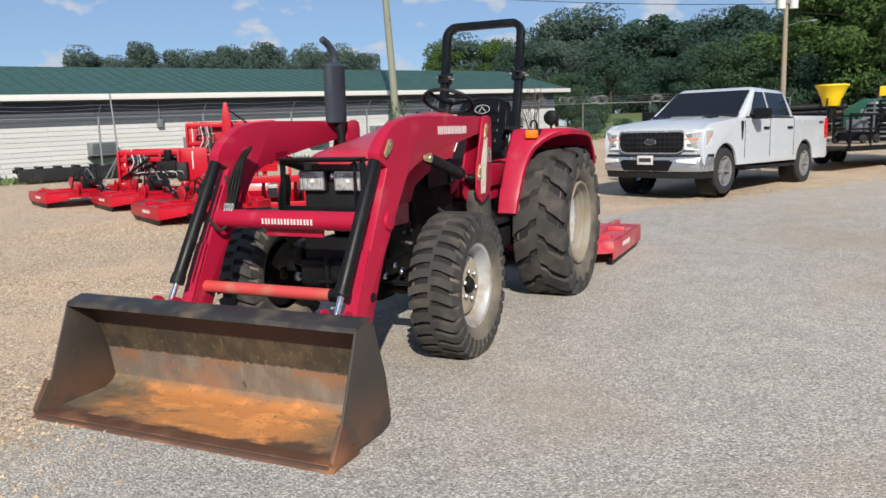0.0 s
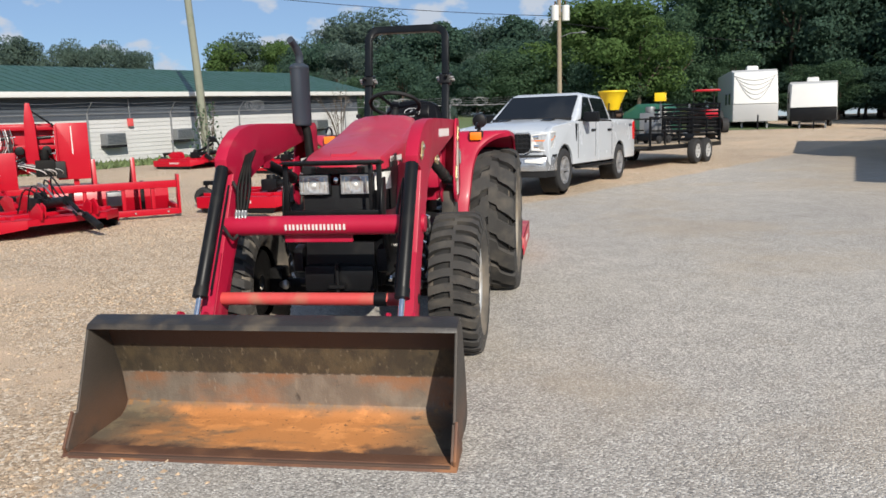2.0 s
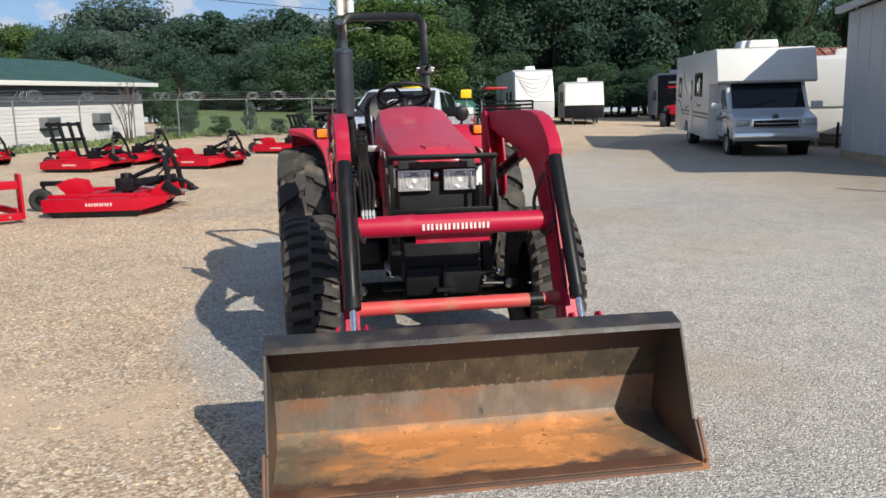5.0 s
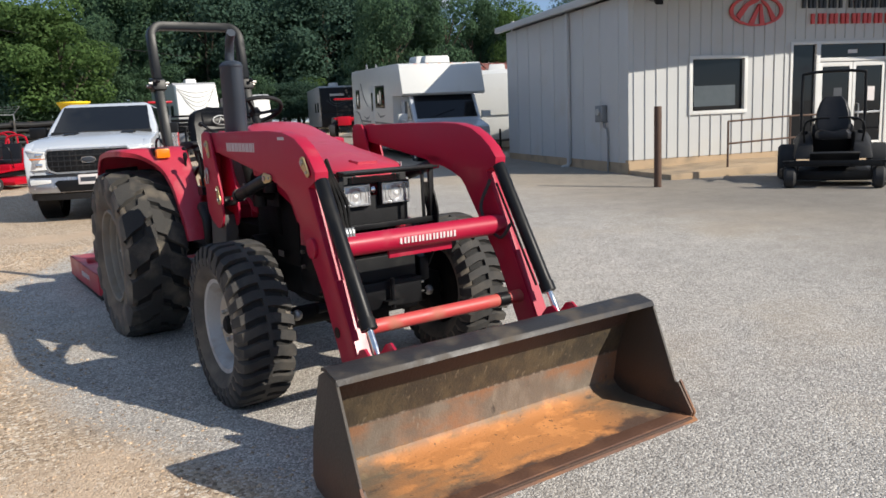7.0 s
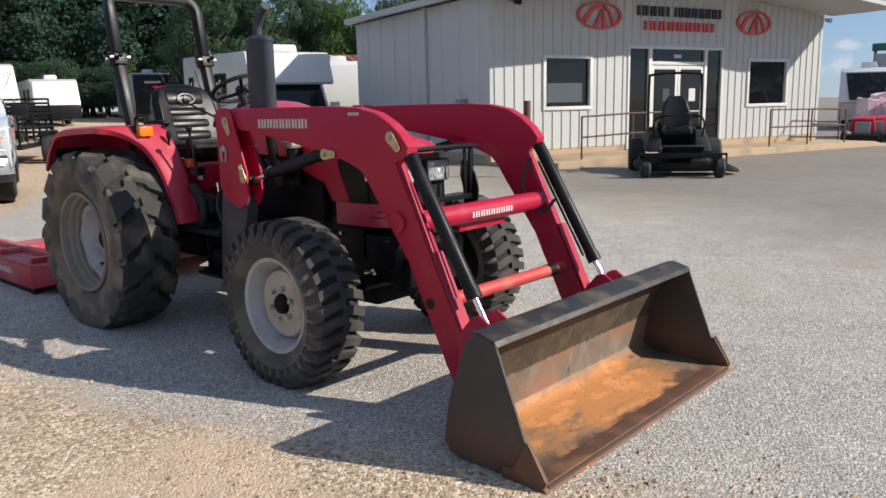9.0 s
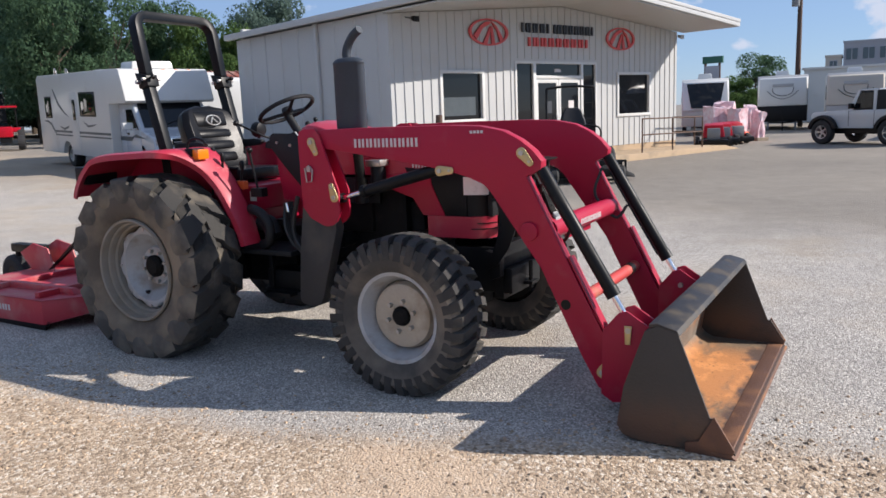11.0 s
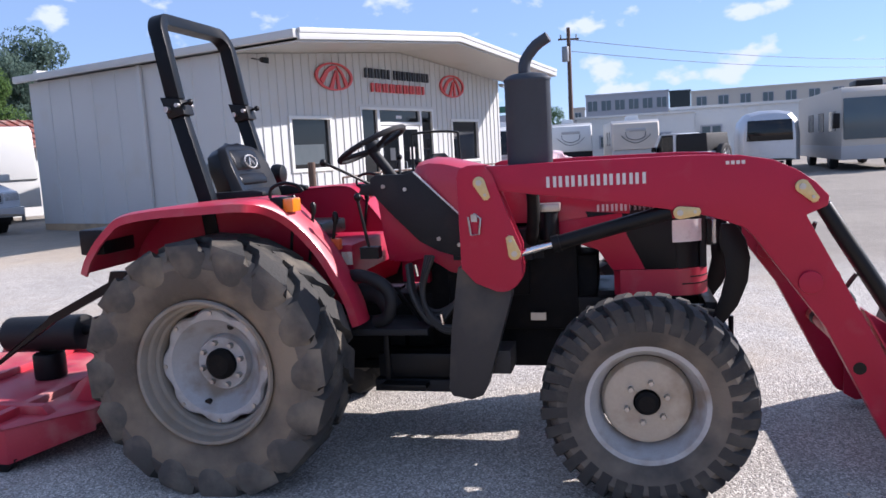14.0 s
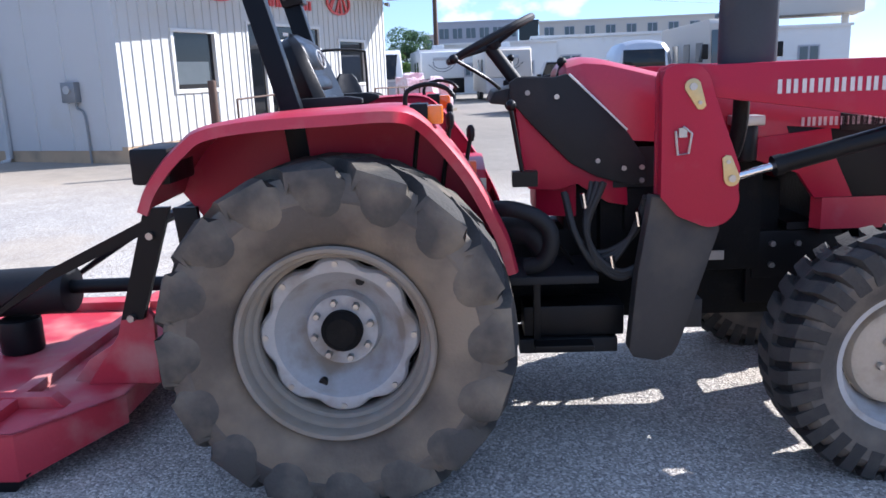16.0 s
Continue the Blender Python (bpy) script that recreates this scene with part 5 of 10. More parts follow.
    part("intake_duct", Shape().tube(smooth_path([(0.56, -0.42, 1.00), (0.65, -0.48, 1.01), (0.74, -0.50, 0.985), (0.80, -0.50, 0.93), (0.81, -0.50, 0.86), (0.78, -0.49, 0.79), (0.71, -0.47, 0.765)], 6), 0.034, 12), BLACK_MATT, T, "black rubber duct")
    part("duct_elbow", Shape().tube(smooth_path([(0.62, -0.36, 0.90), (0.74, -0.42, 0.90), (0.80, -0.44, 0.82)], 6), 0.060, 12), BLACK_MATT, T)
    for k in range(5):
        x, z = 1.55 + 0.07 * k, 0.86 - 0.085 * k
        part("side_hose", Shape().tube(smooth_path([(x, 0.30, z + 0.06), (x + 0.05, 0.40, z), (x + 0.12, 0.44, z - 0.08), (x + 0.05, 0.36, z - 0.20)], 5), 0.013, 8), WIRE, T)
        part("quick_coupler", rod((x + 0.02, 0.36, z + 0.02), (x + 0.06, 0.43, z - 0.01), 0.016, 8), CHROME if k % 2 == 0 else STEEL, T)
    for k, (x, y, z) in enumerate(((2.18, 0.30, 0.60), (2.20, 0.36, 0.57), (2.24, 0.26, 0.54), (2.20, -0.30, 0.58))):
        part("axle_fitting", Shape().join(rod((x, y, z), (x + 0.05, y + 0.02, z), 0.018, 8)).ball((x + 0.05, y + 0.02, z), 0.022, 8, 6), CHROME, T)
    part("steering_case", Shape().box(2.20, 2.36, 0.04, 0.24, 0.50, 0.66), GREASE, T, "oily steering case", bevel=0.02)
    for k, (x, z) in enumerate(((0.94, 1.06), (1.06, 0.80), (1.16, 0.98))):
        part("hose_fitting", rod((x, -0.46, z), (x + 0.01, -0.46, z - 0.06), 0.010, 8), CHROME, T)
    part("hydraulic_filter", Shape().tube([(1.62, -0.33, 1.30), (1.62, -0.33, 1.17), (1.62, -0.33, 1.155)], 0.050, 16), BLACK, T, "black hydraulic filter", bevel=0.008)
    part("filter_head", Shape().box(1.56, 1.68, -0.39, -0.27, 1.30, 1.34), STEEL, T, bevel=0.006)
    part("chassis_tag", Shape().box(1.50, 1.58, -0.262, -0.256, 0.72, 0.76), STEEL, T)

    # bucket
    shell_o = [(3.678, 0.576), (3.582, 0.602), (3.522, 0.570), (3.422, 0.285), (3.388, 0.085), (3.420, 0.040), (3.480, 0.024), (3.940, 0.018)]
    shell_i = [(3.940, 0.032), (3.485, 0.042), (3.435, 0.068), (3.408, 0.100), (3.439, 0.281), (3.537, 0.552), (3.585, 0.582), (3.673, 0.559)]
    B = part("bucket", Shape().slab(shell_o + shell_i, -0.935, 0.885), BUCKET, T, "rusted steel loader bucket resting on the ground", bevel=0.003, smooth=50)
    side = [(3.678, 0.576), (3.582, 0.602), (3.522, 0.570), (3.422, 0.285), (3.388, 0.085), (3.420, 0.040), (3.480, 0.024), (3.920, 0.018), (3.935, 0.055), (3.848, 0.190), (3.828, 0.190)]
    for s, end in ((-1, -0.935), (1, 0.885)):
        part("bucket_side", Shape().slab(side, end, end + 0.013 * s), BUCKET, B, "dark steel bucket end plate", bevel=0.003)
        part("side_cutter", Shape().slab([(3.848, 0.205), (3.940, 0.055), (3.925, 0.012), (3.72, 0.012), (3.72, 0.06), (3.78, 0.075)], end + 0.013 * s, end + 0.027 * s), EDGE, B, bevel=0.003)
    part("cutting_edge", Shape().slab([(3.84, 0.020), (3.948, 0.004), (3.951, 0.012), (3.92, 0.036), (3.84, 0.037)], -0.965, 0.915), EDGE, B, "rusty cutting edge", bevel=0.002)
    part("top_lip", Shape().slab([(3.688, 0.564), (3.673, 0.588), (3.582, 0.614), (3.542, 0.607), (3.542, 0.591), (3.582, 0.599), (3.668, 0.576)], -0.945, 0.895), LIP, B, "bent dark top lip", bevel=0.003)

    # three-point linkage
    for s in (-1, 1):
        part("lower_link", Shape().tube([(-0.10, 0.26 * s, 0.46), (-0.92, 0.40 * s, 0.42)], 0.026, 8), BLACK, T)
        part("lift_arm", Shape().tube([(-0.18, 0.24 * s, 0.95), (-0.55, 0.34 * s, 1.00)], 0.03, 8).tube([(-0.55, 0.34 * s, 1.00), (-0.60, 0.35 * s, 0.45)], 0.018, 8), BLACK, T)
        part("hitch_bracket", Shape().slab([(-0.72, 1.06), (-0.62, 1.06), (-0.60, 0.82), (-0.70, 0.82)], 0.46 * s, 0.49 * s), BLACK, T, bevel=0.004)
    part("pto_shield", Shape().box(-0.34, -0.20, -0.14, 0.14, 0.54, 0.74), BLACK, T, bevel=0.02)
    return T


build_tractor()


def build_cutter(name, m, mats, label, group="", rear_tyre=True, w=1.9, length=1.75, stand=0.0, mast=True):
    """A rotary cutter: deck with skirts and ribs, gearbox, drive shaft, hitch mast, tail wheel."""
    deckm, darkm = mats
    C = thing(name, m, label, "rotary cutter", group)
    h = w / 2
    z0, z1 = 0.09 + stand, 0.285 + stand
    outline = [(0.0, -h * 0.62), (-0.28, -h), (-length, -h), (-length, h), (-0.28, h), (0.0, h * 0.62)]
    D = part("deck", Shape().plate(outline, z1 - 0.012, z1), deckm, C, "flat steel mower deck", bevel=0.003)
    k = len(outline)
    for i in range(k):
        (ax, ay), (bx, by) = outline[i], outline[(i + 1) % k]
        if i == 2:
            continue
        d = Vector((bx - ax, by - ay, 0)).normalized()
        nrm = Vector((-d.y, d.x, 0)) * 0.012
        lift = 0.07 if i in (0, 4, 5) else 0.0
        p = [Vector((ax, ay, z0 + (0.10 if i in (5,) else lift))), Vector((bx, by, z0 + (0.10 if i in (5,) else 0.0 if i == 0 else lift))), Vector((bx, by, z1)), Vector((ax, ay, z1))]
        part("skirt", Shape().loft([[tuple(q) for q in p], [tuple(q - nrm) for q in p]]), deckm, D, bevel=0.002)
    for s in (-1, 1):
        part("side_rail", Shape().slab([(-0.20, z1), (-length, z1), (-length, z1 + 0.05), (-0.25, z1 + 0.05)], (h - 0.30) * s, (h - 0.24) * s), deckm, D, bevel=0.004)
        part("skid_shoe", Shape().slab([(-0.25, z0 + 0.02), (-0.35, z0 - 0.09), (-length + 0.15, z0 - 0.09), (-length, z0 + 0.02)], (h - 0.02) * s, (h - 0.05) * s), darkm, C, bevel=0.003)
        part("hitch_lug", Shape().slab([(-0.30, z1), (0.06, z1 - 0.02), (0.10, z1 + 0.10), (-0.02, z1 + 0.22), (-0.22, z1 + 0.10)], 0.40 * s, 0.43 * s), deckm, C, "red hitch lug", bevel=0.004)
        if mast == "hitched":
            part("mast_leg", Shape().slab([(-0.020, z1 + 0.30), (0.075, z1 + 0.30), (0.240, z1 + 0.775), (0.134, z1 + 0.775)], 0.47 * s, 0.50 * s), darkm, C, "black flat hitch link")
            part("hitch_lug", Shape().slab([(-0.22, z1), (0.10, z1), (0.105, z1 + 0.30), (0.07, z1 + 0.345), (-0.02, z1 + 0.345), (-0.06, z1 + 0.22)], 0.435 * s, 0.468 * s), deckm, C, "red hitch lug with a bolt", bevel=0.006)
            part("link_bolt", rod((0.03, 0.45 * s, z1 + 0.31), (0.03, 0.525 * s, z1 + 0.31), 0.016, 8), STEEL, C)
            part("top_link", Shape().slab([(0.115, z1 + 0.665), (0.115, z1 + 0.72), (-0.34, z1 + 0.51), (-0.34, z1 + 0.46)], 0.44 * s, 0.465 * s).slab([(-0.34, z1 + 0.46), (-0.34, z1 + 0.51), (-0.90, z1 + 0.12), (-0.95, z1 + 0.10)], 0.41 * s, 0.438 * s), darkm, C, "black flat brace")
            part("link_bolt", rod((0.15, 0.46 * s, z1 + 0.66), (0.15, 0.52 * s, z1 + 0.66), 0.016, 8), STEEL, C)
        elif mast:
            part("mast_leg", Shape().tube([(0.02, 0.41 * s, z1 + 0.02), (-0.02, 0.33 * s, z1 + 0.36), (-0.09, 0.17 * s, z1 + 0.64)], 0.044, 4), darkm, C, "thick black hitch mast leg")
            part("hitch_arm", Shape().slab([(-0.10, z1 + 0.10), (-0.02, z1 + 0.22), (0.20, z1 + 0.06), (0.22, z1 - 0.03), (0.12, z1 - 0.04)], 0.43 * s, 0.47 * s), darkm, C, bevel=0.008)
            part("check_chain", Shape().tube(smooth_path([(-0.04, 0.30 * s, z1 + 0.42), (-0.30, 0.30 * s, z1 + 0.20), (-0.62, 0.30 * s, z1 + 0.06)], 4), 0.014, 5), darkm, C)
    if mast == "hitched":
        part("mast_bar", rod((0.15, -0.47, z1 + 0.70), (0.15, 0.47, z1 + 0.70), 0.025, 8), darkm, C)
        part("clutch_housing", Shape().tube([(-1.08, 0.04, z1 + 0.28), (-1.06, 0.04, z1 + 0.28), (-0.52, 0.04, z1 + 0.30), (-0.50, 0.04, z1 + 0.30)], 0.118, 20), BLACK_MATT, C, "black round clutch housing", bevel=0.012)
        part("input_shaft", rod((-0.52, 0.04, z1 + 0.31), (0.50, 0.0, z1 + 0.33), 0.036, 12), darkm, C)
    elif mast:
        part("mast_pin", rod((-0.08, -0.24, z1 + 0.62), (-0.08, 0.24, z1 + 0.62), 0.022, 8), STEEL, C)
        part("mast_plate", Shape().slab([(-0.16, z1 + 0.56), (-0.02, z1 + 0.54), (-0.03, z1 + 0.70), (-0.10, z1 + 0.74)], -0.13, 0.13), darkm, C, bevel=0.01)
        part("brace", Shape().tube([(-0.06, 0.0, z1 + 0.50), (-0.40, 0.0, z1 + 0.36), (-0.70, 0.0, z1 + 0.24)], 0.040, 6), darkm, C, "thick black brace to the gearbox")
        part("parked_drive_shaft", Shape().tube([(-0.50, -0.16, z1 + 0.10), (0.24, -0.20, z1 + 0.02)], 0.024, 8), STEEL, C, "bare steel drive shaft")
    else:
        part("drive_shaft_cover", rod((-0.55, 0.05, z1 + 0.20), (0.30, 0.10, z1 + 0.02), 0.036, 12), PINK, C, "pale dusty drive-shaft cover")
        part("shaft_yoke", rod((0.28, 0.10, z1 + 0.02), (0.62, 0.12, z1 - 0.14), 0.055, 10), darkm, C, "black drive-shaft yoke")
        for k in range(5):
            part("hydraulic_hose", Shape().tube(smooth_path([(-0.90 + 0.05 * k, -0.30 + 0.12 * k, z1 + 0.02), (-0.75, -0.22 + 0.1 * k, z1 + 0.38 + 0.04 * k), (-0.35 + 0.03 * k, -0.10 + 0.06 * k, z1 + 0.20)], 4), 0.013, 6), STEEL if k == 2 else darkm, C)
        for y in (-0.34, 0.34):
            part("lug_plate", Shape().slab([(-0.28, z1), (0.02, z1), (0.04, z1 + 0.16), (-0.06, z1 + 0.22), (-0.18, z1 + 0.10)], y - 0.012, y + 0.012), deckm, C, bevel=0.004)
    for i, x in enumerate((-0.42, -1.12)):
        part("cross_rib", Shape().box(x - 0.03, x + 0.03, -h + 0.06, h - 0.06, z1, z1 + 0.045), deckm, D, bevel=0.004)
    if mast == "hitched":
        part("gearbox", rod((-0.77, 0, z1), (-0.77, 0, z1 + 0.17), 0.10, 14), darkm, C, "black gearbox", bevel=0.015)
    else:
        part("gearbox", Shape().box(-0.92, -0.62, -0.13, 0.13, z1 + 0.03, z1 + 0.24).join(rod((-0.77, 0, z1), (-0.77, 0, z1 + 0.32), 0.09, 14)), darkm, C, "black gearbox", bevel=0.015)
        part("shaft_guard", Shape().tube([(-0.64, 0, z1 + 0.15), (-0.45, 0, z1 + 0.17), (0.02, 0, z1 + 0.22)], 0.075, 14), darkm, C, "black plastic drive-shaft guard")
        part("drive_shaft", Shape().tube([(0.0, 0, z1 + 0.21), (0.16, 0, z1 + 0.17), (0.30, 0, z1 + 0.08)], 0.032, 10).tube([(0.26, -0.06, z1 + 0.08), (0.36, -0.06, z1 + 0.03)], 0.02, 6).tube([(0.26, 0.06, z1 + 0.08), (0.36, 0.06, z1 + 0.03)], 0.02, 6), darkm, C)
    part("tail_bracket", Shape().slab([(-length + 0.05, z1), (-length - 0.10, z1 + 0.16), (-length + 0.12, z1 + 0.26), (-length + 0.34, z1 + 0.22), (-length + 0.42, z1)], -0.13, -0.115).slab([(-length + 0.05, z1), (-length - 0.10, z1 + 0.16), (-length + 0.12, z1 + 0.26), (-length + 0.34, z1 + 0.22), (-length + 0.42, z1)], 0.115, 0.13), deckm, C, "red tail-wheel bracket plates", bevel=0.004)
    part("tail_arm", Shape().box(-length - 0.38, -length + 0.10, -0.05, 0.05, z1 + 0.14, z1 + 0.22).tube([(-length - 0.34, 0, z1 + 0.2), (-length - 0.36, 0, 0.22)], 0.03, 8), darkm, C, bevel=0.005)
    if rear_tyre:
        tw = Shape().lathe([(0.08, -0.06), (0.15, -0.07), (0.185, -0.05), (0.195, 0), (0.185, 0.05), (0.15, 0.07), (0.08, 0.06)], 28)
        tail = part("tail_wheel", tw, TYRE_BLACK, C, "solid black tail wheel")
        tail.matrix_basis = Matrix.Translation((-length - 0.40, 0, 0.195))
        part("tail_rim", Shape().lathe([(0.0, -0.055), (0.09, -0.055), (0.09, 0.055), (0.0, 0.055)], 20), darkm, tail)
    decal(D, letter_cells(5, 0.40, 0.060, 0.2), -1.10, z0 + 0.08, -h - 0.0015, WHITE_INK)
    decal(D, letter_cells(5, 0.40, 0.060, 0.2), -1.10, z0 + 0.08, h + 0.0015, WHITE_INK)
    return C


build_cutter("rotary_cutter", pose(0.130, 7.614, -0.035, 0, 0, AHEAD) @ pose(-0.98, 0.03, 0), (RED_DUSTY, BLACK), "dusty red rotary cutter hitched behind the tractor", mast="hitched")


# ---- office building: x along its front, y inwards ----
OFFICE_AT = pose(13.19, 9.06, 0.0, 0, 0, math.degrees(math.atan2(-0.647, 0.763)))


def set_in(name, label, category="", kind="structure"):
    return thing(name, OFFICE_AT, label, category, kind=kind)


def eave(u):
    """Underside of the roof along the front."""
    return 3.98 + 0.52 * (1 - abs(u - 6.4) / 6.4)


def build_office():
    W, D = 12.55, 7.75
    base = 0.33
    front = Shape()
    cuts = [(0, 1.63, None), (1.63, 3.10, (1.37, 2.60)), (3.10, 4.38, None), (4.38, 8.05, (0.0, 2.93)), (8.05, 9.15, None), (9.15, 10.88, (1.31, 2.58)), (10.88, W, None)]
    for a, b, hole in cuts:
        top = [(b, eave(b)), (6.4, eave(6.4)), (a, eave(a))] if a < 6.4 < b else [(b, eave(b)), (a, eave(a))]
        if hole is None:
            front.slab([(a, base), (b, base)] + top, 0.0, 0.16)
        else:
            if hole[0] > base:
                front.slab([(a, base), (b, base), (b, hole[0]), (a, hole[0])], 0.0, 0.16)
            front.slab([(a, hole[1]), (b, hole[1])] + top, 0.0, 0.16)
    wf = part("wall_front", front, WHITE_METAL, None, "white ribbed metal front wall", smooth=0)
    wf.matrix_world = OFFICE_AT
    tagged(wf, category="wall", kind="structure")
    rib = Shape().loft([[(-0.022, 0, 0), (0.022, 0, 0), (0.010, -0.024, 0), (-0.010, -0.024, 0)], [(-0.022, 0, 1), (0.022, 0, 1), (0.010, -0.024, 1), (-0.010, -0.024, 1)]])
    rm = mesh_of("rib", rib, WHITE_METAL, smooth=0)

    def rib_at(host, x, z0, z1, side=False):
        m = pose(0, x, z0, 0, 0, -90) if side else pose(x, 0, z0)
        return repeat(rm, "rib", host, m @ Matrix.Diagonal((1, 1, z1 - z0, 1)))

    k = 0.14
    while k < W:
        hole = next((h for a, b, h in cuts if a - 0.06 < k < b + 0.06 and h), None)
        if hole:
            if hole[0] > base:
                rib_at(wf, k, base, hole[0] - 0.07)
            rib_at(wf, k, hole[1] + 0.07, eave(k))
        else:
            rib_at(wf, k, base, eave(k))
        k += 0.292
    wl_ = part("wall_side", Shape().box(0.0, 0.16, 0.161, D, 0.26, 4.05), WHITE_METAL, None, "shaded white metal side wall", smooth=0)
    wl_.matrix_world = OFFICE_AT
    tagged(wl_, category="wall", kind="structure")
    for i in range(8):
        rib_at(wl_, 0.45 + 0.915 * i, 0.26, 4.03, True)
    for nm, s in (("wall_far_side", Shape().box(W - 0.16, W, 0.161, D, 0.0, 4.05)), ("wall_back", Shape().box(0.161, W - 0.161, D - 0.16, D, 0.0, 4.4))):
        o = part(nm, s, WHITE_METAL, None, "white metal wall of the office", smooth=0)
        o.matrix_world = OFFICE_AT
        tagged(o, category="wall", kind="structure")
    fl = part("office_floor", Shape().box(0.161, W - 0.161, 0.161, D - 0.161, 0.10, 0.30), FOUNDATION, None, "dark office floor slab", smooth=0)
    fl.matrix_world = OFFICE_AT
    tagged(fl, category="floor", kind="structure")
    fb = part("foundation", Shape().box(0.012, 0.15, 0.0, D, -0.2, 0.26).box(0.0, W, 0.012, 0.15, -0.2, base), CONCRETE, None, "stained concrete foundation strip", smooth=0)
    fb.matrix_world = OFFICE_AT
    tagged(fb, category="foundation", kind="structure")
    # roof with a deep front canopy
    R = set_in("roof", "low white gable roof with a deep front canopy", "roof")
    y0, y1 = -2.02, D + 0.25
    e0, e1, rz, t = 4.26, 4.22, 4.80, 0.235
    sheet = Shape()
    for a, za, b, zb in ((-0.14, e0, 6.40, rz), (6.40, rz, 12.95, e1)):
        sheet.slab([(a, za - 0.10), (b, zb - 0.10), (b, zb - 0.02), (a, za - 0.02)], y0 + 0.02, y1)
    part("roof_sheet", sheet, WHITE_METAL, R, smooth=0)
    fas = Shape()
    for i, (dy, h0, h1) in enumerate(((0.0, -t, -0.10), (-0.018, -0.10, 0.0))):
        for a, za, b, zb in ((-0.16, e0, 6.40, rz), (6.40, rz, 12.97, e1)):
            fas.slab([(a, za + h0), (b, zb + h0), (b, zb + h1), (a, za + h1)], y0 - 0.05 + dy, y0 + 0.02)
    part("fascia", fas, WHITE_METAL, R, "white stepped fascia", bevel=0.004)
    part("gutter", Shape().box(-0.30, -0.15, y0, y1, e0 - 0.20, e0 - 0.03), WHITE_METAL, R, "white eave gutter", bevel=0.012)
    soff = Shape()
    for a, b in ((-0.14, 6.40), (6.40, 12.95)):
        soff.slab([(a, eave(a) + 0.012), (b, eave(b) + 0.012), (b, eave(b) + 0.05), (a, eave(a) + 0.05)], y0 + 0.021, -0.002)
    part("soffit", soff, WHITE_METAL, R, "white canopy soffit", smooth=0)
    # windows
    for n, (a, b, c, d) in enumerate(((1.63, 3.10, 1.37, 2.60), (9.15, 10.88, 1.31, 2.58))):
        Wd = set_in("window_%d" % (n + 1), "white framed office window with dark glass", "window")
        f = Shape()
        for q in ((a - 0.06, b + 0.06, c - 0.07, c + 0.02), (a - 0.06, b + 0.06, d - 0.02, d + 0.06), (a - 0.06, a + 0.03, c + 0.021, d - 0.021), (b - 0.03, b + 0.06, c + 0.021, d - 0.021)):
            f.box(q[0], q[1], -0.045, 0.10, q[2], q[3])
        part("window_frame", f, WHITE_GEL, Wd, "white aluminium window frame", bevel=0.006)
        part("pane", Shape().box(a + 0.03, b - 0.03, 0.05, 0.062, c + 0.02, d - 0.02), DARK_GLASS, Wd, "dark reflecting window pane", smooth=0)
        if n == 0:
            part("blind", Shape().box(a + 0.12, b - 0.22, 0.044, 0.049, c + 0.12, c + 0.60), STRIPE, Wd, "dull blind behind the pane", smooth=0)
    # entrance
    E = set_in("door_1", "double glass entrance door with dark sidelights", "door")
    fr = Shape()
    zt = 2.44
    for q in ((4.38, 4.45, 0.20, 2.93), (5.13, 5.25, 0.20, 2.93), (7.27, 7.38, 0.20, 2.93), (7.98, 8.05, 0.20, 2.93)):
        fr.box(q[0], q[1], -0.03, 0.10, q[2], q[3])
    for q in ((4.45, 5.13, 2.86, 2.93), (5.25, 7.27, 2.86, 2.93), (7.38, 7.98, 2.86, 2.93), (5.25, 7.27, zt, zt + 0.09), (4.45, 5.13, 0.20, 0.30), (7.38, 7.98, 0.20, 0.30)):
        fr.box(q[0], q[1], -0.028, 0.098, q[2], q[3])
    part("door_frame", fr, WHITE_GEL, E, "white aluminium door frame", bevel=0.005)
    part("pane", Shape().box(4.45, 5.13, 0.04, 0.05, 0.30, 2.86), DARK_GLASS, E, "dark sidelight", smooth=0)
    part("pane", Shape().box(7.38, 7.98, 0.04, 0.05, 0.30, 2.86), DARK_GLASS, E, "dark sidelight", smooth=0)
    part("pane", Shape().box(5.25, 7.27, 0.04, 0.05, zt + 0.09, 2.86), DARK_GLASS, E, "dark transom pane", smooth=0)
    for a, b, hx in ((5.26, 6.25, 6.10), (6.27, 7.26, 6.42)):
        leaf = Shape()
        for q in ((a, a + 0.09, 0.22, zt - 0.01), (b - 0.09, b, 0.22, zt - 0.01), (a + 0.09, b - 0.09, 0.22, 0.44), (a + 0.09, b - 0.09, zt - 0.12, zt - 0.01)):
            leaf.box(q[0], q[1], 0.0, 0.05, q[2], q[3])
        L = part("door_leaf", leaf, WHITE_GEL, E, "white framed glass door leaf", bevel=0.004)
        part("door_pane", Shape().box(a + 0.09, b - 0.09, 0.02, 0.03, 0.44, zt - 0.12), DARK_GLASS, L, smooth=0)
        part("push_bar", Shape().box(a + 0.09, b - 0.09, -0.03, 0.0, 1.14, 1.19), ALLOY, L, bevel=0.004)
        part("door_pull", Shape().tube([(hx, -0.001, 1.0), (hx, -0.06, 1.02), (hx, -0.06, 1.38), (hx, -0.001, 1.40)], 0.014, 8), ALLOY, L)
        part("door_notice", Shape().box(a + 0.45, a + 0.70, 0.012, 0.018, 1.45, 1.80), SIGN_DARK if a < 6 else WHITE_INK, L, "notice sheet", smooth=0)
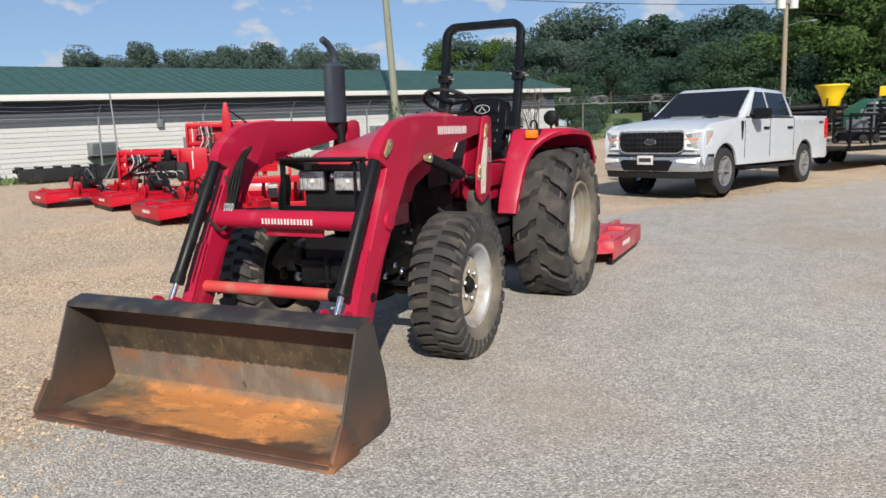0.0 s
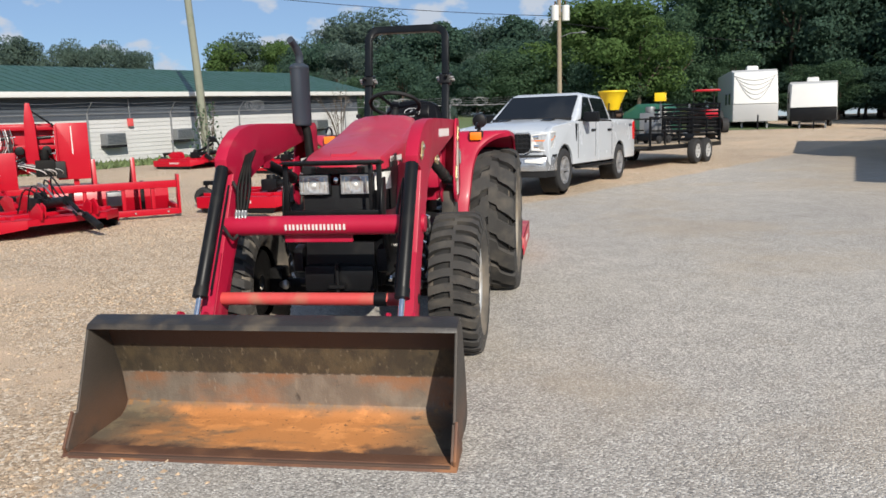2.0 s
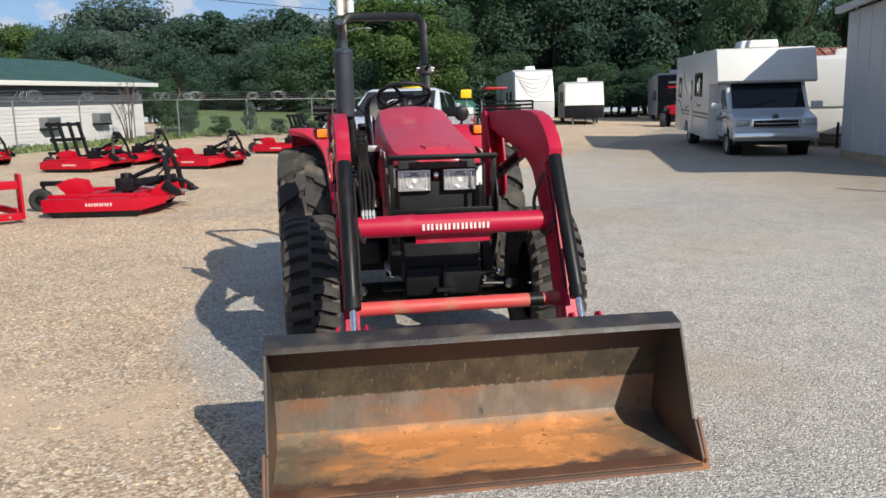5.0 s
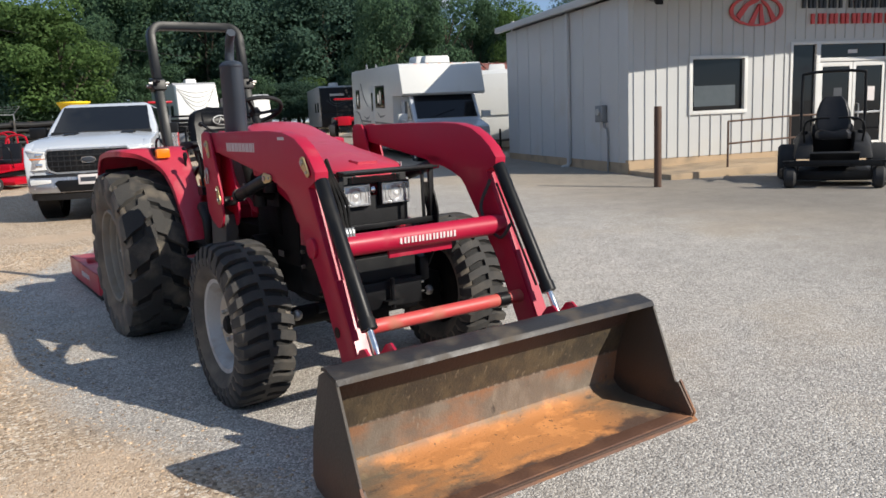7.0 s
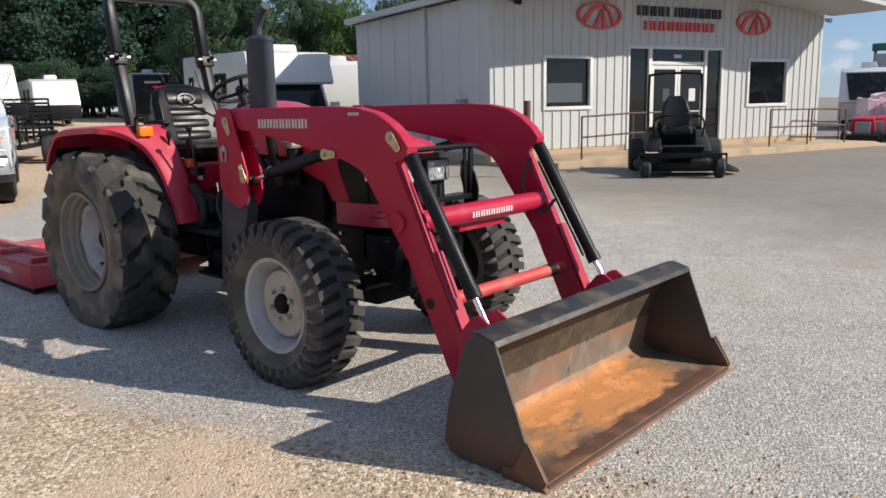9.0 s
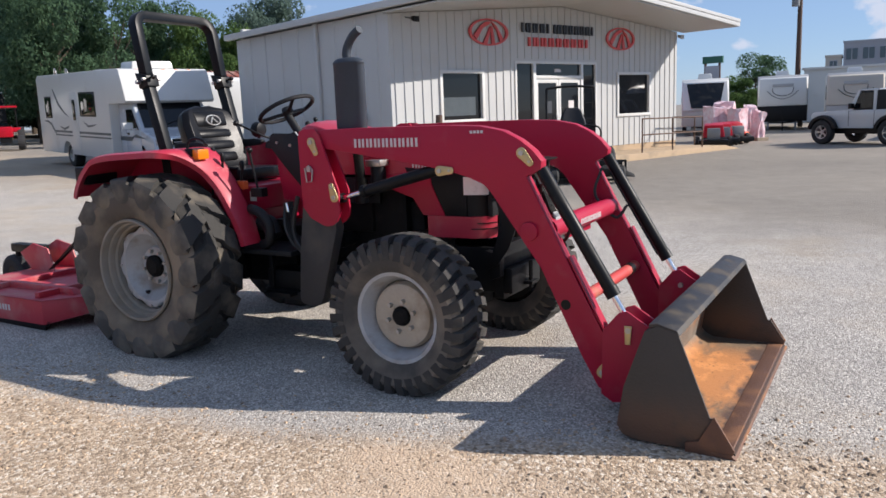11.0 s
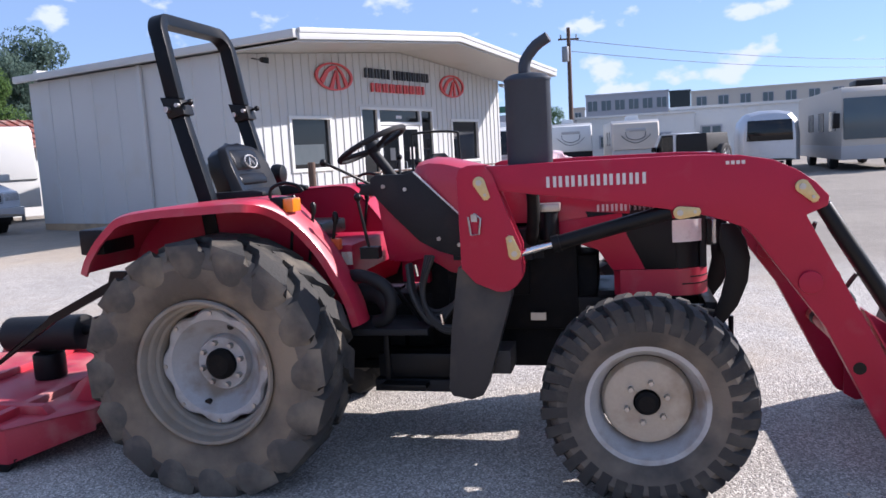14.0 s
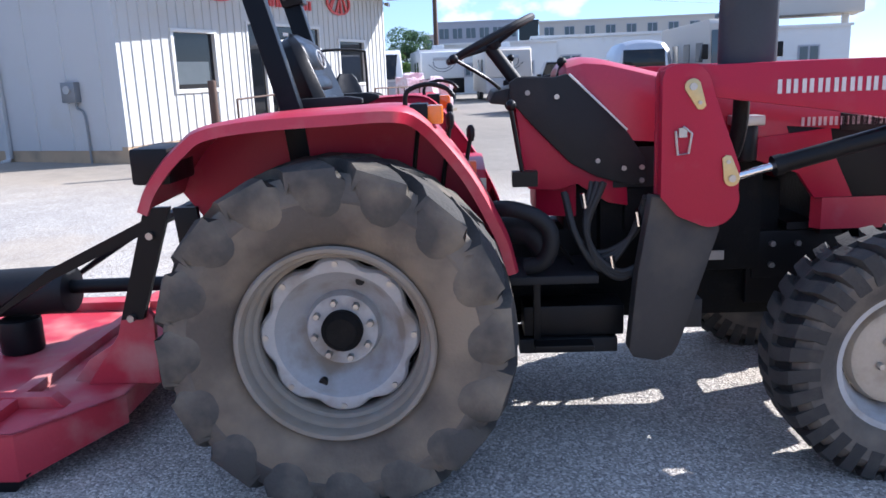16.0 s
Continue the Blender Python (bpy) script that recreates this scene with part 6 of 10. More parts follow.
    part("number_bar", Shape().box(6.12, 6.40, 0.030, 0.038, 2.63, 2.72), WHITE_INK, E, "plain pale bar over the door", smooth=0)
    # sign letters and emblems
    S1 = set_in("sign_letters", "row of charcoal sign blocks on the white wall", "sign", kind="thing")
    def letters(host, x0, wid, n, z, h, mat):
        for cell in letter_cells(n, wid, h, 0.14):
            g = Shape()
            for a, b, c, d in cell:
                g.box(x0 + a, x0 + b, -0.075, -0.026, z + c, z + d)
            part("letter_block", g, mat, host, smooth=0)

    letters(S1, 4.66, 1.18, 4, 3.71, 0.32, SIGN_DARK)
    letters(S1, 6.02, 1.84, 7, 3.71, 0.32, SIGN_DARK)
    S2 = set_in("sign_letters", "row of red sign blocks on the white wall", "sign", kind="thing")
    letters(S2, 4.92, 2.68, 8, 3.34, 0.30, BLUE_SIGN)
    for cx in (3.36, 9.24):
        G = set_in("emblem_sign", "red oval emblem with slanted bars on the wall", "sign", kind="thing")
        n = 40
        o1 = Shape()
        rings = []
        for f, y in ((1.0, -0.026), (1.0, -0.07), (0.88, -0.07), (0.88, -0.026)):
            rings.append([(cx + 0.74 * f * math.cos(2 * math.pi * j / n), y, 3.66 + 0.35 * f * math.sin(2 * math.pi * j / n)) for j in range(n)])
        o1.loft(rings + [rings[0]], caps=False)
        part("oval_ring", o1, BLUE_SIGN, G)
        for pts in ([(-0.56, -0.10), (-0.46, -0.20), (-0.22, 0.10), (0.02, 0.20), (0.10, 0.28), (-0.10, 0.27), (-0.32, 0.16)], [(-0.22, -0.29), (-0.08, -0.31), (0.06, 0.02), (0.05, 0.16)], [(0.10, -0.31), (0.22, -0.30), (0.14, 0.14), (0.08, 0.16)], [(0.42, -0.24), (0.54, -0.16), (0.30, 0.16), (0.10, 0.28), (0.16, 0.18), (0.30, 0.06)]):
            part("slanted_bar", Shape().slab([(cx + x, 3.66 + z) for x, z in pts], -0.066, -0.026), BLUE_SIGN, G)
    # fixtures
    for u, v, z in ((0.55, -0.35, 3.86), (12.62, -0.10, 3.85)):
        Lm = set_in("flood_light", "small flood light on a bracket under the canopy", "light", kind="thing")
        part("lamp_head", Shape().loft([[(u - 0.05, v + 0.08, z - 0.04), (u + 0.05, v + 0.08, z - 0.04), (u + 0.05, v + 0.08, z + 0.04), (u - 0.05, v + 0.08, z + 0.04)], [(u - 0.09, v - 0.08, z - 0.10), (u + 0.09, v - 0.08, z - 0.10), (u + 0.09, v - 0.08, z + 0.04), (u - 0.09, v - 0.08, z + 0.04)]]), BLACK if u < 6 else WHITE_METAL, Lm, bevel=0.012)
        part("lamp_arm", rod((u, v + 0.10, z), (u, 0.0, z + 0.06), 0.02, 8), GALV, Lm)
    M_ = set_in("meter_box", "grey electric meter box on the side wall", "meter", kind="thing")
    part("box", Shape().box(-0.16, -0.002, 1.02, 1.36, 1.22, 1.62), GALV, M_, bevel=0.012)
    part("meter_dial", rod((-0.16, 1.19, 1.47), (-0.20, 1.19, 1.47), 0.08, 18), GREY_GEL, M_)
    part("conduit", Shape().tube(smooth_path([(-0.05, 1.12, 1.22), (-0.05, 1.10, 1.10), (-0.04, 0.95, 0.95), (-0.04, 0.93, 0.0)], 5), 0.022, 8), GALV, M_)
    Dn = set_in("downspout", "white downspout on the side wall", "downspout", kind="thing")
    part("pipe", Shape().box(-0.10, -0.012, 3.05, 3.17, 0.10, 4.06), WHITE_METAL, Dn, bevel=0.012)
    part("pipe_shoe", Shape().tube([(-0.056, 3.11, 0.16), (-0.10, 3.11, 0.06), (-0.26, 3.11, 0.03)], 0.05, 10), WHITE_METAL, Dn)
    # walkway, rails, post
    wk = part("walkway", Shape().slab([(0.02, -0.2), (11.3, -0.2), (12.8, -0.2), (13.9, -0.05), (12.8, 0.13), (2.6, 0.20), (0.02, 0.10)], -1.75, 0.011), CONCRETE, None, "tan concrete walkway and ramp along the office front", bevel=0.02)
    wk.matrix_world = OFFICE_AT
    tagged(wk, category="walkway", kind="structure")

    def rail(pts, label):
        Rl = set_in("hand_rail", label, "railing", kind="thing")
        for (x, y, z) in pts:
            part("rail_post", rod((x, y, z - 0.08), (x, y, z + 1.0), 0.024, 10), RUST_POST, Rl)
        for h in (1.0, 0.52):
            for a, b in zip(pts, pts[1:]):
                part("rail_bar", rod((a[0], a[1], a[2] + h), (b[0], b[1], b[2] + h), 0.022, 10), RUST_POST, Rl)

    rail([(1.55, -1.55, 0.15), (3.15, -1.55, 0.20), (4.75, -1.55, 0.20)], "brown pipe hand rail beside the ramp")
    rail([(8.25, -1.55, 0.17), (9.90, -1.55, 0.15), (11.65, -1.55, 0.13), (11.70, -0.40, 0.13), (13.1, -0.40, 0.08)], "brown pipe hand rail at the walkway end")
    B_ = thing("bollard", pose(10.66, 7.53, gz(10.66, 7.53)), "brown rusted pipe bollard standing in the lot", "bollard")
    part("pipe", Shape().tube([(0, 0, -0.05), (0, 0, 1.52), (0, 0, 1.56)], 0.072, 16), RUST_POST, B_, bevel=0.012)


build_office()


def build_mower():
    """A zero-turn mower seen from its front: wide deck, sloping pods, rounded seat, bent levers and a roll hoop."""
    Mw = thing("ride_on_mower", pose(12.55, 4.72, gz(12.5, 4.7), 0, 0, -171) @ Matrix.Diagonal((1.1, 1.1, 1.1, 1)), "black zero-turn ride-on mower parked by the ramp", "mower")
    part("deck", Shape().plate([(0.35, -0.78), (0.80, -0.82), (1.18, -0.62), (1.26, -0.2), (1.26, 0.2), (1.18, 0.62), (0.80, 0.82), (0.35, 0.78)], 0.10, 0.27), BLACK, Mw, "black cutting deck", bevel=0.035)
    part("deck_cover", Shape().loft([[(0.45, -0.62, 0.27), (1.05, -0.52, 0.27), (1.05, 0.52, 0.27), (0.45, 0.62, 0.27)], [(0.52, -0.55, 0.34), (0.98, -0.46, 0.33), (0.98, 0.46, 0.33), (0.52, 0.55, 0.34)]]), BLACK_MATT, Mw, bevel=0.015)
    part("discharge_chute", Shape().loft([[(0.45, 0.76, 0.08), (0.95, 0.76, 0.08), (0.95, 0.76, 0.26), (0.45, 0.76, 0.26)], [(0.50, 1.08, 0.05), (0.90, 1.08, 0.05), (0.88, 1.05, 0.12), (0.52, 1.05, 0.12)]]), BLACK_MATT, Mw, "black rubber discharge chute", bevel=0.01)
    part("frame", Shape().box(-0.35, 1.55, -0.30, -0.22, 0.34, 0.42).box(-0.35, 1.55, 0.22, 0.30, 0.34, 0.42).box(1.47, 1.55, -0.66, 0.66, 0.36, 0.45), BLACK, Mw, bevel=0.008)
    part("foot_plate", Shape().slab([(0.70, 0.44), (1.30, 0.42), (1.50, 0.56), (1.47, 0.59), (1.28, 0.46), (0.70, 0.48)], -0.36, 0.36), BLACK_MATT, Mw, "black tread foot plate", bevel=0.008)
    for k in range(5):
        part("foot_grip", Shape().box(0.84 + 0.09 * k, 0.87 + 0.09 * k, -0.32, 0.32, 0.474 - 0.003 * k, 0.486 - 0.003 * k), GALV, Mw)
    part("engine", Shape().box(-0.80, -0.20, -0.34, 0.34, 0.45, 0.98), BLACK, Mw, bevel=0.07)
    for s in (-1, 1):
        part("fuel_pod", Shape().loft([[(-0.35, 0.30 * s, 0.42), (0.72, 0.30 * s, 0.42), (0.72, 0.60 * s, 0.42), (-0.35, 0.66 * s, 0.42)], [(-0.34, 0.31 * s, 0.74), (0.62, 0.31 * s, 0.66), (0.60, 0.56 * s, 0.62), (-0.33, 0.62 * s, 0.72)], [(-0.28, 0.34 * s, 0.86), (0.30, 0.34 * s, 0.80), (0.28, 0.50 * s, 0.77), (-0.26, 0.55 * s, 0.83)]]), BLACK_MATT, Mw, "sloping black fuel pod", bevel=0.035)
        part("pod_cap", rod((-0.02, 0.45 * s, 0.80), (-0.02, 0.45 * s, 0.87), 0.06, 14), BLACK, Mw, bevel=0.008)
        w = part("rear_wheel", Shape().lathe([(0.14, -0.13), (0.27, -0.155), (0.315, -0.11), (0.32, 0.0), (0.315, 0.11), (0.27, 0.155), (0.14, 0.13)], 28), TYRE_BLACK, Mw)
        w.matrix_basis = Matrix.Translation((-0.15, 0.72 * s, 0.32))
        part("rim", Shape().lathe([(0.0, 0.08 * s), (0.10, 0.09 * s), (0.15, 0.13 * s)], 20), GREY_GEL, w)
        c = part("caster_wheel", Shape().lathe([(0.05, -0.08), (0.14, -0.09), (0.172, -0.05), (0.175, 0.05), (0.14, 0.09), (0.05, 0.08)], 20), TYRE_BLACK, Mw)
        c.matrix_basis = Matrix.Translation((1.42, 0.64 * s, 0.175))
        part("caster_hub", Shape().lathe([(0.0, 0.07 * s), (0.05, 0.085 * s), (0.07, 0.07 * s)], 14), GREY_GEL, c)
        part("caster_fork", Shape().box(1.38, 1.46, 0.64 * s - 0.12, 0.64 * s - 0.10, 0.17, 0.42).box(1.38, 1.46, 0.64 * s + 0.10, 0.64 * s + 0.12, 0.17, 0.42).box(1.38, 1.46, 0.64 * s - 0.12, 0.64 * s + 0.12, 0.40, 0.44), BLACK, Mw)
        part("lap_bar", Shape().tube(smooth_path([(0.46, 0.44 * s, 0.66), (0.58, 0.46 * s, 0.92), (0.60, 0.40 * s, 1.06), (0.60, 0.20 * s, 1.10), (0.60, 0.07 * s, 1.10)], 5), 0.019, 8), BLACK, Mw, "bent black steering lever")
    St = part("seat", Shape().loft([[(x, y * w, z) for y, z in ((-1.0, 0.74), (-1.0, 0.84), (-0.8, 0.90), (0.0, 0.86), (0.8, 0.90), (1.0, 0.84), (1.0, 0.74))] for x, w in ((0.02, 0.26), (0.25, 0.28), (0.48, 0.27), (0.56, 0.22))]), VINYL, Mw, "rounded black vinyl seat", bevel=0.02)
    back = []
    for f, w, d in ((0.0, 0.27, 0.06), (0.2, 0.29, 0.08), (0.55, 0.27, 0.08), (0.85, 0.21, 0.06), (1.0, 0.13, 0.03)):
        x0, z0 = 0.06 - 0.16 * f, 0.86 + 0.60 * f
        back.append([(x0 + d * c, w * t, z0) for c, t in ((0.7, -0.5), (0.6, 0.0), (0.7, 0.5), (1.0, 0.85), (0.2, 1.0), (-0.8, 0.8), (-1.0, 0.0), (-0.8, -0.8), (0.2, -1.0), (1.0, -0.85))])
    part("backrest", Shape().loft(back), VINYL, St, "rounded black backrest", bevel=0.01)
    for s in (-1, 1):
        part("arm_rest", Shape().box(0.02, 0.40, 0.33 * s - 0.04, 0.33 * s + 0.04, 1.04, 1.09), BLACK_MATT, St, bevel=0.02)
    part("roll_bar", Shape().tube(smooth_path([(-0.25, -0.50, 0.60), (-0.28, -0.50, 1.70), (-0.28, -0.40, 1.88), (-0.28, 0.40, 1.88), (-0.28, 0.50, 1.70), (-0.25, 0.50, 0.60)], 5), 0.026, 10), BLACK, Mw, "black hoop roll bar")


build_mower()


# ---- vehicles ----
def road_wheel(parent, at, sgn, r=0.40, w=0.26, rim=0.25, spokes=6, name="wheel", rimmat=None, label=""):
    rimmat = rimmat or ALLOY
    h = w / 2
    t = part(name, Shape().lathe([(rim, -h * 0.85), (rim + 0.04, -h), (r - 0.05, -h), (r - 0.012, -h * 0.82), (r, -h * 0.5), (r, h * 0.5), (r - 0.012, h * 0.82), (r - 0.05, h), (rim + 0.04, h), (rim, h * 0.85)], 36), TYRE_BLACK, parent, label)
    t.matrix_basis = Matrix.Translation(at)
    part("rim", Shape().lathe([(rim + 0.012, h * 0.9 * sgn), (rim - 0.01, h * 0.85 * sgn), (rim - 0.02, h * 0.1 * sgn), (rim - 0.04, -h * 0.6 * sgn)], 36), rimmat, t, "alloy rim")
    s = Shape().lathe([(0.0, h * 0.62 * sgn), (0.05, h * 0.62 * sgn), (0.07, h * 0.5 * sgn), (0.0, h * 0.1 * sgn)], 18)
    for k in range(spokes):
        a = 2 * math.pi * k / spokes
        sp = Shape().loft([[(0.05, h * 0.30 * sgn, -0.028), (0.05, h * 0.58 * sgn, -0.022), (0.05, h * 0.58 * sgn, 0.022), (0.05, h * 0.30 * sgn, 0.028)], [(rim - 0.005, h * 0.42 * sgn, -0.040), (rim - 0.005, h * 0.80 * sgn, -0.030), (rim - 0.005, h * 0.80 * sgn, 0.030), (rim - 0.005, h * 0.42 * sgn, 0.040)]])
        s.join(sp.moved(Euler((0, a, 0)).to_matrix().to_4x4()))
    part("spokes", s, rimmat, t)
    part("brake_disc", Shape().lathe([(0.0, 0.0), (rim - 0.05, 0.0), (rim - 0.05, -0.02 * sgn)], 24), GREASE, t)
    return t


def side_with_arches(pts_top, z0, arches, r, x0, x1):
    """A side outline whose lower edge has wheel arches; arches: x of the wheels, from the rear."""
    low = [(x0, z0)]
    for ax, az in arches:
        dx = math.sqrt(max(r * r - (z0 - az) ** 2, 0.01))
        a0 = math.degrees(math.atan2(z0 - az, -dx))
        a1 = math.degrees(math.atan2(z0 - az, dx))
        if a0 < 0:
            a0 += 360
        low += [(ax + r * math.cos(radians(a0 + (a1 - a0) * k / 12)), az + r * math.sin(radians(a0 + (a1 - a0) * k / 12))) for k in range(13)]
    low.append((x1, z0))
    return low + pts_top


def build_pickup():
    P = thing("pickup_truck", pose(6.27, 18.00, 0.100, 0, -0.6, -132.3), "white crew-cab pickup truck parked with a trailer hitched", "truck")
    wb, hw = 3.68, 0.985
    body = side_with_arches([(4.52, 0.62), (4.56, 0.95), (4.50, 1.16), (4.30, 1.25), (3.30, 1.34), (2.70, 1.36), (0.62, 1.36), (0.60, 1.40), (-1.18, 1.40), (-1.24, 1.30), (-1.24, 0.62)], 0.50, [(0.0, 0.42), (wb, 0.42)], 0.49, -1.22, 4.46)
    S = Shape()
    for y0, y1 in ((-hw, -hw + 0.13), (hw - 0.13, hw)):
        S.slab(body, y0, y1)
    part("body", S, WHITE_CAR, P, "white painted body side", bevel=0.035, seg=3)
    part("body_floor", Shape().box(-1.20, 4.30, -hw + 0.12, hw - 0.12, 0.52, 0.70), BLACK, P)
    part("bed_floor", Shape().box(-1.18, 0.55, -hw + 0.12, hw - 0.12, 0.80, 0.84), BLACK_MATT, P)
    part("tailgate", Shape().box(-1.245, -1.17, -hw + 0.10, hw - 0.10, 0.72, 1.39), WHITE_CAR, P, "white tailgate", bevel=0.02)
    part("bed_front", Shape().box(0.54, 0.60, -hw + 0.12, hw - 0.12, 0.80, 1.39), WHITE_CAR, P)
    for s in (-1, 1):
        part("bed_rail_cap", Shape().box(-1.20, 0.56, min((hw - 0.13) * s, (hw - 0.01) * s), max((hw - 0.13) * s, (hw - 0.01) * s), 1.392, 1.415), BLACK_MATT, P, bevel=0.01)
    # bonnet
    part("hood", Shape().loft([[(4.49, y, z) for y, z in ((-0.95, 1.10), (-0.90, 1.165), (-0.45, 1.19), (0, 1.195), (0.45, 1.19), (0.90, 1.165), (0.95, 1.10))], [(4.25, y, z) for y, z in ((-0.965, 1.16), (-0.91, 1.255), (-0.45, 1.29), (0, 1.285), (0.45, 1.29), (0.91, 1.255), (0.965, 1.16))], [(3.30, y, z) for y, z in ((-0.97, 1.20), (-0.92, 1.345), (-0.45, 1.385), (0, 1.37), (0.45, 1.385), (0.92, 1.345), (0.97, 1.20))], [(2.98, y, z) for y, z in ((-0.97, 1.22), (-0.92, 1.37), (-0.45, 1.42), (0, 1.42), (0.45, 1.42), (0.92, 1.37), (0.97, 1.22))]], caps=True, closed=False), WHITE_CAR, P, "white sculpted hood")
    for s in (-1, 1):
        part("hood_vent", Shape().loft([[(3.22, 0.48 * s - 0.13, 1.380), (3.22, 0.48 * s + 0.13, 1.380), (3.22, 0.48 * s + 0.12, 1.414), (3.22, 0.48 * s - 0.12, 1.414)], [(3.46, 0.48 * s - 0.10, 1.355), (3.46, 0.48 * s + 0.10, 1.355), (3.46, 0.48 * s + 0.09, 1.378), (3.46, 0.48 * s - 0.09, 1.378)]]), BLACK, P, "black hood vent")
    part("engine_bay", Shape().box(2.75, 4.38, -0.90, 0.90, 0.70, 1.12), BLACK, P)
    # cab
    cab = [[(x, y, z) for x, y, z in ((0.62, -0.955, 1.34), (3.06, -0.955, 1.34), (3.06, 0.955, 1.34), (0.62, 0.955, 1.34))], [(0.66, -0.93, 1.50), (2.80, -0.93, 1.50), (2.80, 0.93, 1.50), (0.66, 0.93, 1.50)], [(0.78, -0.80, 1.86), (2.22, -0.80, 1.89), (2.22, 0.80, 1.89), (0.78, 0.80, 1.86)], [(0.88, -0.70, 1.925), (2.10, -0.70, 1.955), (2.10, 0.70, 1.955), (0.88, 0.70, 1.925)]]
    part("cab", Shape().loft(cab), WHITE_CAR, P, "white crew cab", bevel=0.05, seg=3)

    def pane(name, pts, label):
        n = (Vector(pts[1]) - Vector(pts[0])).cross(Vector(pts[2]) - Vector(pts[0])).normalized() * 0.008
        return part(name, Shape().loft([[tuple(Vector(p) + n) for p in pts], [tuple(Vector(p) - n * 3) for p in pts]]), DARK_GLASS, P, label, smooth=0)

    pane("windshield", [(2.950, -0.84, 1.42), (2.950, 0.84, 1.42), (2.258, 0.74, 1.885), (2.258, -0.74, 1.885)], "dark windshield")
    pane("rear_window", [(0.625, 0.80, 1.44), (0.625, -0.80, 1.44), (0.755, -0.70, 1.85), (0.755, 0.70, 1.85)], "dark rear window")
    for s in (-1, 1):
        o = 0.006 * s
        w1 = [(2.70, 0.962 * s, 1.405), (1.86, 0.962 * s, 1.405), (1.86, 0.812 * s, 1.85), (2.20, 0.812 * s, 1.85)]
        w2 = [(1.77, 0.962 * s, 1.405), (0.84, 0.962 * s, 1.405), (0.90, 0.812 * s, 1.84), (1.77, 0.812 * s, 1.85)]
        if s < 0:
            w1, w2 = w1[::-1], w2[::-1]
        pane("side_window", w1, "dark front side window")
        pane("side_window", w2, "dark rear side window")
        D1 = part("door", Shape().box(1.83, 2.92, hw * s - 0.002, hw * s + 0.002, 0.56, 1.345), WHITE_CAR, P, "white front door")
        part("handle", Shape().box(1.90, 2.12, hw * s - 0.02, hw * s + 0.03, 1.14, 1.19), BLACK, D1, "black door handle", bevel=0.012)
        D2 = part("door", Shape().box(0.66, 1.80, hw * s - 0.002, hw * s + 0.002, 0.56, 1.345), WHITE_CAR, P, "white rear door")
        part("handle", Shape().box(0.76, 0.98, hw * s - 0.02, hw * s + 0.03, 1.14, 1.19), BLACK, D2, "black door handle", bevel=0.012)
        part("door_gap", Shape().box(1.808, 1.822, hw * s - 0.002, hw * s + 0.004, 0.62, 1.345).box(0.640, 0.652, hw * s - 0.002, hw * s + 0.004, 0.60, 1.345).box(2.926, 2.940, hw * s - 0.002, hw * s + 0.004, 0.62, 1.30), BLACK, P, smooth=0)
        part("window_trim", Shape().box(0.66, 2.88, hw * s - 0.02, hw * s + 0.002, 1.352, 1.385), BLACK, P, bevel=0.006)
        part("fender_vent", Shape().slab([(2.99, 1.30), (3.11, 1.30), (3.07, 0.98), (3.03, 0.95)], hw * s - 0.004, hw * s + 0.006), BLACK, P)
        part("mirror", Shape().box(2.50, 2.72, min(1.02 * s, 1.30 * s), max(1.02 * s, 1.30 * s), 1.33, 1.53).box(2.56, 2.66, min(0.93 * s, 1.04 * s), max(0.93 * s, 1.04 * s), 1.36, 1.42), BLACK, P, "black door mirror", bevel=0.03)
        part("step_bar", Shape().box(0.62, 2.95, min(0.90 * s, 1.03 * s), max(0.90 * s, 1.03 * s), 0.40, 0.46), BLACK, P, bevel=0.015)
        part("arch_liner", Shape().lathe([(0.475, -0.16), (0.475, 0.16)], 28).moved(Matrix.Translation((wb, (hw - 0.2) * s, 0.42))), BLACK, P)
        part("arch_liner", Shape().lathe([(0.475, -0.16), (0.475, 0.16)], 28).moved(Matrix.Translation((0.0, (hw - 0.2) * s, 0.42))), BLACK, P)
        route = [(4.590, 0.655), (4.580, 0.82), (4.530, 0.93), (4.42, 0.995), (4.24, 1.000)]

        def wrap(zs, proud, thick=0.06):
            """A panel that follows the corner of the nose."""
            rings = []
            for (x, y), (za, zb) in zip(route, zs):
                rings.append([(x + proud, (y + proud * 0.6) * s, za), (x + proud, (y + proud * 0.6) * s, zb), (x - thick, (y - thick * 0.6) * s, zb), (x - thick, (y - thick * 0.6) * s, za)])
            return Shape().loft(rings)

        H = part("headlight", wrap([(0.82, 1.10), (0.80, 1.12), (0.80, 1.14), (0.86, 1.16), (1.05, 1.16)], 0.0), LENS, P, "clear wrap-round headlight", bevel=0.008)
        part("amber_bar", wrap([(0.985, 1.005), (0.985, 1.005), (0.985, 1.005), (0.995, 1.015), (1.075, 1.09)], 0.004, 0.02), AMBER, H)
        part("light_bar", wrap([(1.085, 1.105), (1.10, 1.125), (1.12, 1.145), (1.14, 1.165), (1.14, 1.165)], 0.005, 0.03).join(wrap([(0.82, 1.10), (0.81, 0.83), (0.80, 0.82), (0.86, 0.88), (1.05, 1.07)], 0.004, 0.03)), FROSTED, H, "white running light")
        part("lamp_cell", Shape().box(4.575, 4.592, min(0.70 * s, 0.80 * s), max(0.70 * s, 0.80 * s), 1.03, 1.08).box(4.575, 4.592, min(0.70 * s, 0.80 * s), max(0.70 * s, 0.80 * s), 0.86, 0.92), CHROME, H, bevel=0.006)
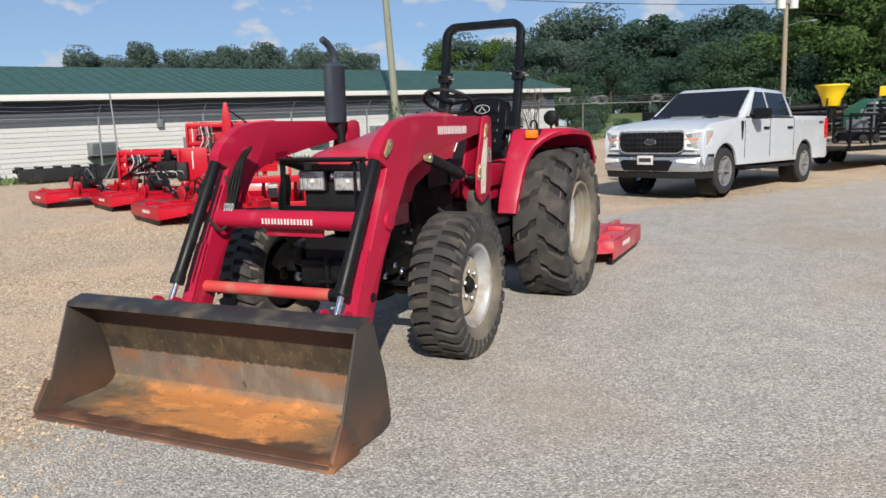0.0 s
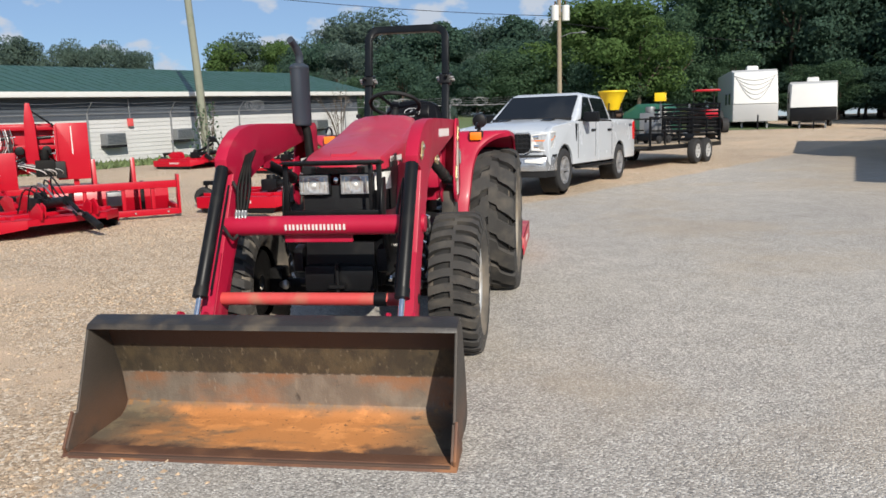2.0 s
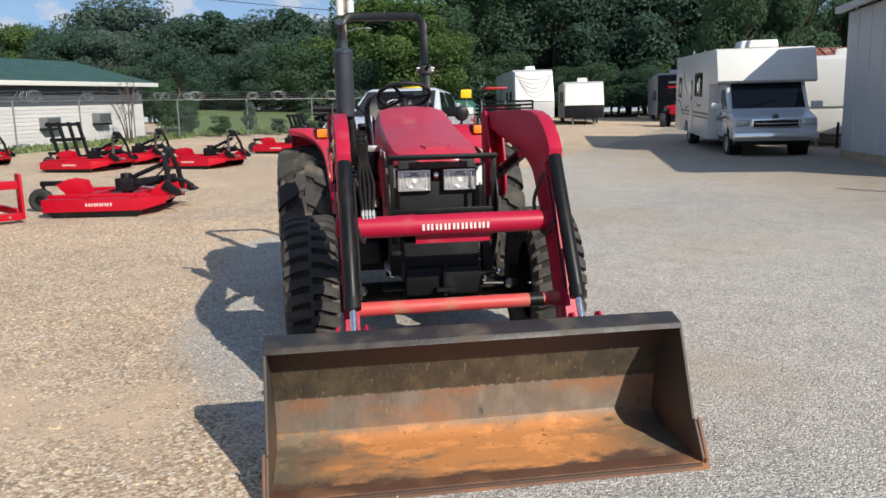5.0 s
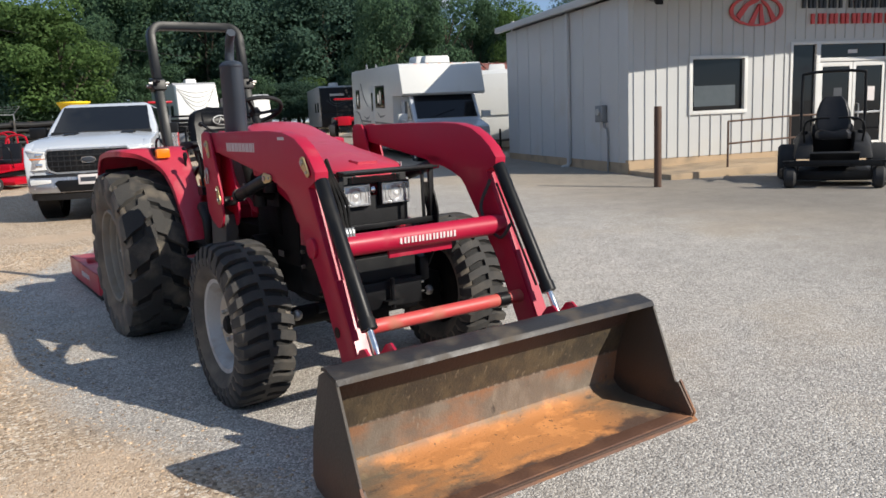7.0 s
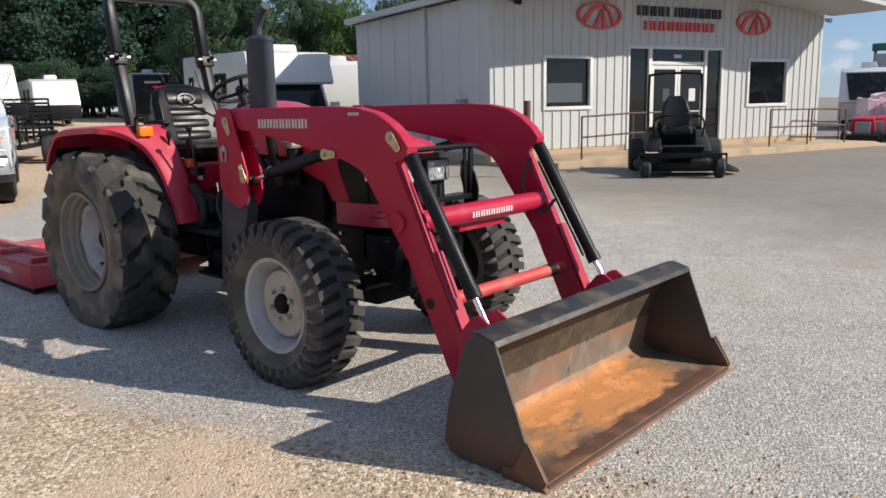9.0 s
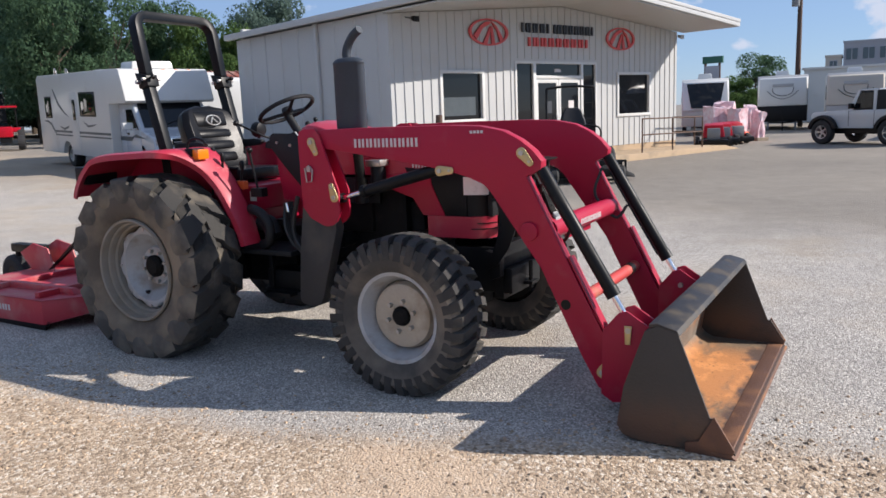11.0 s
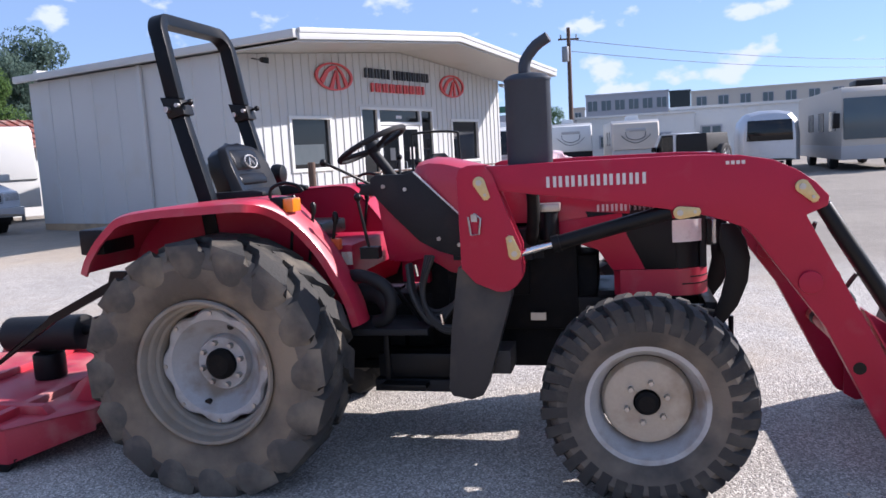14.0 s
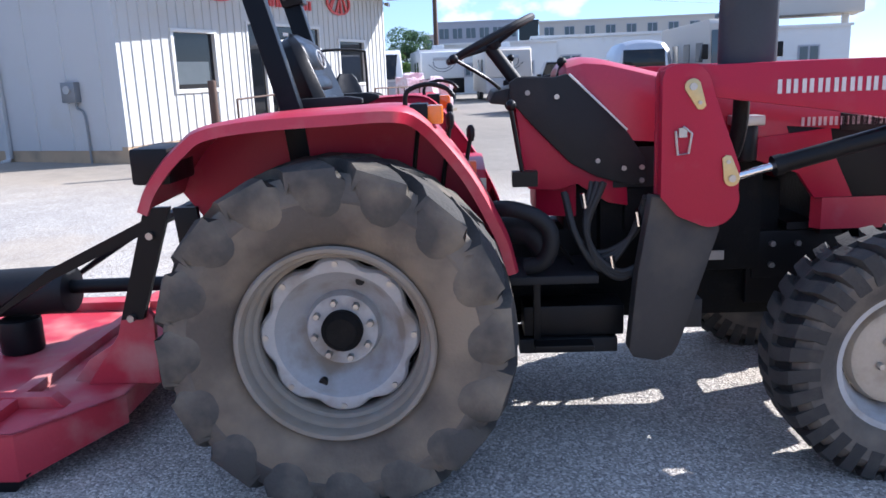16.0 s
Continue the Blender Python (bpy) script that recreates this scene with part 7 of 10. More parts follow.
        part("tail_light", Shape().slab([(-1.255, 1.36), (-1.06, 1.36), (-1.02, 1.20), (-1.06, 0.92), (-1.255, 0.92)], (hw - 0.16) * s, (hw + 0.006) * s), REDLENS, P, "red tail lamp", bevel=0.01)
        part("fog_light", Shape().loft([[(4.735, 0.58 * s, 0.60), (4.735, 0.58 * s, 0.655), (4.60, 0.58 * s, 0.655), (4.60, 0.58 * s, 0.60)], [(4.665, 0.90 * s, 0.575), (4.665, 0.90 * s, 0.665), (4.55, 0.90 * s, 0.665), (4.55, 0.90 * s, 0.575)]]), FROSTED, P, "clear fog lamp", bevel=0.008)
        part("bed_badge", Shape().box(-0.98, -0.72, hw * s - 0.001, hw * s + 0.004, 1.24, 1.29), SIGN_DARK, P, smooth=0)
        for x in (0.0, wb):
            road_wheel(P, (x, (hw - 0.13) * s, 0.415), s, 0.415, 0.27, 0.255, 6, label="black tyre on a silver alloy wheel")
    oval = [(-0.60, 0.80), (-0.64, 0.88), (-0.64, 1.06), (-0.60, 1.12), (0.60, 1.12), (0.64, 1.06), (0.64, 0.88), (0.60, 0.80), (0.50, 0.76), (-0.50, 0.76)]
    turn = Matrix(((0, 1, 0, 0), (1, 0, 0, 0), (0, 0, 1, 0), (0, 0, 0, 1)))
    G = part("grille", Shape().slab(oval, 4.52, 4.572).moved(turn), BLACK, P, "black mesh grille with a silver surround", bevel=0.02)
    for k in range(3):
        part("grille_bar", Shape().box(4.570, 4.586, -0.60, 0.60, 0.845 + 0.085 * k, 0.870 + 0.085 * k), BLACK_MATT, G, bevel=0.004)
    for k in range(13):
        part("grille_rib", Shape().box(4.568, 4.578, -0.56 + 0.093 * k - 0.008, -0.56 + 0.093 * k + 0.008, 0.79, 1.10), BLACK_MATT, G)
    part("grille_surround", Shape().tube([(4.572, y * 1.02, 0.94 + (z - 0.94) * 1.06) for y, z in oval + oval[:1]], 0.020, 6, False), SILVER, G)
    part("oval_badge", Shape().ball((4.592, 0, 0.955), 0.11, 20, 8, (0.12, 1.0, 0.42)), SIGN_DARK, G)
    part("badge_rim", Shape().tube([(4.594, 0.115 * math.cos(2 * math.pi * k / 24), 0.955 + 0.050 * math.sin(2 * math.pi * k / 24)) for k in range(25)], 0.005, 6, False), CHROME, G)
    part("nose", Shape().loft([[(x, y * f, z) for y, z in ((-0.95, 0.66), (-0.95, 1.12), (-0.88, 1.17), (0.88, 1.17), (0.95, 1.12), (0.95, 0.66))] for x, f in ((4.20, 1.02), (4.46, 0.99), (4.545, 0.90))]), WHITE_CAR, P, "white nose panel", bevel=0.02)
    bend = [(-1.005, 4.20), (-1.005, 4.40), (-0.94, 4.58), (-0.72, 4.69), (-0.45, 4.735), (0.45, 4.735), (0.72, 4.69), (0.94, 4.58), (1.005, 4.40), (1.005, 4.20)]
    part("front_bumper", Shape().loft([[(x, y, 0.44), (x + 0.01, y, 0.56), (x - 0.02, y, 0.69), (x - 0.10, y * 0.97, 0.69), (x - 0.10, y * 0.97, 0.44)] for y, x in bend]), SILVER, P, "silver front bumper", bevel=0.01)
    part("bumper_top", Shape().loft([[(x - 0.04, y * 0.99, 0.685), (x - 0.05, y * 0.99, 0.735), (x - 0.16, y * 0.95, 0.735), (x - 0.16, y * 0.95, 0.685)] for y, x in bend]), BLACK_MATT, P)
    part("bumper_valance", Shape().loft([[(x - 0.05, y * 0.97, 0.32), (x - 0.02, y * 0.98, 0.45), (x - 0.14, y * 0.94, 0.45), (x - 0.14, y * 0.94, 0.32)] for y, x in bend]), BLACK_MATT, P)
    part("bumper_mouth", Shape().slab([(-0.44, 0.45), (-0.52, 0.60), (-0.46, 0.64), (0.46, 0.64), (0.52, 0.60), (0.44, 0.45)], 4.70, 4.750).moved(turn), BLACK, P, bevel=0.008)
    part("cowl", Shape().box(2.90, 3.05, -0.86, 0.86, 1.34, 1.430), BLACK_MATT, P, bevel=0.01)
    pl = part("front_plate", Shape().box(4.752, 4.762, -0.155, 0.155, 0.56, 0.72), WHITE_INK, P, "white plate with a dark bar", bevel=0.003)
    part("plate_bar", Shape().box(4.763, 4.767, -0.12, 0.12, 0.605, 0.675), SIGN_DARK, pl, smooth=0)
    part("rear_bumper", Shape().box(-1.40, -1.22, -0.95, 0.95, 0.55, 0.74), CHROME, P, bevel=0.03)
    part("hitch", Shape().box(-1.62, -1.30, -0.04, 0.04, 0.46, 0.52).ball((-1.60, 0, 0.56), 0.03), BLACK, P)
    part("chassis", Shape().box(-1.1, 4.2, -0.45, -0.35, 0.38, 0.52).box(-1.1, 4.2, 0.35, 0.45, 0.38, 0.52).join(rod((0, -0.8, 0.41), (0, 0.8, 0.41), 0.06)).join(rod((wb, -0.8, 0.41), (wb, 0.8, 0.41), 0.05)), BLACK, P)


build_pickup()


def build_utility_trailer():
    """Tandem-axle open trailer with rails and a slatted rear ramp; x forward from the axles."""
    z = gz(10.9, 21.6)
    U = thing("utility_trailer", pose(10.62, 21.90, z, 0, -0.5, -141.5), "black open utility trailer with side rails and ramp gate", "trailer")
    part("deck", Shape().box(-2.2, 3.2, -0.98, 0.98, 0.54, 0.60), WOODPOLE, U, "plank deck", bevel=0.005)
    part("chassis", Shape().box(-2.2, 3.2, -1.02, -0.92, 0.44, 0.56).box(-2.2, 3.2, 0.92, 1.02, 0.44, 0.56).box(3.14, 3.22, -1.0, 1.0, 0.44, 0.56), BLACK, U, bevel=0.005)
    part("tongue", Shape().tube([(3.18, -0.9, 0.50), (4.45, 0, 0.50)], 0.05, 6).tube([(3.18, 0.9, 0.50), (4.45, 0, 0.50)], 0.05, 6).box(4.40, 4.72, -0.05, 0.05, 0.48, 0.57), BLACK, U)
    for s in (-1, 1):
        for h in (0.95, 1.30):
            part("side_rail", Shape().box(-2.2, 3.2, 0.98 * s - 0.022, 0.98 * s + 0.022, h - 0.022, h + 0.022), BLACK, U)
        for x in (-2.18, -1.0, 0.2, 1.2, 2.2, 3.18):
            part("rail_post", Shape().box(x - 0.025, x + 0.025, 0.98 * s - 0.024, 0.98 * s + 0.024, 0.50, 1.28), BLACK, U)
        part("mudguard", Shape().slab([(-0.95, 0.72), (-0.80, 0.84), (0.80, 0.84), (0.95, 0.72), (0.93, 0.70), (0.79, 0.815), (-0.79, 0.815), (-0.93, 0.70)], 1.02 * s, 1.28 * s), BLACK, U, bevel=0.004)
        for x in (-0.42, 0.42):
            road_wheel(U, (x, 1.15 * s, 0.35), s, 0.355, 0.22, 0.19, 6, "trailer_wheel", GREY_GEL, "black tyre on a grey spoked wheel")
    G = part("ramp_gate", Shape().box(-2.26, -2.20, -0.95, -0.90, 0.55, 1.75).box(-2.26, -2.20, 0.90, 0.95, 0.55, 1.75), BLACK, U, "upright slatted ramp gate")
    for k in range(10):
        part("gate_slat", Shape().box(-2.25, -2.21, -0.90, 0.90, 0.62 + 0.12 * k, 0.68 + 0.12 * k), BLACK, G)
    base = U.matrix_world

    def on_deck(name, x, y, label, cat):
        return thing(name, base @ pose(x, y, 0.60), label, cat)

    # machines on the ground past the trailer
    H = thing("spreader", pose(14.54, 33.51, gz(14.5, 33.5)), "tall yellow hopper spreader on a black frame", "spreader")
    part("hopper", Shape().loft([[(r * math.cos(2 * math.pi * j / 24), r * math.sin(2 * math.pi * j / 24), zz) for j in range(24)] for r, zz in ((0.30, 1.45), (0.44, 1.85), (0.60, 2.20), (0.65, 2.24), (0.65, 2.31), (0.60, 2.31), (0.26, 1.50))]), YELLOW, H, "bright yellow hopper", bevel=0.006)
    for k in range(4):
        a = radians(45 + 90 * k)
        part("frame_leg", rod((0.55 * math.cos(a), 0.55 * math.sin(a), 0.0), (0.42 * math.cos(a), 0.42 * math.sin(a), 1.75), 0.032, 8), BLACK, H)
        part("frame_rail", rod((0.50 * math.cos(a), 0.50 * math.sin(a), 0.7), (0.50 * math.cos(a + 1.5708), 0.50 * math.sin(a + 1.5708), 0.7), 0.025, 6), BLACK, H)
    part("spinner", rod((0, 0, 0.75), (0, 0, 1.45), 0.14, 14), BLACK, H)
    part("spinner_disc", rod((0, 0, 0.70), (0, 0, 0.75), 0.34, 18), GALV, H)
    T1 = thing("green_machine", pose(16.1, 32.6, gz(16, 32), 0, 0, -48), "dark green machine with a rounded hood beside the trailer", "machine")
    part("hull", Shape().loft([[(x, y * w, zz) for y, zz in ((-1, 0.45), (-1, h - 0.15), (-0.8, h), (0.8, h), (1, h - 0.15), (1, 0.45))] for x, w, h in ((-1.2, 0.62, 1.35), (-0.5, 0.70, 1.72), (0.7, 0.68, 1.68), (1.15, 0.52, 1.25))]), GREEN_TARP, T1, bevel=0.04)
    for sx in (-0.75, 0.75):
        for s in (-1, 1):
            o = part("machine_wheel", Shape().lathe([(0.12, -0.12), (0.34, -0.14), (0.38, 0), (0.34, 0.14), (0.12, 0.12)], 20), TYRE_BLACK, T1)
            o.matrix_basis = Matrix.Translation((sx, 0.66 * s, 0.38))
    T2 = thing("control_stand", pose(14.72, 29.48, gz(14.7, 29.5), 0, 0, -40), "grey machine with a yellow box on a post", "machine")
    part("post", rod((0, 0, 0), (0, 0, 1.85), 0.035, 8), GALV, T2)
    part("yellow_box", Shape().box(-0.20, 0.20, -0.20, 0.20, 1.80, 2.14), YELLOW, T2, bevel=0.02)
    part("engine_block", Shape().box(-0.75, 0.35, -0.40, 0.40, 0.25, 1.35).join(rod((-0.4, 0, 1.35), (-0.4, 0, 1.6), 0.2, 14)), GALV, T2, bevel=0.04)
    part("tank", Shape().box(0.05, 0.35, -0.60, -0.38, 0.80, 1.40), WHITE_GEL, T2, bevel=0.04)
    part("skid", Shape().box(-0.8, 0.45, -0.42, 0.42, 0.0, 0.25), BLACK, T2, bevel=0.02)
    T3 = on_deck("pallet_rack", -1.35, 0.0, "stack of black slatted pallets and frames", "pallets")
    for k in range(8):
        part("pallet_slat", Shape().box(-0.55, 0.55, -0.62, 0.62, 0.02 + 0.13 * k, 0.09 + 0.13 * k), BLACK, T3, bevel=0.004)
    part("upright_bar", Shape().box(-0.6, -0.56, 0.05, 0.10, 0.0, 1.15).box(0.56, 0.60, -0.4, -0.36, 0.0, 1.15), GALV, T3)
    T4 = on_deck("walk_mower", 2.0, 0.55, "small black mower with a bright engine", "mower")
    part("mower_deck", Shape().box(-0.35, 0.40, -0.30, 0.30, 0.08, 0.28), BLACK, T4, bevel=0.04)
    part("mower_engine", Shape().box(-0.18, 0.22, -0.18, 0.18, 0.28, 0.58), GALV, T4, bevel=0.04)
    part("mower_handle", Shape().tube([(-0.35, -0.25, 0.25), (-0.95, -0.25, 0.95), (-0.95, 0.25, 0.95), (-0.35, 0.25, 0.25)], 0.014, 8), BLACK, T4)
    for x in (-0.3, 0.35):
        for s in (-1, 1):
            o = part("mower_wheel", Shape().lathe([(0.02, -0.03), (0.11, -0.035), (0.11, 0.035), (0.02, 0.03)], 16), TYRE_BLACK, T4)
            o.matrix_basis = Matrix.Translation((x, 0.33 * s, 0.11))


build_utility_trailer()


def stripe_band(parent, pts, y, t, mat, label="", name="stripe"):
    return part(name, Shape().slab(pts, y - t, y + t), mat, parent, label, smooth=0)


def build_motorhome():
    """Class C motorhome: x forward from the rear axle, y to its left."""
    V = thing("motorhome", pose(21.17, 21.49, 0.205, 0, 1.75, -129.3) @ Matrix.Diagonal((1.09, 1.17, 1.065, 1)), "white motorhome with an over-cab bunk and dark swoosh stripes", "motorhome")
    hw = 1.22
    # coach box with over-cab bunk
    top, low = 3.06, 0.44
    prof = side_with_arches([], low, [(0.0, 0.40)], 0.46, -2.70, 4.05) + [(4.05, 2.07), (5.26, 2.07), (5.36, 2.14), (5.00, 3.00), (4.88, 3.05), (4.30, top), (-2.55, top), (-2.70, top - 0.12)]
    part("coach_body", Shape().slab(prof, -hw, hw), WHITE_GEL, V, "white fibreglass coach body", bevel=0.03)
    for x0, x1, h in ((2.70, 3.70, 0.26), (4.15, 4.75, 0.22)):
        part("roof_unit", Shape().loft([[(x0, -0.38, top), (x1, -0.38, top), (x1, 0.38, top), (x0, 0.38, top)], [(x0 + 0.08, -0.34, top + h), (x1 - 0.05, -0.34, top + h), (x1 - 0.05, 0.34, top + h), (x0 + 0.08, 0.34, top + h)]]), WHITE_GEL, V, "white rooftop air unit", bevel=0.04)
    part("roof_vent", Shape().box(0.2, 0.8, -0.3, 0.3, top, top + 0.12), WHITE_GEL, V, bevel=0.03)
    part("roof_ladder", Shape().tube(smooth_path([(-2.2, -0.7, top), (-2.3, -0.7, top + 0.22), (-2.5, -0.7, top + 0.05), (-2.52, -0.7, 1.2)], 4), 0.014, 6).tube(smooth_path([(-2.2, -0.35, top), (-2.3, -0.35, top + 0.22), (-2.5, -0.35, top + 0.05), (-2.52, -0.35, 1.2)], 4), 0.014, 6), ALLOY, V)
    for k in range(5):
        part("marker_lamp", Shape().box(4.87, 4.94, -0.72 + 0.36 * k - 0.04, -0.72 + 0.36 * k + 0.04, 3.012, 3.036), AMBER, V)
    # van cab
    wb = 5.45
    cab = side_with_arches([], 0.55, [(wb, 0.42)], 0.47, 4.06, 6.36) + [(6.42, 0.62), (6.44, 0.98), (6.36, 1.14), (5.80, 1.27), (5.62, 1.32), (5.10, 2.07), (4.06, 2.07)]
    part("van_cab", Shape().slab(cab, -0.98, 0.98), WHITE_CAR, V, "white van cab", bevel=0.06, seg=3)

    def pane(name, pts, label):
        n = (Vector(pts[1]) - Vector(pts[0])).cross(Vector(pts[2]) - Vector(pts[0])).normalized() * 0.010
        return part(name, Shape().loft([[tuple(Vector(p) + n) for p in pts], [tuple(Vector(p) - n * 2) for p in pts]]), DARK_GLASS, V, label, smooth=0)

    pane("windshield", [(5.60, -0.88, 1.39), (5.60, 0.88, 1.39), (5.13, 0.86, 2.06), (5.13, -0.86, 2.06)], "dark windshield")
    for s in (-1, 1):
        pts = [(5.44, 0.985 * s, 1.34), (4.64, 0.985 * s, 1.34), (4.64, 0.985 * s, 1.90), (5.06, 0.985 * s, 1.90)]
        pane("cab_window", pts if s > 0 else pts[::-1], "dark cab window")
        part("cab_door", Shape().box(4.50, 5.56, 0.98 * s - 0.008, 0.98 * s + 0.008, 0.66, 1.32), WHITE_CAR, V, bevel=0.012)
        part("door_handle", Shape().box(4.58, 4.76, 0.98 * s - 0.02, 0.98 * s + 0.03, 1.18, 1.23), BLACK, V, bevel=0.01)
        part("mirror", Shape().box(5.30, 5.40, min(1.10 * s, 1.36 * s), max(1.10 * s, 1.36 * s), 1.36, 1.54).box(5.33, 5.37, min(0.97 * s, 1.12 * s), max(0.97 * s, 1.12 * s), 1.34, 1.37), WHITE_GEL, V, "white mirror", bevel=0.03)
        part("headlight", Shape().box(6.40, 6.455, min(0.62 * s, 0.94 * s), max(0.62 * s, 0.94 * s), 0.92, 1.10), LENS, V, "clear headlight", bevel=0.02)
        o = hw * s
        for wx0, wx1, z0, z1 in ((1.55, 2.95, 1.68, 2.44), (0.86, 1.16, 1.55, 2.22)) if s < 0 else ((2.2, 3.4, 1.62, 2.42), (-1.2, 0.0, 1.62, 2.3)):
            w = part("coach_window", Shape().box(wx0, wx1, o - 0.012, o + 0.012, z0, z1), BLACK, V, "black framed coach window", bevel=0.03)
            part("coach_pane", Shape().box(wx0 + 0.05, wx1 - 0.05, o - 0.018, o + 0.018, z0 + 0.05, z1 - 0.05), DARK_GLASS, w, bevel=0.01)
        w = part("coach_window", Shape().box(-1.95, -1.25, o - 0.012, o + 0.012, 1.60, 2.34), BLACK, V, "black framed coach window", bevel=0.03)
        part("coach_pane", Shape().box(-1.90, -1.30, o - 0.018, o + 0.018, 1.65, 2.29), DARK_GLASS, w, bevel=0.01)
        if s < 0:
            part("coach_door", Shape().box(0.66, 1.32, o - 0.010, o + 0.010, 0.60, 2.46), WHITE_GEL, V, "white entry door", bevel=0.02)
        for z0, z1 in ((1.03, 1.08), (1.14, 1.21)):
            stripe_band(V, [(-1.1, z0), (4.02, z0), (4.02, z1), (-1.1, z1)], o, 0.004, STRIPE)
        stripe_band(V, [(-1.02, 2.56), (-0.92, 2.58), (-0.45, 2.10), (0.12, 1.78), (0.48, 1.66), (0.05, 1.76), (-0.55, 2.02)], o, 0.005, STRIPE, name="swoosh")
        stripe_band(V, [(-0.6, 1.36), (-0.1, 1.30), (0.4, 1.38), (0.3, 1.30), (-0.15, 1.22)], o, 0.005, STRIPE, name="swoosh")
        stripe_band(V, [(-2.3, 1.50), (-1.8, 1.54), (-1.4, 1.44), (-0.9, 1.05), (-1.15, 1.12), (-1.5, 1.38), (-1.85, 1.47)], o, 0.005, STRIPE, name="swoosh")
        stripe_band(V, [(1.75, 1.54), (2.2, 1.42), (2.95, 1.46), (2.6, 1.38), (2.15, 1.35)], o, 0.005, STRIPE, name="swoosh")
        stripe_band(V, [(4.08, 1.0), (4.9, 1.0), (5.25, 1.2), (5.9, 1.08), (5.3, 1.12), (4.95, 1.12), (4.08, 1.12)], 0.99 * s, 0.004, STRIPE, name="swoosh")
        part("arch_liner", Shape().lathe([(0.46, -0.15), (0.46, 0.15)], 24).moved(Matrix.Translation((wb, 0.80 * s, 0.42))), BLACK, V)
        road_wheel(V, (wb, 0.86 * s, 0.385), s, 0.385, 0.22, 0.20, 8, label="black tyre on a bright wheel")
        road_wheel(V, (0, 0.98 * s, 0.385), s, 0.385, 0.30, 0.20, 8, label="black tyre on a bright wheel")
    G = part("grille", Shape().box(6.40, 6.465, -0.58, 0.58, 0.86, 1.12), CHROME, V, "chrome framed grille", bevel=0.05, seg=3)
    part("grille_mesh", Shape().box(6.455, 6.470, -0.52, 0.52, 0.905, 1.075), BLACK, G, "dark grille opening", bevel=0.02)
    part("grille_bar", Shape().box(6.468, 6.478, -0.50, 0.50, 0.980, 1.000), CHROME, G)
    part("badge", Shape().lathe([(0.0, -0.01), (0.075, -0.01), (0.075, 0.01), (0.0, 0.01)], 20).moved(Matrix.Translation((6.375, 0, 1.165)) @ Euler((0, 0, math.pi / 2)).to_matrix().to_4x4()), STRIPE, V, "plain oval badge")
    part("wiper", rod((5.62, -0.5, 1.40), (5.46, 0.25, 1.62), 0.010, 6), BLACK, V)
    part("front_bumper", Shape().box(6.36, 6.56, -1.0, 1.0, 0.52, 0.76), CHROME, V, "chrome bumper", bevel=0.04)
    part("under_frame", Shape().box(-2.3, 6.2, -0.9, 0.9, 0.40, 0.64), BLACK, V)


build_motorhome()


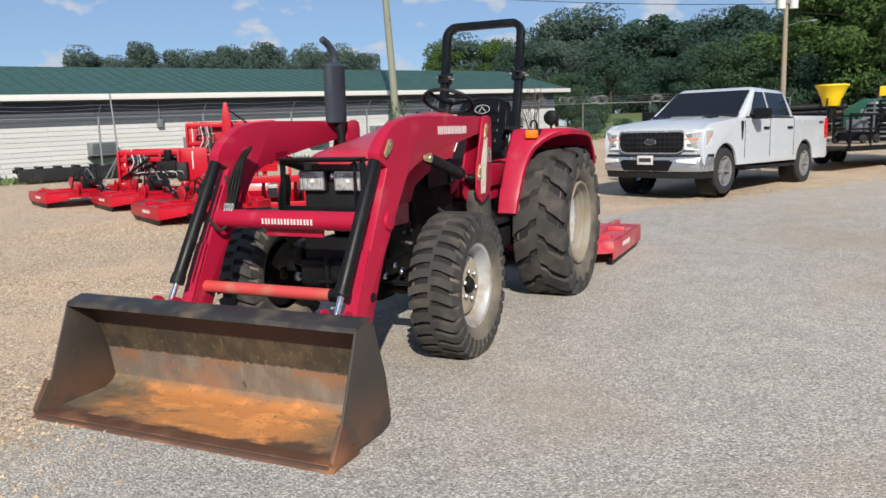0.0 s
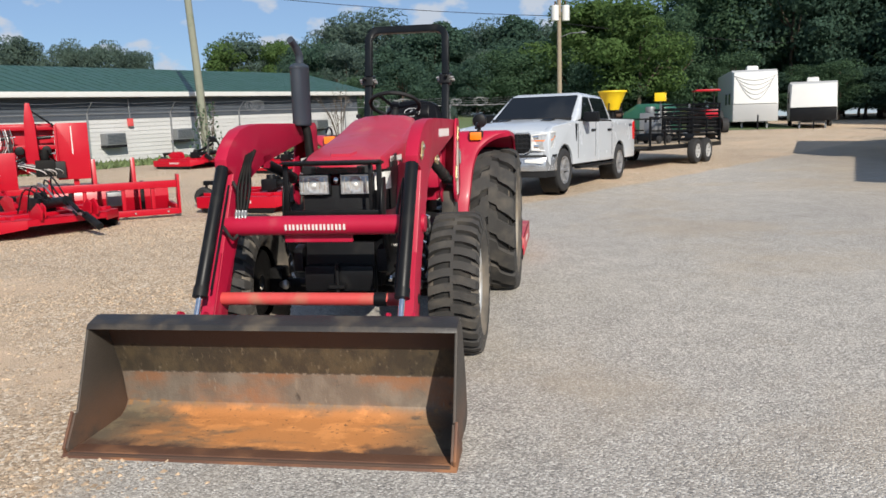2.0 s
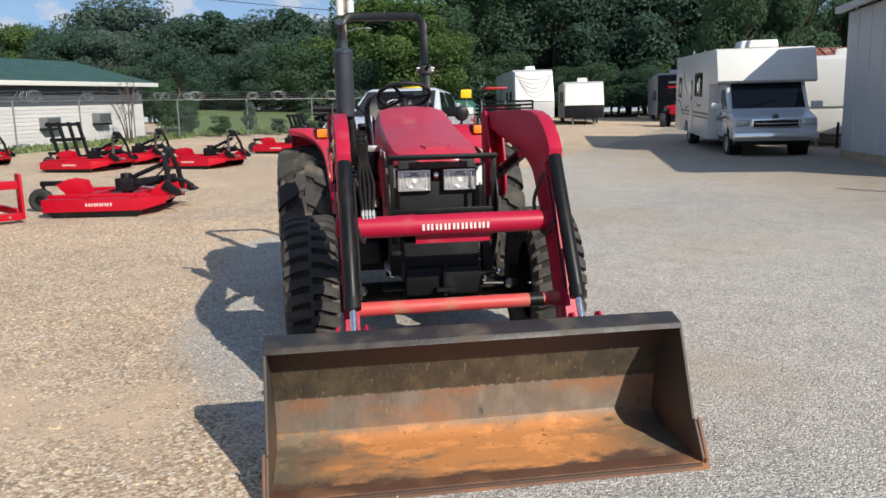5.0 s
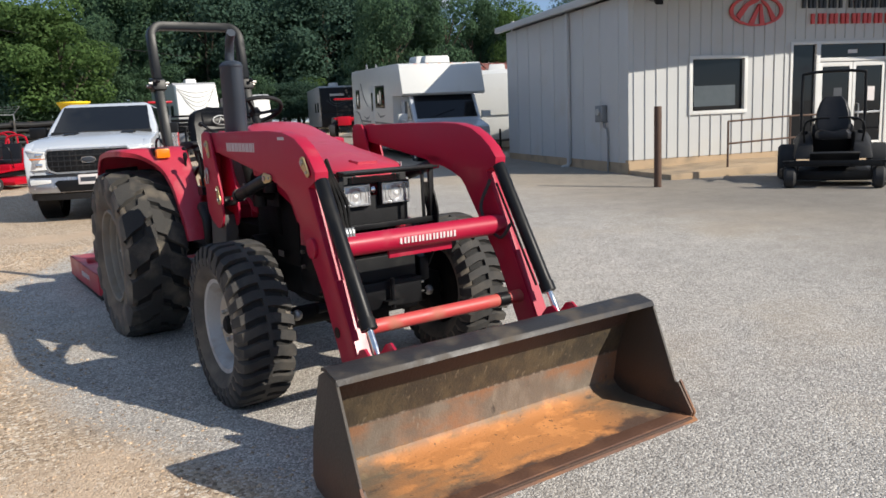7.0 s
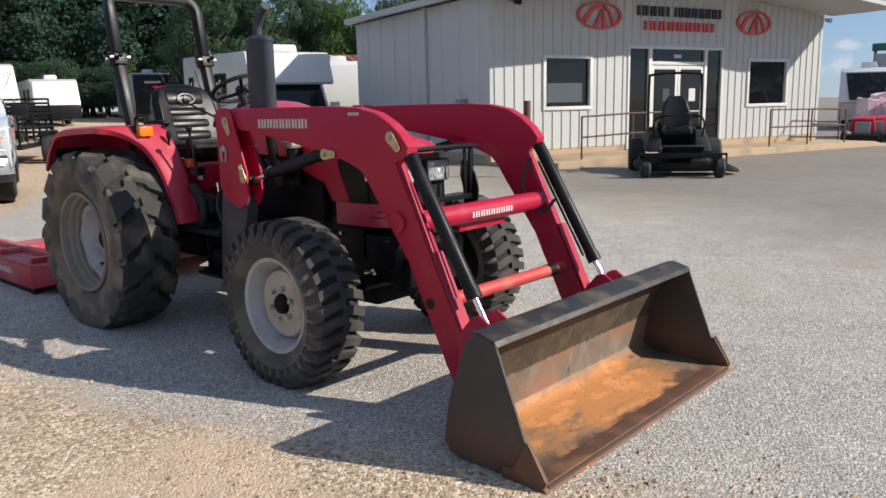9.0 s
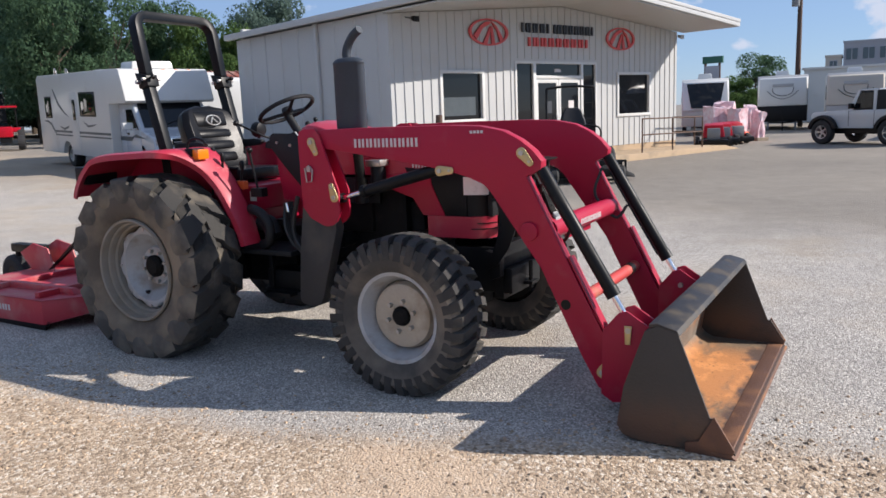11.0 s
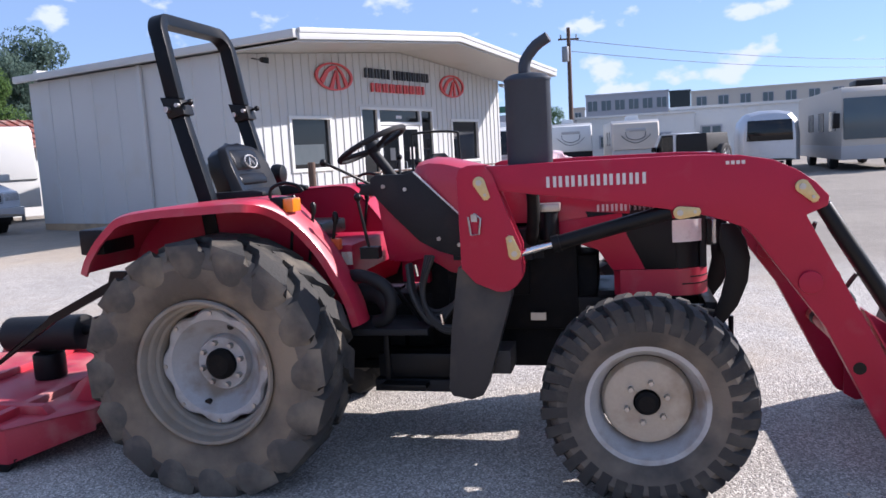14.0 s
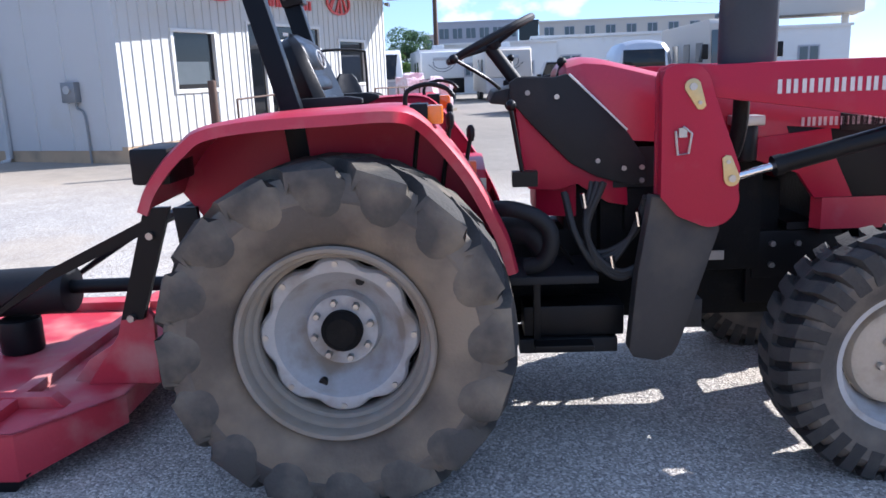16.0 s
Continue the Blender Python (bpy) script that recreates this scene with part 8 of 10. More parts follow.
def build_camper(name, m, w, h, length, label, front_mat, body_mat, lower_mat, cap=0.5, emblem=True, jack=True, slope=0.35, shield=None):
    """A travel trailer seen from its front: x forward, floor 0.45 m up."""
    C = thing(name, m, label, "camper trailer", "campers parked in the lot")
    hw = w / 2
    zb = 0.45
    up = zb + (h - zb) * 0.34
    body = Shape().slab([(-length, zb), (-0.05, zb), (-0.05, up), (-0.06 - slope, h - 0.20), (-0.35 - slope, h), (-length, h)], -hw, hw)
    part("body", body, body_mat, C, bevel=0.04)
    part("front_cap", Shape().loft([[(x, y * hw, z) for x, y, z in ((-0.04, -1, up), (-0.04, 1, up), (-0.10 - slope, 1, h - 0.1), (-0.10 - slope, -1, h - 0.1))], [(0.16, -0.97 * hw, up), (0.16, 0.97 * hw, up), (0.16 - slope, 0.92 * hw, h - 0.16), (0.16 - slope, -0.92 * hw, h - 0.16)]]), front_mat, C, "moulded front cap", bevel=0.05)
    part("lower_front", Shape().box(-0.04, 0.10, -hw * 0.98, hw * 0.98, zb, up - 0.01), lower_mat, C, "lower front panel", bevel=0.02)
    if shield:
        part("front_window", Shape().loft([[(0.185, -0.60 * hw, up + 0.10), (0.185, 0.60 * hw, up + 0.10), (0.19 - slope * 0.97, 0.80 * hw, h - 0.22), (0.19 - slope * 0.97, -0.80 * hw, h - 0.22)], [(0.10, -0.62 * hw, up + 0.25), (0.10, 0.62 * hw, up + 0.25), (0.10 - slope * 0.8, 0.70 * hw, h - 0.35), (0.10 - slope * 0.8, -0.70 * hw, h - 0.35)]]), shield, C, "dark front shield", bevel=0.02)
    if emblem == "draped":
        for k in range(5):
            f0, dip = 0.90 - 0.05 * k, 0.16 + 0.10 * k
            fold = []
            for q in range(13):
                y = -1.0 + q / 6.0
                f = f0 - dip * (1 - y * y)
                fold.append((0.17 - slope * f, y * hw * (0.92 - 0.05 * k), up + (h - 0.16 - up) * f))
            part("drape_fold", Shape().tube(fold, 0.030, 6), GREY_GEL if k % 2 else body_mat, C, "hanging fold of the cover")
    elif emblem:
        for k in range(2):
            z = up + (h - up) * (0.30 + 0.10 * k)
            xs = 0.175 - slope * (0.30 + 0.10 * k)
            s = Shape().tube(smooth_path([(xs, -hw * (0.62 - 0.2 * k), z + 0.30), (xs, -hw * 0.35, z + 0.02), (xs, 0, z - 0.12), (xs, hw * 0.35, z + 0.02), (xs, hw * (0.62 - 0.2 * k), z + 0.30)], 6), 0.018, 6)
            part("swoosh", s, STRIPE, C)
        z = up + (h - up) * 0.62
        part("name_bar", Shape().box(0.13 - slope * 0.62, 0.19 - slope * 0.62, -hw * 0.42, hw * 0.42, z, z + 0.16), GREY_GEL, C, "plain grey emblem bar", bevel=0.02)
    part("roof_unit", Shape().loft([[(-2.4, -0.35, h), (-1.6, -0.35, h), (-1.6, 0.35, h), (-2.4, 0.35, h)], [(-2.35, -0.3, h + 0.28), (-1.68, -0.3, h + 0.28), (-1.68, 0.3, h + 0.28), (-2.35, 0.3, h + 0.28)]]), WHITE_GEL, C, bevel=0.04)
    for s in (-1, 1):
        for x in (-1.6, -3.4):
            if -x < length - 0.8:
                wn_ = part("side_window", Shape().box(x - 0.45, x + 0.45, hw * s - 0.012, hw * s + 0.012, 1.5, 2.2), BLACK, C, bevel=0.03)
                part("side_pane", Shape().box(x - 0.40, x + 0.40, hw * s - 0.018, hw * s + 0.018, 1.55, 2.15), DARK_GLASS, wn_)
        for x in (-length * 0.55, -length * 0.55 - 0.85):
            o = part("trailer_wheel", Shape().lathe([(0.18, -0.1), (0.30, -0.11), (0.34, -0.06), (0.34, 0.06), (0.30, 0.11), (0.18, 0.1)], 22), TYRE_BLACK, C)
            o.matrix_basis = Matrix.Translation((x, (hw - 0.14) * s, 0.34))
            part("wheel_face", Shape().lathe([(0.0, 0.06 * s), (0.17, 0.07 * s), (0.19, 0.1 * s)], 18), GREY_GEL, o)
        if jack:
            part("landing_leg", Shape().box(-0.25, -0.15, 0.55 * hw * s - 0.05, 0.55 * hw * s + 0.05, 0.0, zb), GALV, C)
    part("tongue", Shape().tube([(-0.1, -0.6, 0.42), (1.2, 0, 0.42)], 0.05, 6).tube([(-0.1, 0.6, 0.42), (1.2, 0, 0.42)], 0.05, 6).box(1.10, 1.20, -0.04, 0.04, 0.0, 0.85), BLACK, C)
    return C


def facing(x, y, tx, ty, dz=0.0):
    return pose(x, y, gz(x, y) + dz, 0, 0, math.degrees(math.atan2(ty - y, tx - x)))


build_camper("camper", facing(28.0, 42.2, 12.5, 12.0), 2.6, 3.55, 9.0, "white fifth-wheel camper with a draped front and grey skirt", WHITE_GEL, GREY_GEL, GREY_GEL, emblem="draped", slope=0.55)
build_camper("camper", facing(30.6, 40.4, 10.0, 12.0), 2.55, 2.75, 7.0, "cream travel trailer with a dark lower front", WHITE_GEL, GREY_GEL, BLACK, emblem=False, slope=0.5)
build_camper("camper", facing(39.0, 40.5, 12.0, 10.0), 2.5, 3.35, 10.0, "black fronted travel trailer under the trees", BLACK, GREY_GEL, BLACK, slope=0.25)
build_camper("camper", facing(22.2, 17.6, 6.0, 8.0), 2.45, 3.1, 7.5, "white travel trailer beside the office", WHITE_GEL, WHITE_GEL, WHITE_GEL, emblem=False, slope=0.2)
# campers across the road
build_camper("camper", facing(38.2, -6.75, 6.0, 1.0), 2.45, 2.85, 7.0, "white and black travel trailer with a dark emblem bar", WHITE_GEL, GREY_GEL, BLACK, slope=0.10)
build_camper("camper", facing(34.2, -2.1, 8.0, 2.0), 2.2, 2.75, 8.0, "white fifth-wheel camper with a dark front shield", WHITE_GEL, WHITE_GEL, GREY_GEL, emblem=False, slope=0.6, shield=DARK_GLASS)
build_camper("camper", facing(34.2, -8.95, 5.0, 0.0), 2.45, 2.75, 7.0, "tan travel trailer with a dark oval emblem", STUCCO, GREY_GEL, GREY_GEL, slope=0.15)


def build_jeep():
    J = thing("off_road_car", pose(21.75, -6.25, gz(21, -5), 0, 0, 33.0), "white two-door off-road car with black arches and dark top", "car")
    wb, hw = 2.55, 0.80
    prof = side_with_arches([(3.10, 0.62), (3.12, 1.00), (3.02, 1.10), (1.72, 1.16), (-0.62, 1.16), (-0.66, 0.62)], 0.55, [(0.0, 0.42), (wb, 0.42)], 0.48, -0.66, 3.05)
    S = Shape()
    S.slab(prof, -hw, hw)
    part("body", S, WHITE_CAR, J, "white boxy body", bevel=0.03)
    part("cab_frame", Shape().loft([[(-0.62, -0.78, 1.16), (1.60, -0.78, 1.16), (1.60, 0.78, 1.16), (-0.62, 0.78, 1.16)], [(-0.55, -0.72, 1.80), (1.22, -0.72, 1.80), (1.22, 0.72, 1.80), (-0.55, 0.72, 1.80)]]), BLACK_MATT, J, "black soft top", bevel=0.03)
    part("roof", Shape().box(0.55, 1.26, -0.73, 0.73, 1.78, 1.84), WHITE_CAR, J, bevel=0.02)
    for s in (-1, 1):
        part("door_window", Shape().slab([(0.75, 1.20), (1.44, 1.20), (1.20, 1.72), (0.75, 1.72)], 0.782 * s, 0.755 * s), DARK_GLASS, J, smooth=0)
        part("windscreen_post", Shape().slab([(1.46, 1.16), (1.62, 1.16), (1.30, 1.80), (1.20, 1.80)], 0.79 * s, 0.74 * s), WHITE_CAR, J)
        part("door_post", Shape().slab([(0.62, 1.16), (0.72, 1.16), (0.72, 1.80), (0.62, 1.80)], 0.79 * s, 0.74 * s), WHITE_CAR, J)
        for x in (0.0, wb):
            part("arch_flare", Shape().slab(arc(x, 0.42, 0.58, 15, 165, 12) + arc(x, 0.42, 0.47, 165, 15, 12), 0.78 * s, 0.97 * s), BLACK_MATT, J, "black arch flare", bevel=0.01)
            road_wheel(J, (x, 0.84 * s, 0.42), s, 0.42, 0.26, 0.22, 5, label="large tyre on a dark alloy")
        part("mirror", Shape().box(1.36, 1.48, min(0.85 * s, 1.02 * s), max(0.85 * s, 1.02 * s), 1.20, 1.38), BLACK, J, bevel=0.02)
        part("door_seam", Shape().box(0.66, 0.675, hw * s - 0.003, hw * s + 0.003, 0.62, 1.15).box(1.60, 1.615, hw * s - 0.003, hw * s + 0.003, 0.62, 1.15), BLACK, J)
    o = road_wheel(J, (-0.80, 0.0, 1.02), 1, 0.40, 0.24, 0.22, 5, "spare_wheel", None, "spare wheel on the tailgate")
    o.matrix_basis = pose(-0.80, 0.0, 1.02, 0, 0, 90)
    part("front_bumper", Shape().box(3.08, 3.26, -0.75, 0.75, 0.50, 0.66), BLACK, J, bevel=0.02)
    part("under_frame", Shape().box(-0.5, 3.0, -0.6, 0.6, 0.36, 0.58), BLACK, J)


build_jeep()


# ---- long green-roofed building behind the implements: x along its front, y inwards ----
LONG_AT = pose(-14.81, 24.29, 0.07, 0, -1.20, math.degrees(math.atan2(0.702, 0.712)))


def build_long_building():
    x0, x1, depth, wall_h = -9.0, 26.7, 9.0, 2.55
    walls = Shape().box(x0, x1, 0.03, 0.20, -0.4, wall_h).box(x1 - 0.2, x1, 0.201, depth, -0.4, wall_h).box(x0, x0 + 0.2, 0.201, depth, -0.4, wall_h).box(x0 + 0.201, x1 - 0.201, depth - 0.2, depth, -0.4, wall_h)
    Bd = part("wall_long", walls, WHITE_SIDING, None, "white lap-sided wall of the long building", smooth=0)
    Bd.matrix_world = LONG_AT
    tagged(Bd, category="wall", kind="structure")
    board = mesh_of("board", Shape().slab([(0, 0.0), (0, 0.158), (0.010, 0.158), (0.030, 0.0)], 0, 1).moved(Matrix(((0, 1, 0, 0), (-1, 0, 0, 0.03), (0, 0, 1, 0), (0, 0, 0, 1)))), WHITE_SIDING, smooth=0)
    # slate boards for the top rows, with the eave's shade put into their colour
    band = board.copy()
    band.materials[0] = material("eave_shaded_boards", (0.060, 0.070, 0.086), 0.6, var=0.12, scale=1.2, dirt=(0.09, 0.10, 0.11), amount=0.2, dscale=1.5, each=0.06)
    n = 12
    seg = (x1 - x0) / n
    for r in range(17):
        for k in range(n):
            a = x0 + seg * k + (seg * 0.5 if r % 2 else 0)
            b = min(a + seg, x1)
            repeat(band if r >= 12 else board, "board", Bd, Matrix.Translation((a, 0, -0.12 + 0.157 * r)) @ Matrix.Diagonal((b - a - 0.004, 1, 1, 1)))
    base = part("foundation_long", Shape().box(x0, x1, 0.0, 0.029, -0.5, -0.12), CONCRETE, None, "tan foundation strip of the long building", smooth=0)
    base.matrix_world = LONG_AT
    tagged(base, category="foundation", kind="structure")
    R = thing("roof_long", LONG_AT, "low green metal roof with a white fascia", "roof", kind="structure")
    ov, ez, rz = 0.45, 2.78, 4.02
    mid = depth / 2
    sl = Shape()
    for a, za, b, zb in ((-ov, ez, mid, rz), (mid, rz, depth + ov, ez)):
        sl.add([(x, y, z) for x in (x0 - 0.5, x1 + 0.75) for y, z in ((a, za - 0.09), (b, zb - 0.09), (b, zb), (a, za))], [(0, 1, 2, 3), (7, 6, 5, 4), (0, 4, 5, 1), (1, 5, 6, 2), (2, 6, 7, 3), (3, 7, 4, 0)])
    part("roof_sheet", sl, GREEN_ROOF, R, "weathered green roof sheet", smooth=0)
    seam = mesh_of("seam", Shape().box(-0.015, 0.015, 0, 1, 0, 0.014), GREEN_ROOF, smooth=0)
    run = math.hypot(mid + ov, rz - ez)
    x = x0
    while x < x1 + 0.7:
        repeat(seam, "seam", R, Matrix.Translation((x, -ov, ez)) @ Euler((math.atan2(rz - ez, mid + ov), 0, 0)).to_matrix().to_4x4() @ Matrix.Diagonal((1, run, 1, 1)))
        x += 0.46
    part("fascia", Shape().box(x0 - 0.5, x1 + 0.75, -ov - 0.03, -ov, ez - 0.20, ez - 0.01), WHITE_GEL, R, "white fascia board", bevel=0.004)
    part("soffit", Shape().box(x0 - 0.5, x1 + 0.75, -ov, 0.0, ez - 0.17, ez - 0.14), SOFFIT, R, "grey soffit with the eave's shade in its colour", smooth=0)
    gab = Shape()
    for y0_ in (x1 - 0.2,):
        gab.add([(y0_, 0.2, wall_h), (y0_, depth - 0.2, wall_h), (y0_, mid, rz - 0.2), (y0_ + 0.15, 0.2, wall_h), (y0_ + 0.15, depth - 0.2, wall_h), (y0_ + 0.15, mid, rz - 0.2)], [(0, 1, 2), (5, 4, 3), (0, 3, 4, 1), (1, 4, 5, 2), (2, 5, 3, 0)])
    part("gable", gab, WHITE_SIDING, R, smooth=0)
    # window air conditioners
    for k, (u, z) in enumerate(((-2.6, 0.95), (2.98, 0.95), (6.33, 0.97), (11.5, 1.0), (14.73, 1.05), (20.09, 1.05), (23.33, 1.15))):
        A = thing("air_conditioner", LONG_AT @ pose(u, -0.02, z), "grey window air conditioner with a dark sill", "air conditioner", "air conditioners along the wall")
        part("case", Shape().box(-0.42, 0.42, -0.36, 0.02, -0.20, 0.24), GALV, A, bevel=0.015)
        for j in range(7):
            part("louvre", Shape().box(-0.36, 0.36, -0.372, -0.358, -0.14 + 0.05 * j, -0.115 + 0.05 * j), STRIPE, A)
        part("bracket", Shape().box(-0.44, 0.44, -0.34, 0.02, -0.30, -0.21), BLACK, A)
    for u, z in ((5.1, 1.75), (12.4, 1.62)):
        J = thing("junction_box", LONG_AT @ pose(u, -0.03, z), "small junction box with conduit on the wall", "box")
        part("cover", Shape().box(-0.10, 0.10, -0.10, 0.02, -0.15, 0.15), BLUE_SIGN if u > 10 else GALV, J, bevel=0.01)
        part("conduit", rod((0, -0.04, 0.15), (0, -0.04, 0.9), 0.018, 6), GALV, J)


build_long_building()


def build_fence():
    """Chain-link fence with barbed wire, along the long building and on past its end."""
    u, v = Vector((0.712, 0.702, 0)), Vector((0.702, -0.712, 0))
    a = Vector((-14.81, 24.29, 0)) + v * 2.4
    line = [a + u * s for s in (-8.0, -4.6, -1.2, 2.2, 5.6, 9.0, 12.4, 15.8, 19.2, 22.6, 26.0)]
    last = line[-1]
    line += [last + Vector((3.3 * k, -0.35 * k, 0)) for k in range(1, 4)]
    Fn = thing("fence", pose(0, 0, 0), "galvanised chain-link fence topped with barbed wire", "fence")
    tops = [Vector((p.x, p.y, gz(p.x, p.y))) for p in line]
    for p in tops:
        part("fence_post", rod((p.x, p.y, p.z - 0.1), (p.x, p.y, p.z + 1.85), 0.032, 8), GALV, Fn)
        part("barb_arm", rod((p.x, p.y, p.z + 1.85), (p.x + 0.22, p.y - 0.22, p.z + 2.20), 0.016, 6), GALV, Fn)
    for p, q in zip(tops, tops[1:]):
        part("top_rail", rod(p + Vector((0, 0, 1.83)), q + Vector((0, 0, 1.83)), 0.020, 6), GALV, Fn)
        for k in (0.35, 0.67, 1.0):
            off = Vector((0.22 * k, -0.22 * k, 1.85 + 0.35 * k))
            m = (p + q) / 2 + off - Vector((0, 0, 0.05))
            part("barbed_strand", Shape().tube([p + off, m, q + off], 0.006, 4), GALV, Fn)
    mesh = Shape()
    for p, q in zip(tops, tops[1:]):
        d = q - p
        n = int(d.length / 0.16)
        for k in range(n):
            for s in (1, -1):
                b = p + d * (k / n)
                e = b + d.normalized() * (s * 0.9)
                mesh.add([b + Vector((0, 0, 0.05)), b + Vector((0, 0, 0.052)) + d.normalized() * 0.0016, e + Vector((0, 0, 1.80)) + d.normalized() * 0.0016, e + Vector((0, 0, 1.80))], [(0, 1, 2, 3)])
    rnd = random.Random(8)
    for p, q in zip(tops[7:], tops[8:]):
        for k in range(2):
            b = p + (q - p) * rnd.random() + Vector((0.1, -0.1, 2.0))
            r, d = rnd.uniform(0.16, 0.30), (q - p).normalized()
            part("wire_coil", Shape().tube([b + d * (r * math.cos(0.45 * j) + 0.008 * j) + Vector((0, 0, 0.75 * r * math.sin(0.45 * j))) for j in range(34)], 0.013, 5), GALV, Fn, "loose coil of pale wire")
    o = part("wire_mesh", mesh, GALV, Fn, "woven wire mesh", smooth=0)
    tagged(o, kind="stuff")


build_fence()


GALV_WOOD = material("lichen_grey_pole_wood", (0.21, 0.22, 0.17), 0.9, var=0.25, scale=3, fine=40, bump=0.4, dirt=(0.12, 0.15, 0.10), amount=0.3)


def build_poles():
    z = gz(-3.05, 31.2)
    P = thing("utility_pole", pose(-3.05, 31.2, z), "leaning weathered wooden pole with vines at its foot", "utility pole")
    part("shaft", Shape().tube([(0, 0, -0.3), (-0.15, 0, 3.0), (-0.52, 0.0, 9.5)], 0.17, 12, True, 0.11), GALV_WOOD, P, "grey-green weathered pole")
    rnd = random.Random(11)
    vine = Shape()
    for k in range(320):
        h = 2.2 * rnd.random() ** 1.3
        a, r = rnd.uniform(0, 6.28), rnd.uniform(0.16, 0.75 - 0.18 * h)
        c = Vector((r * math.cos(a), r * math.sin(a), h))
        e1 = Vector((rnd.uniform(-1, 1), rnd.uniform(-1, 1), rnd.uniform(-1, 1))).normalized() * 0.06
        e2 = Vector((rnd.uniform(-1, 1), rnd.uniform(-1, 1), rnd.uniform(-1, 1))).normalized() * 0.06
        vine.add([c - e1, c - e2, c + e1, c + e2], [(0, 1, 2, 3)])
    o = part("vine", vine, LEAF, P, "green vine leaves", smooth=0)
    tagged(o, kind="stuff")
    for k in range(14):
        a = rnd.uniform(0, 6.28)
        part("vine_stem", Shape().tube(smooth_path([(0.1, 0, 0), (0.3 * math.cos(a), 0.3 * math.sin(a), 1.0), (rnd.uniform(0.2, 0.7) * math.cos(a), rnd.uniform(0.2, 0.7) * math.sin(a), rnd.uniform(1.6, 2.7))], 3), 0.008, 4), BARK, P)
    z2 = gz(21, 56)
    Q = thing("utility_pole", pose(21.1, 56.2, z2), "wooden utility pole with twin transformers and a street lamp arm", "utility pole")
    part("shaft", Shape().tube([(0, 0, -0.3), (0, 0, 11.5)], 0.20, 12, True, 0.13), WOODPOLE, Q, "brown wooden pole")
    for s in (-1, 1):
        t = part("transformer", Shape().tube([(0.42 * s, -0.25, 7.75), (0.42 * s, -0.25, 7.80), (0.42 * s, -0.25, 8.75), (0.42 * s, -0.25, 8.85)], 0.28, 16), WHITE_GEL, Q, "pale grey transformer can", bevel=0.02)
        part("bushing", rod((0.42 * s, -0.25, 8.85), (0.42 * s, -0.25, 9.15), 0.05, 8), RUST_POST, t)
    part("cross_arm", Shape().box(-1.1, 1.1, -0.16, -0.04, 9.9, 10.05), WOODPOLE, Q, bevel=0.01)
    part("lamp_arm", Shape().tube([(0, -0.1, 6.6), (0.7, -0.5, 6.85), (1.3, -0.8, 6.85)], 0.035, 6), GALV, Q)
    part("lamp_head", Shape().ball((1.5, -0.9, 6.83), 0.22, 12, 6, (1.4, 0.8, 0.5)), GALV, Q)
    z3 = gz(52.3, -11.5)
    R3 = thing("utility_pole", pose(52.3, -11.5, z3), "tall dark utility pole across the road", "utility pole")
    part("shaft", Shape().tube([(0, 0, -0.3), (0, 0, 10.3)], 0.20, 12, True, 0.14), RUST_POST, R3, "dark pole")
    part("transformer", Shape().tube([(-0.2, 0.35, 7.8), (-0.2, 0.35, 8.9)], 0.26, 14), GALV, R3, bevel=0.02)
    part("cross_arm", Shape().box(-0.06, 0.06, -0.8, 0.8, 9.4, 9.52), RUST_POST, R3)
    part("insulator", rod((0, 0.6, 9.5), (0, 0.6, 9.8), 0.06, 8), GALV, R3)
    part("insulator", rod((0, -0.6, 9.5), (0, -0.6, 9.8), 0.06, 8), GALV, R3)

    def wire(name, a, b, sag, label):
        pts = []
        for k in range(17):
            t = k / 16
            p = Vector(a).lerp(Vector(b), t)
            p.z -= sag * 4 * t * (1 - t)
            pts.append(p)
        W = thing(name, pose(0, 0, 0), label, "wire", "overhead wires")
        part("strand", Shape().tube(pts, 0.022, 4), WIRE, W)

    top = Vector((21.1, 56.0, z2 + 10.0))
    for dx, h in ((-1.0, 0.0), (0.0, 0.3), (1.0, 0.0), (0.1, -1.9)):
        wire("overhead_wire", top + Vector((dx, 0, h)), (-30 + dx, 62, z2 + 16.5 + h), 1.2, "thin black overhead wire against the sky")
    wire("overhead_wire", top + Vector((0.2, 0, -2.4)), (70, 62, z2 + 7.0), 1.0, "thin black overhead wire before the trees")
    wire("overhead_wire", (-3.05, 31.2, z + 9.3), (-40, 60, z + 14), 1.0, "thin black overhead wire against the sky")
    for h in (9.45, 8.6):
        wire("overhead_wire", (52.3, -11.5, z3 + h), (90, -90, z3 + h + 2), 1.5, "thin overhead wire across the road")


build_poles()

# ---- red implements on the gravel ----
ROWS_OF_CUTTERS = [(-0.34, 14.73, -26.6), (3.0, 22.9, -45.0), (6.9, 27.3, -42.0), (0.2, 23.9, -40.0), (-2.6, 27.3, -35.0), (1.6, 25.6, -40.0), (-3.98, 12.72, -50.0), (-5.79, 14.90, -50.0), (-7.55, 15.82, -48.0)]


def build_implement_rows():
    first = second = None
    for i, (x, y, a) in enumerate(ROWS_OF_CUTTERS):
        m = pose(x, y, gz(x, y), 0, 0, a)
        if first is None:
            first = build_cutter("rotary_cutter", m, (RED_NEW, BLACK), "bright red rotary cutter with a black hitch mast", "cutters on the gravel")
        elif i == 6:
            second = build_cutter("rotary_cutter", m, (RED_NEW, BLACK), "bright red centre deck with a pale drive shaft on the gravel", "centre decks on the gravel", rear_tyre=False, mast=False)
        elif i > 6:
            copy_thing(second, m)
        else:
            copy_thing(first, m)


build_implement_rows()


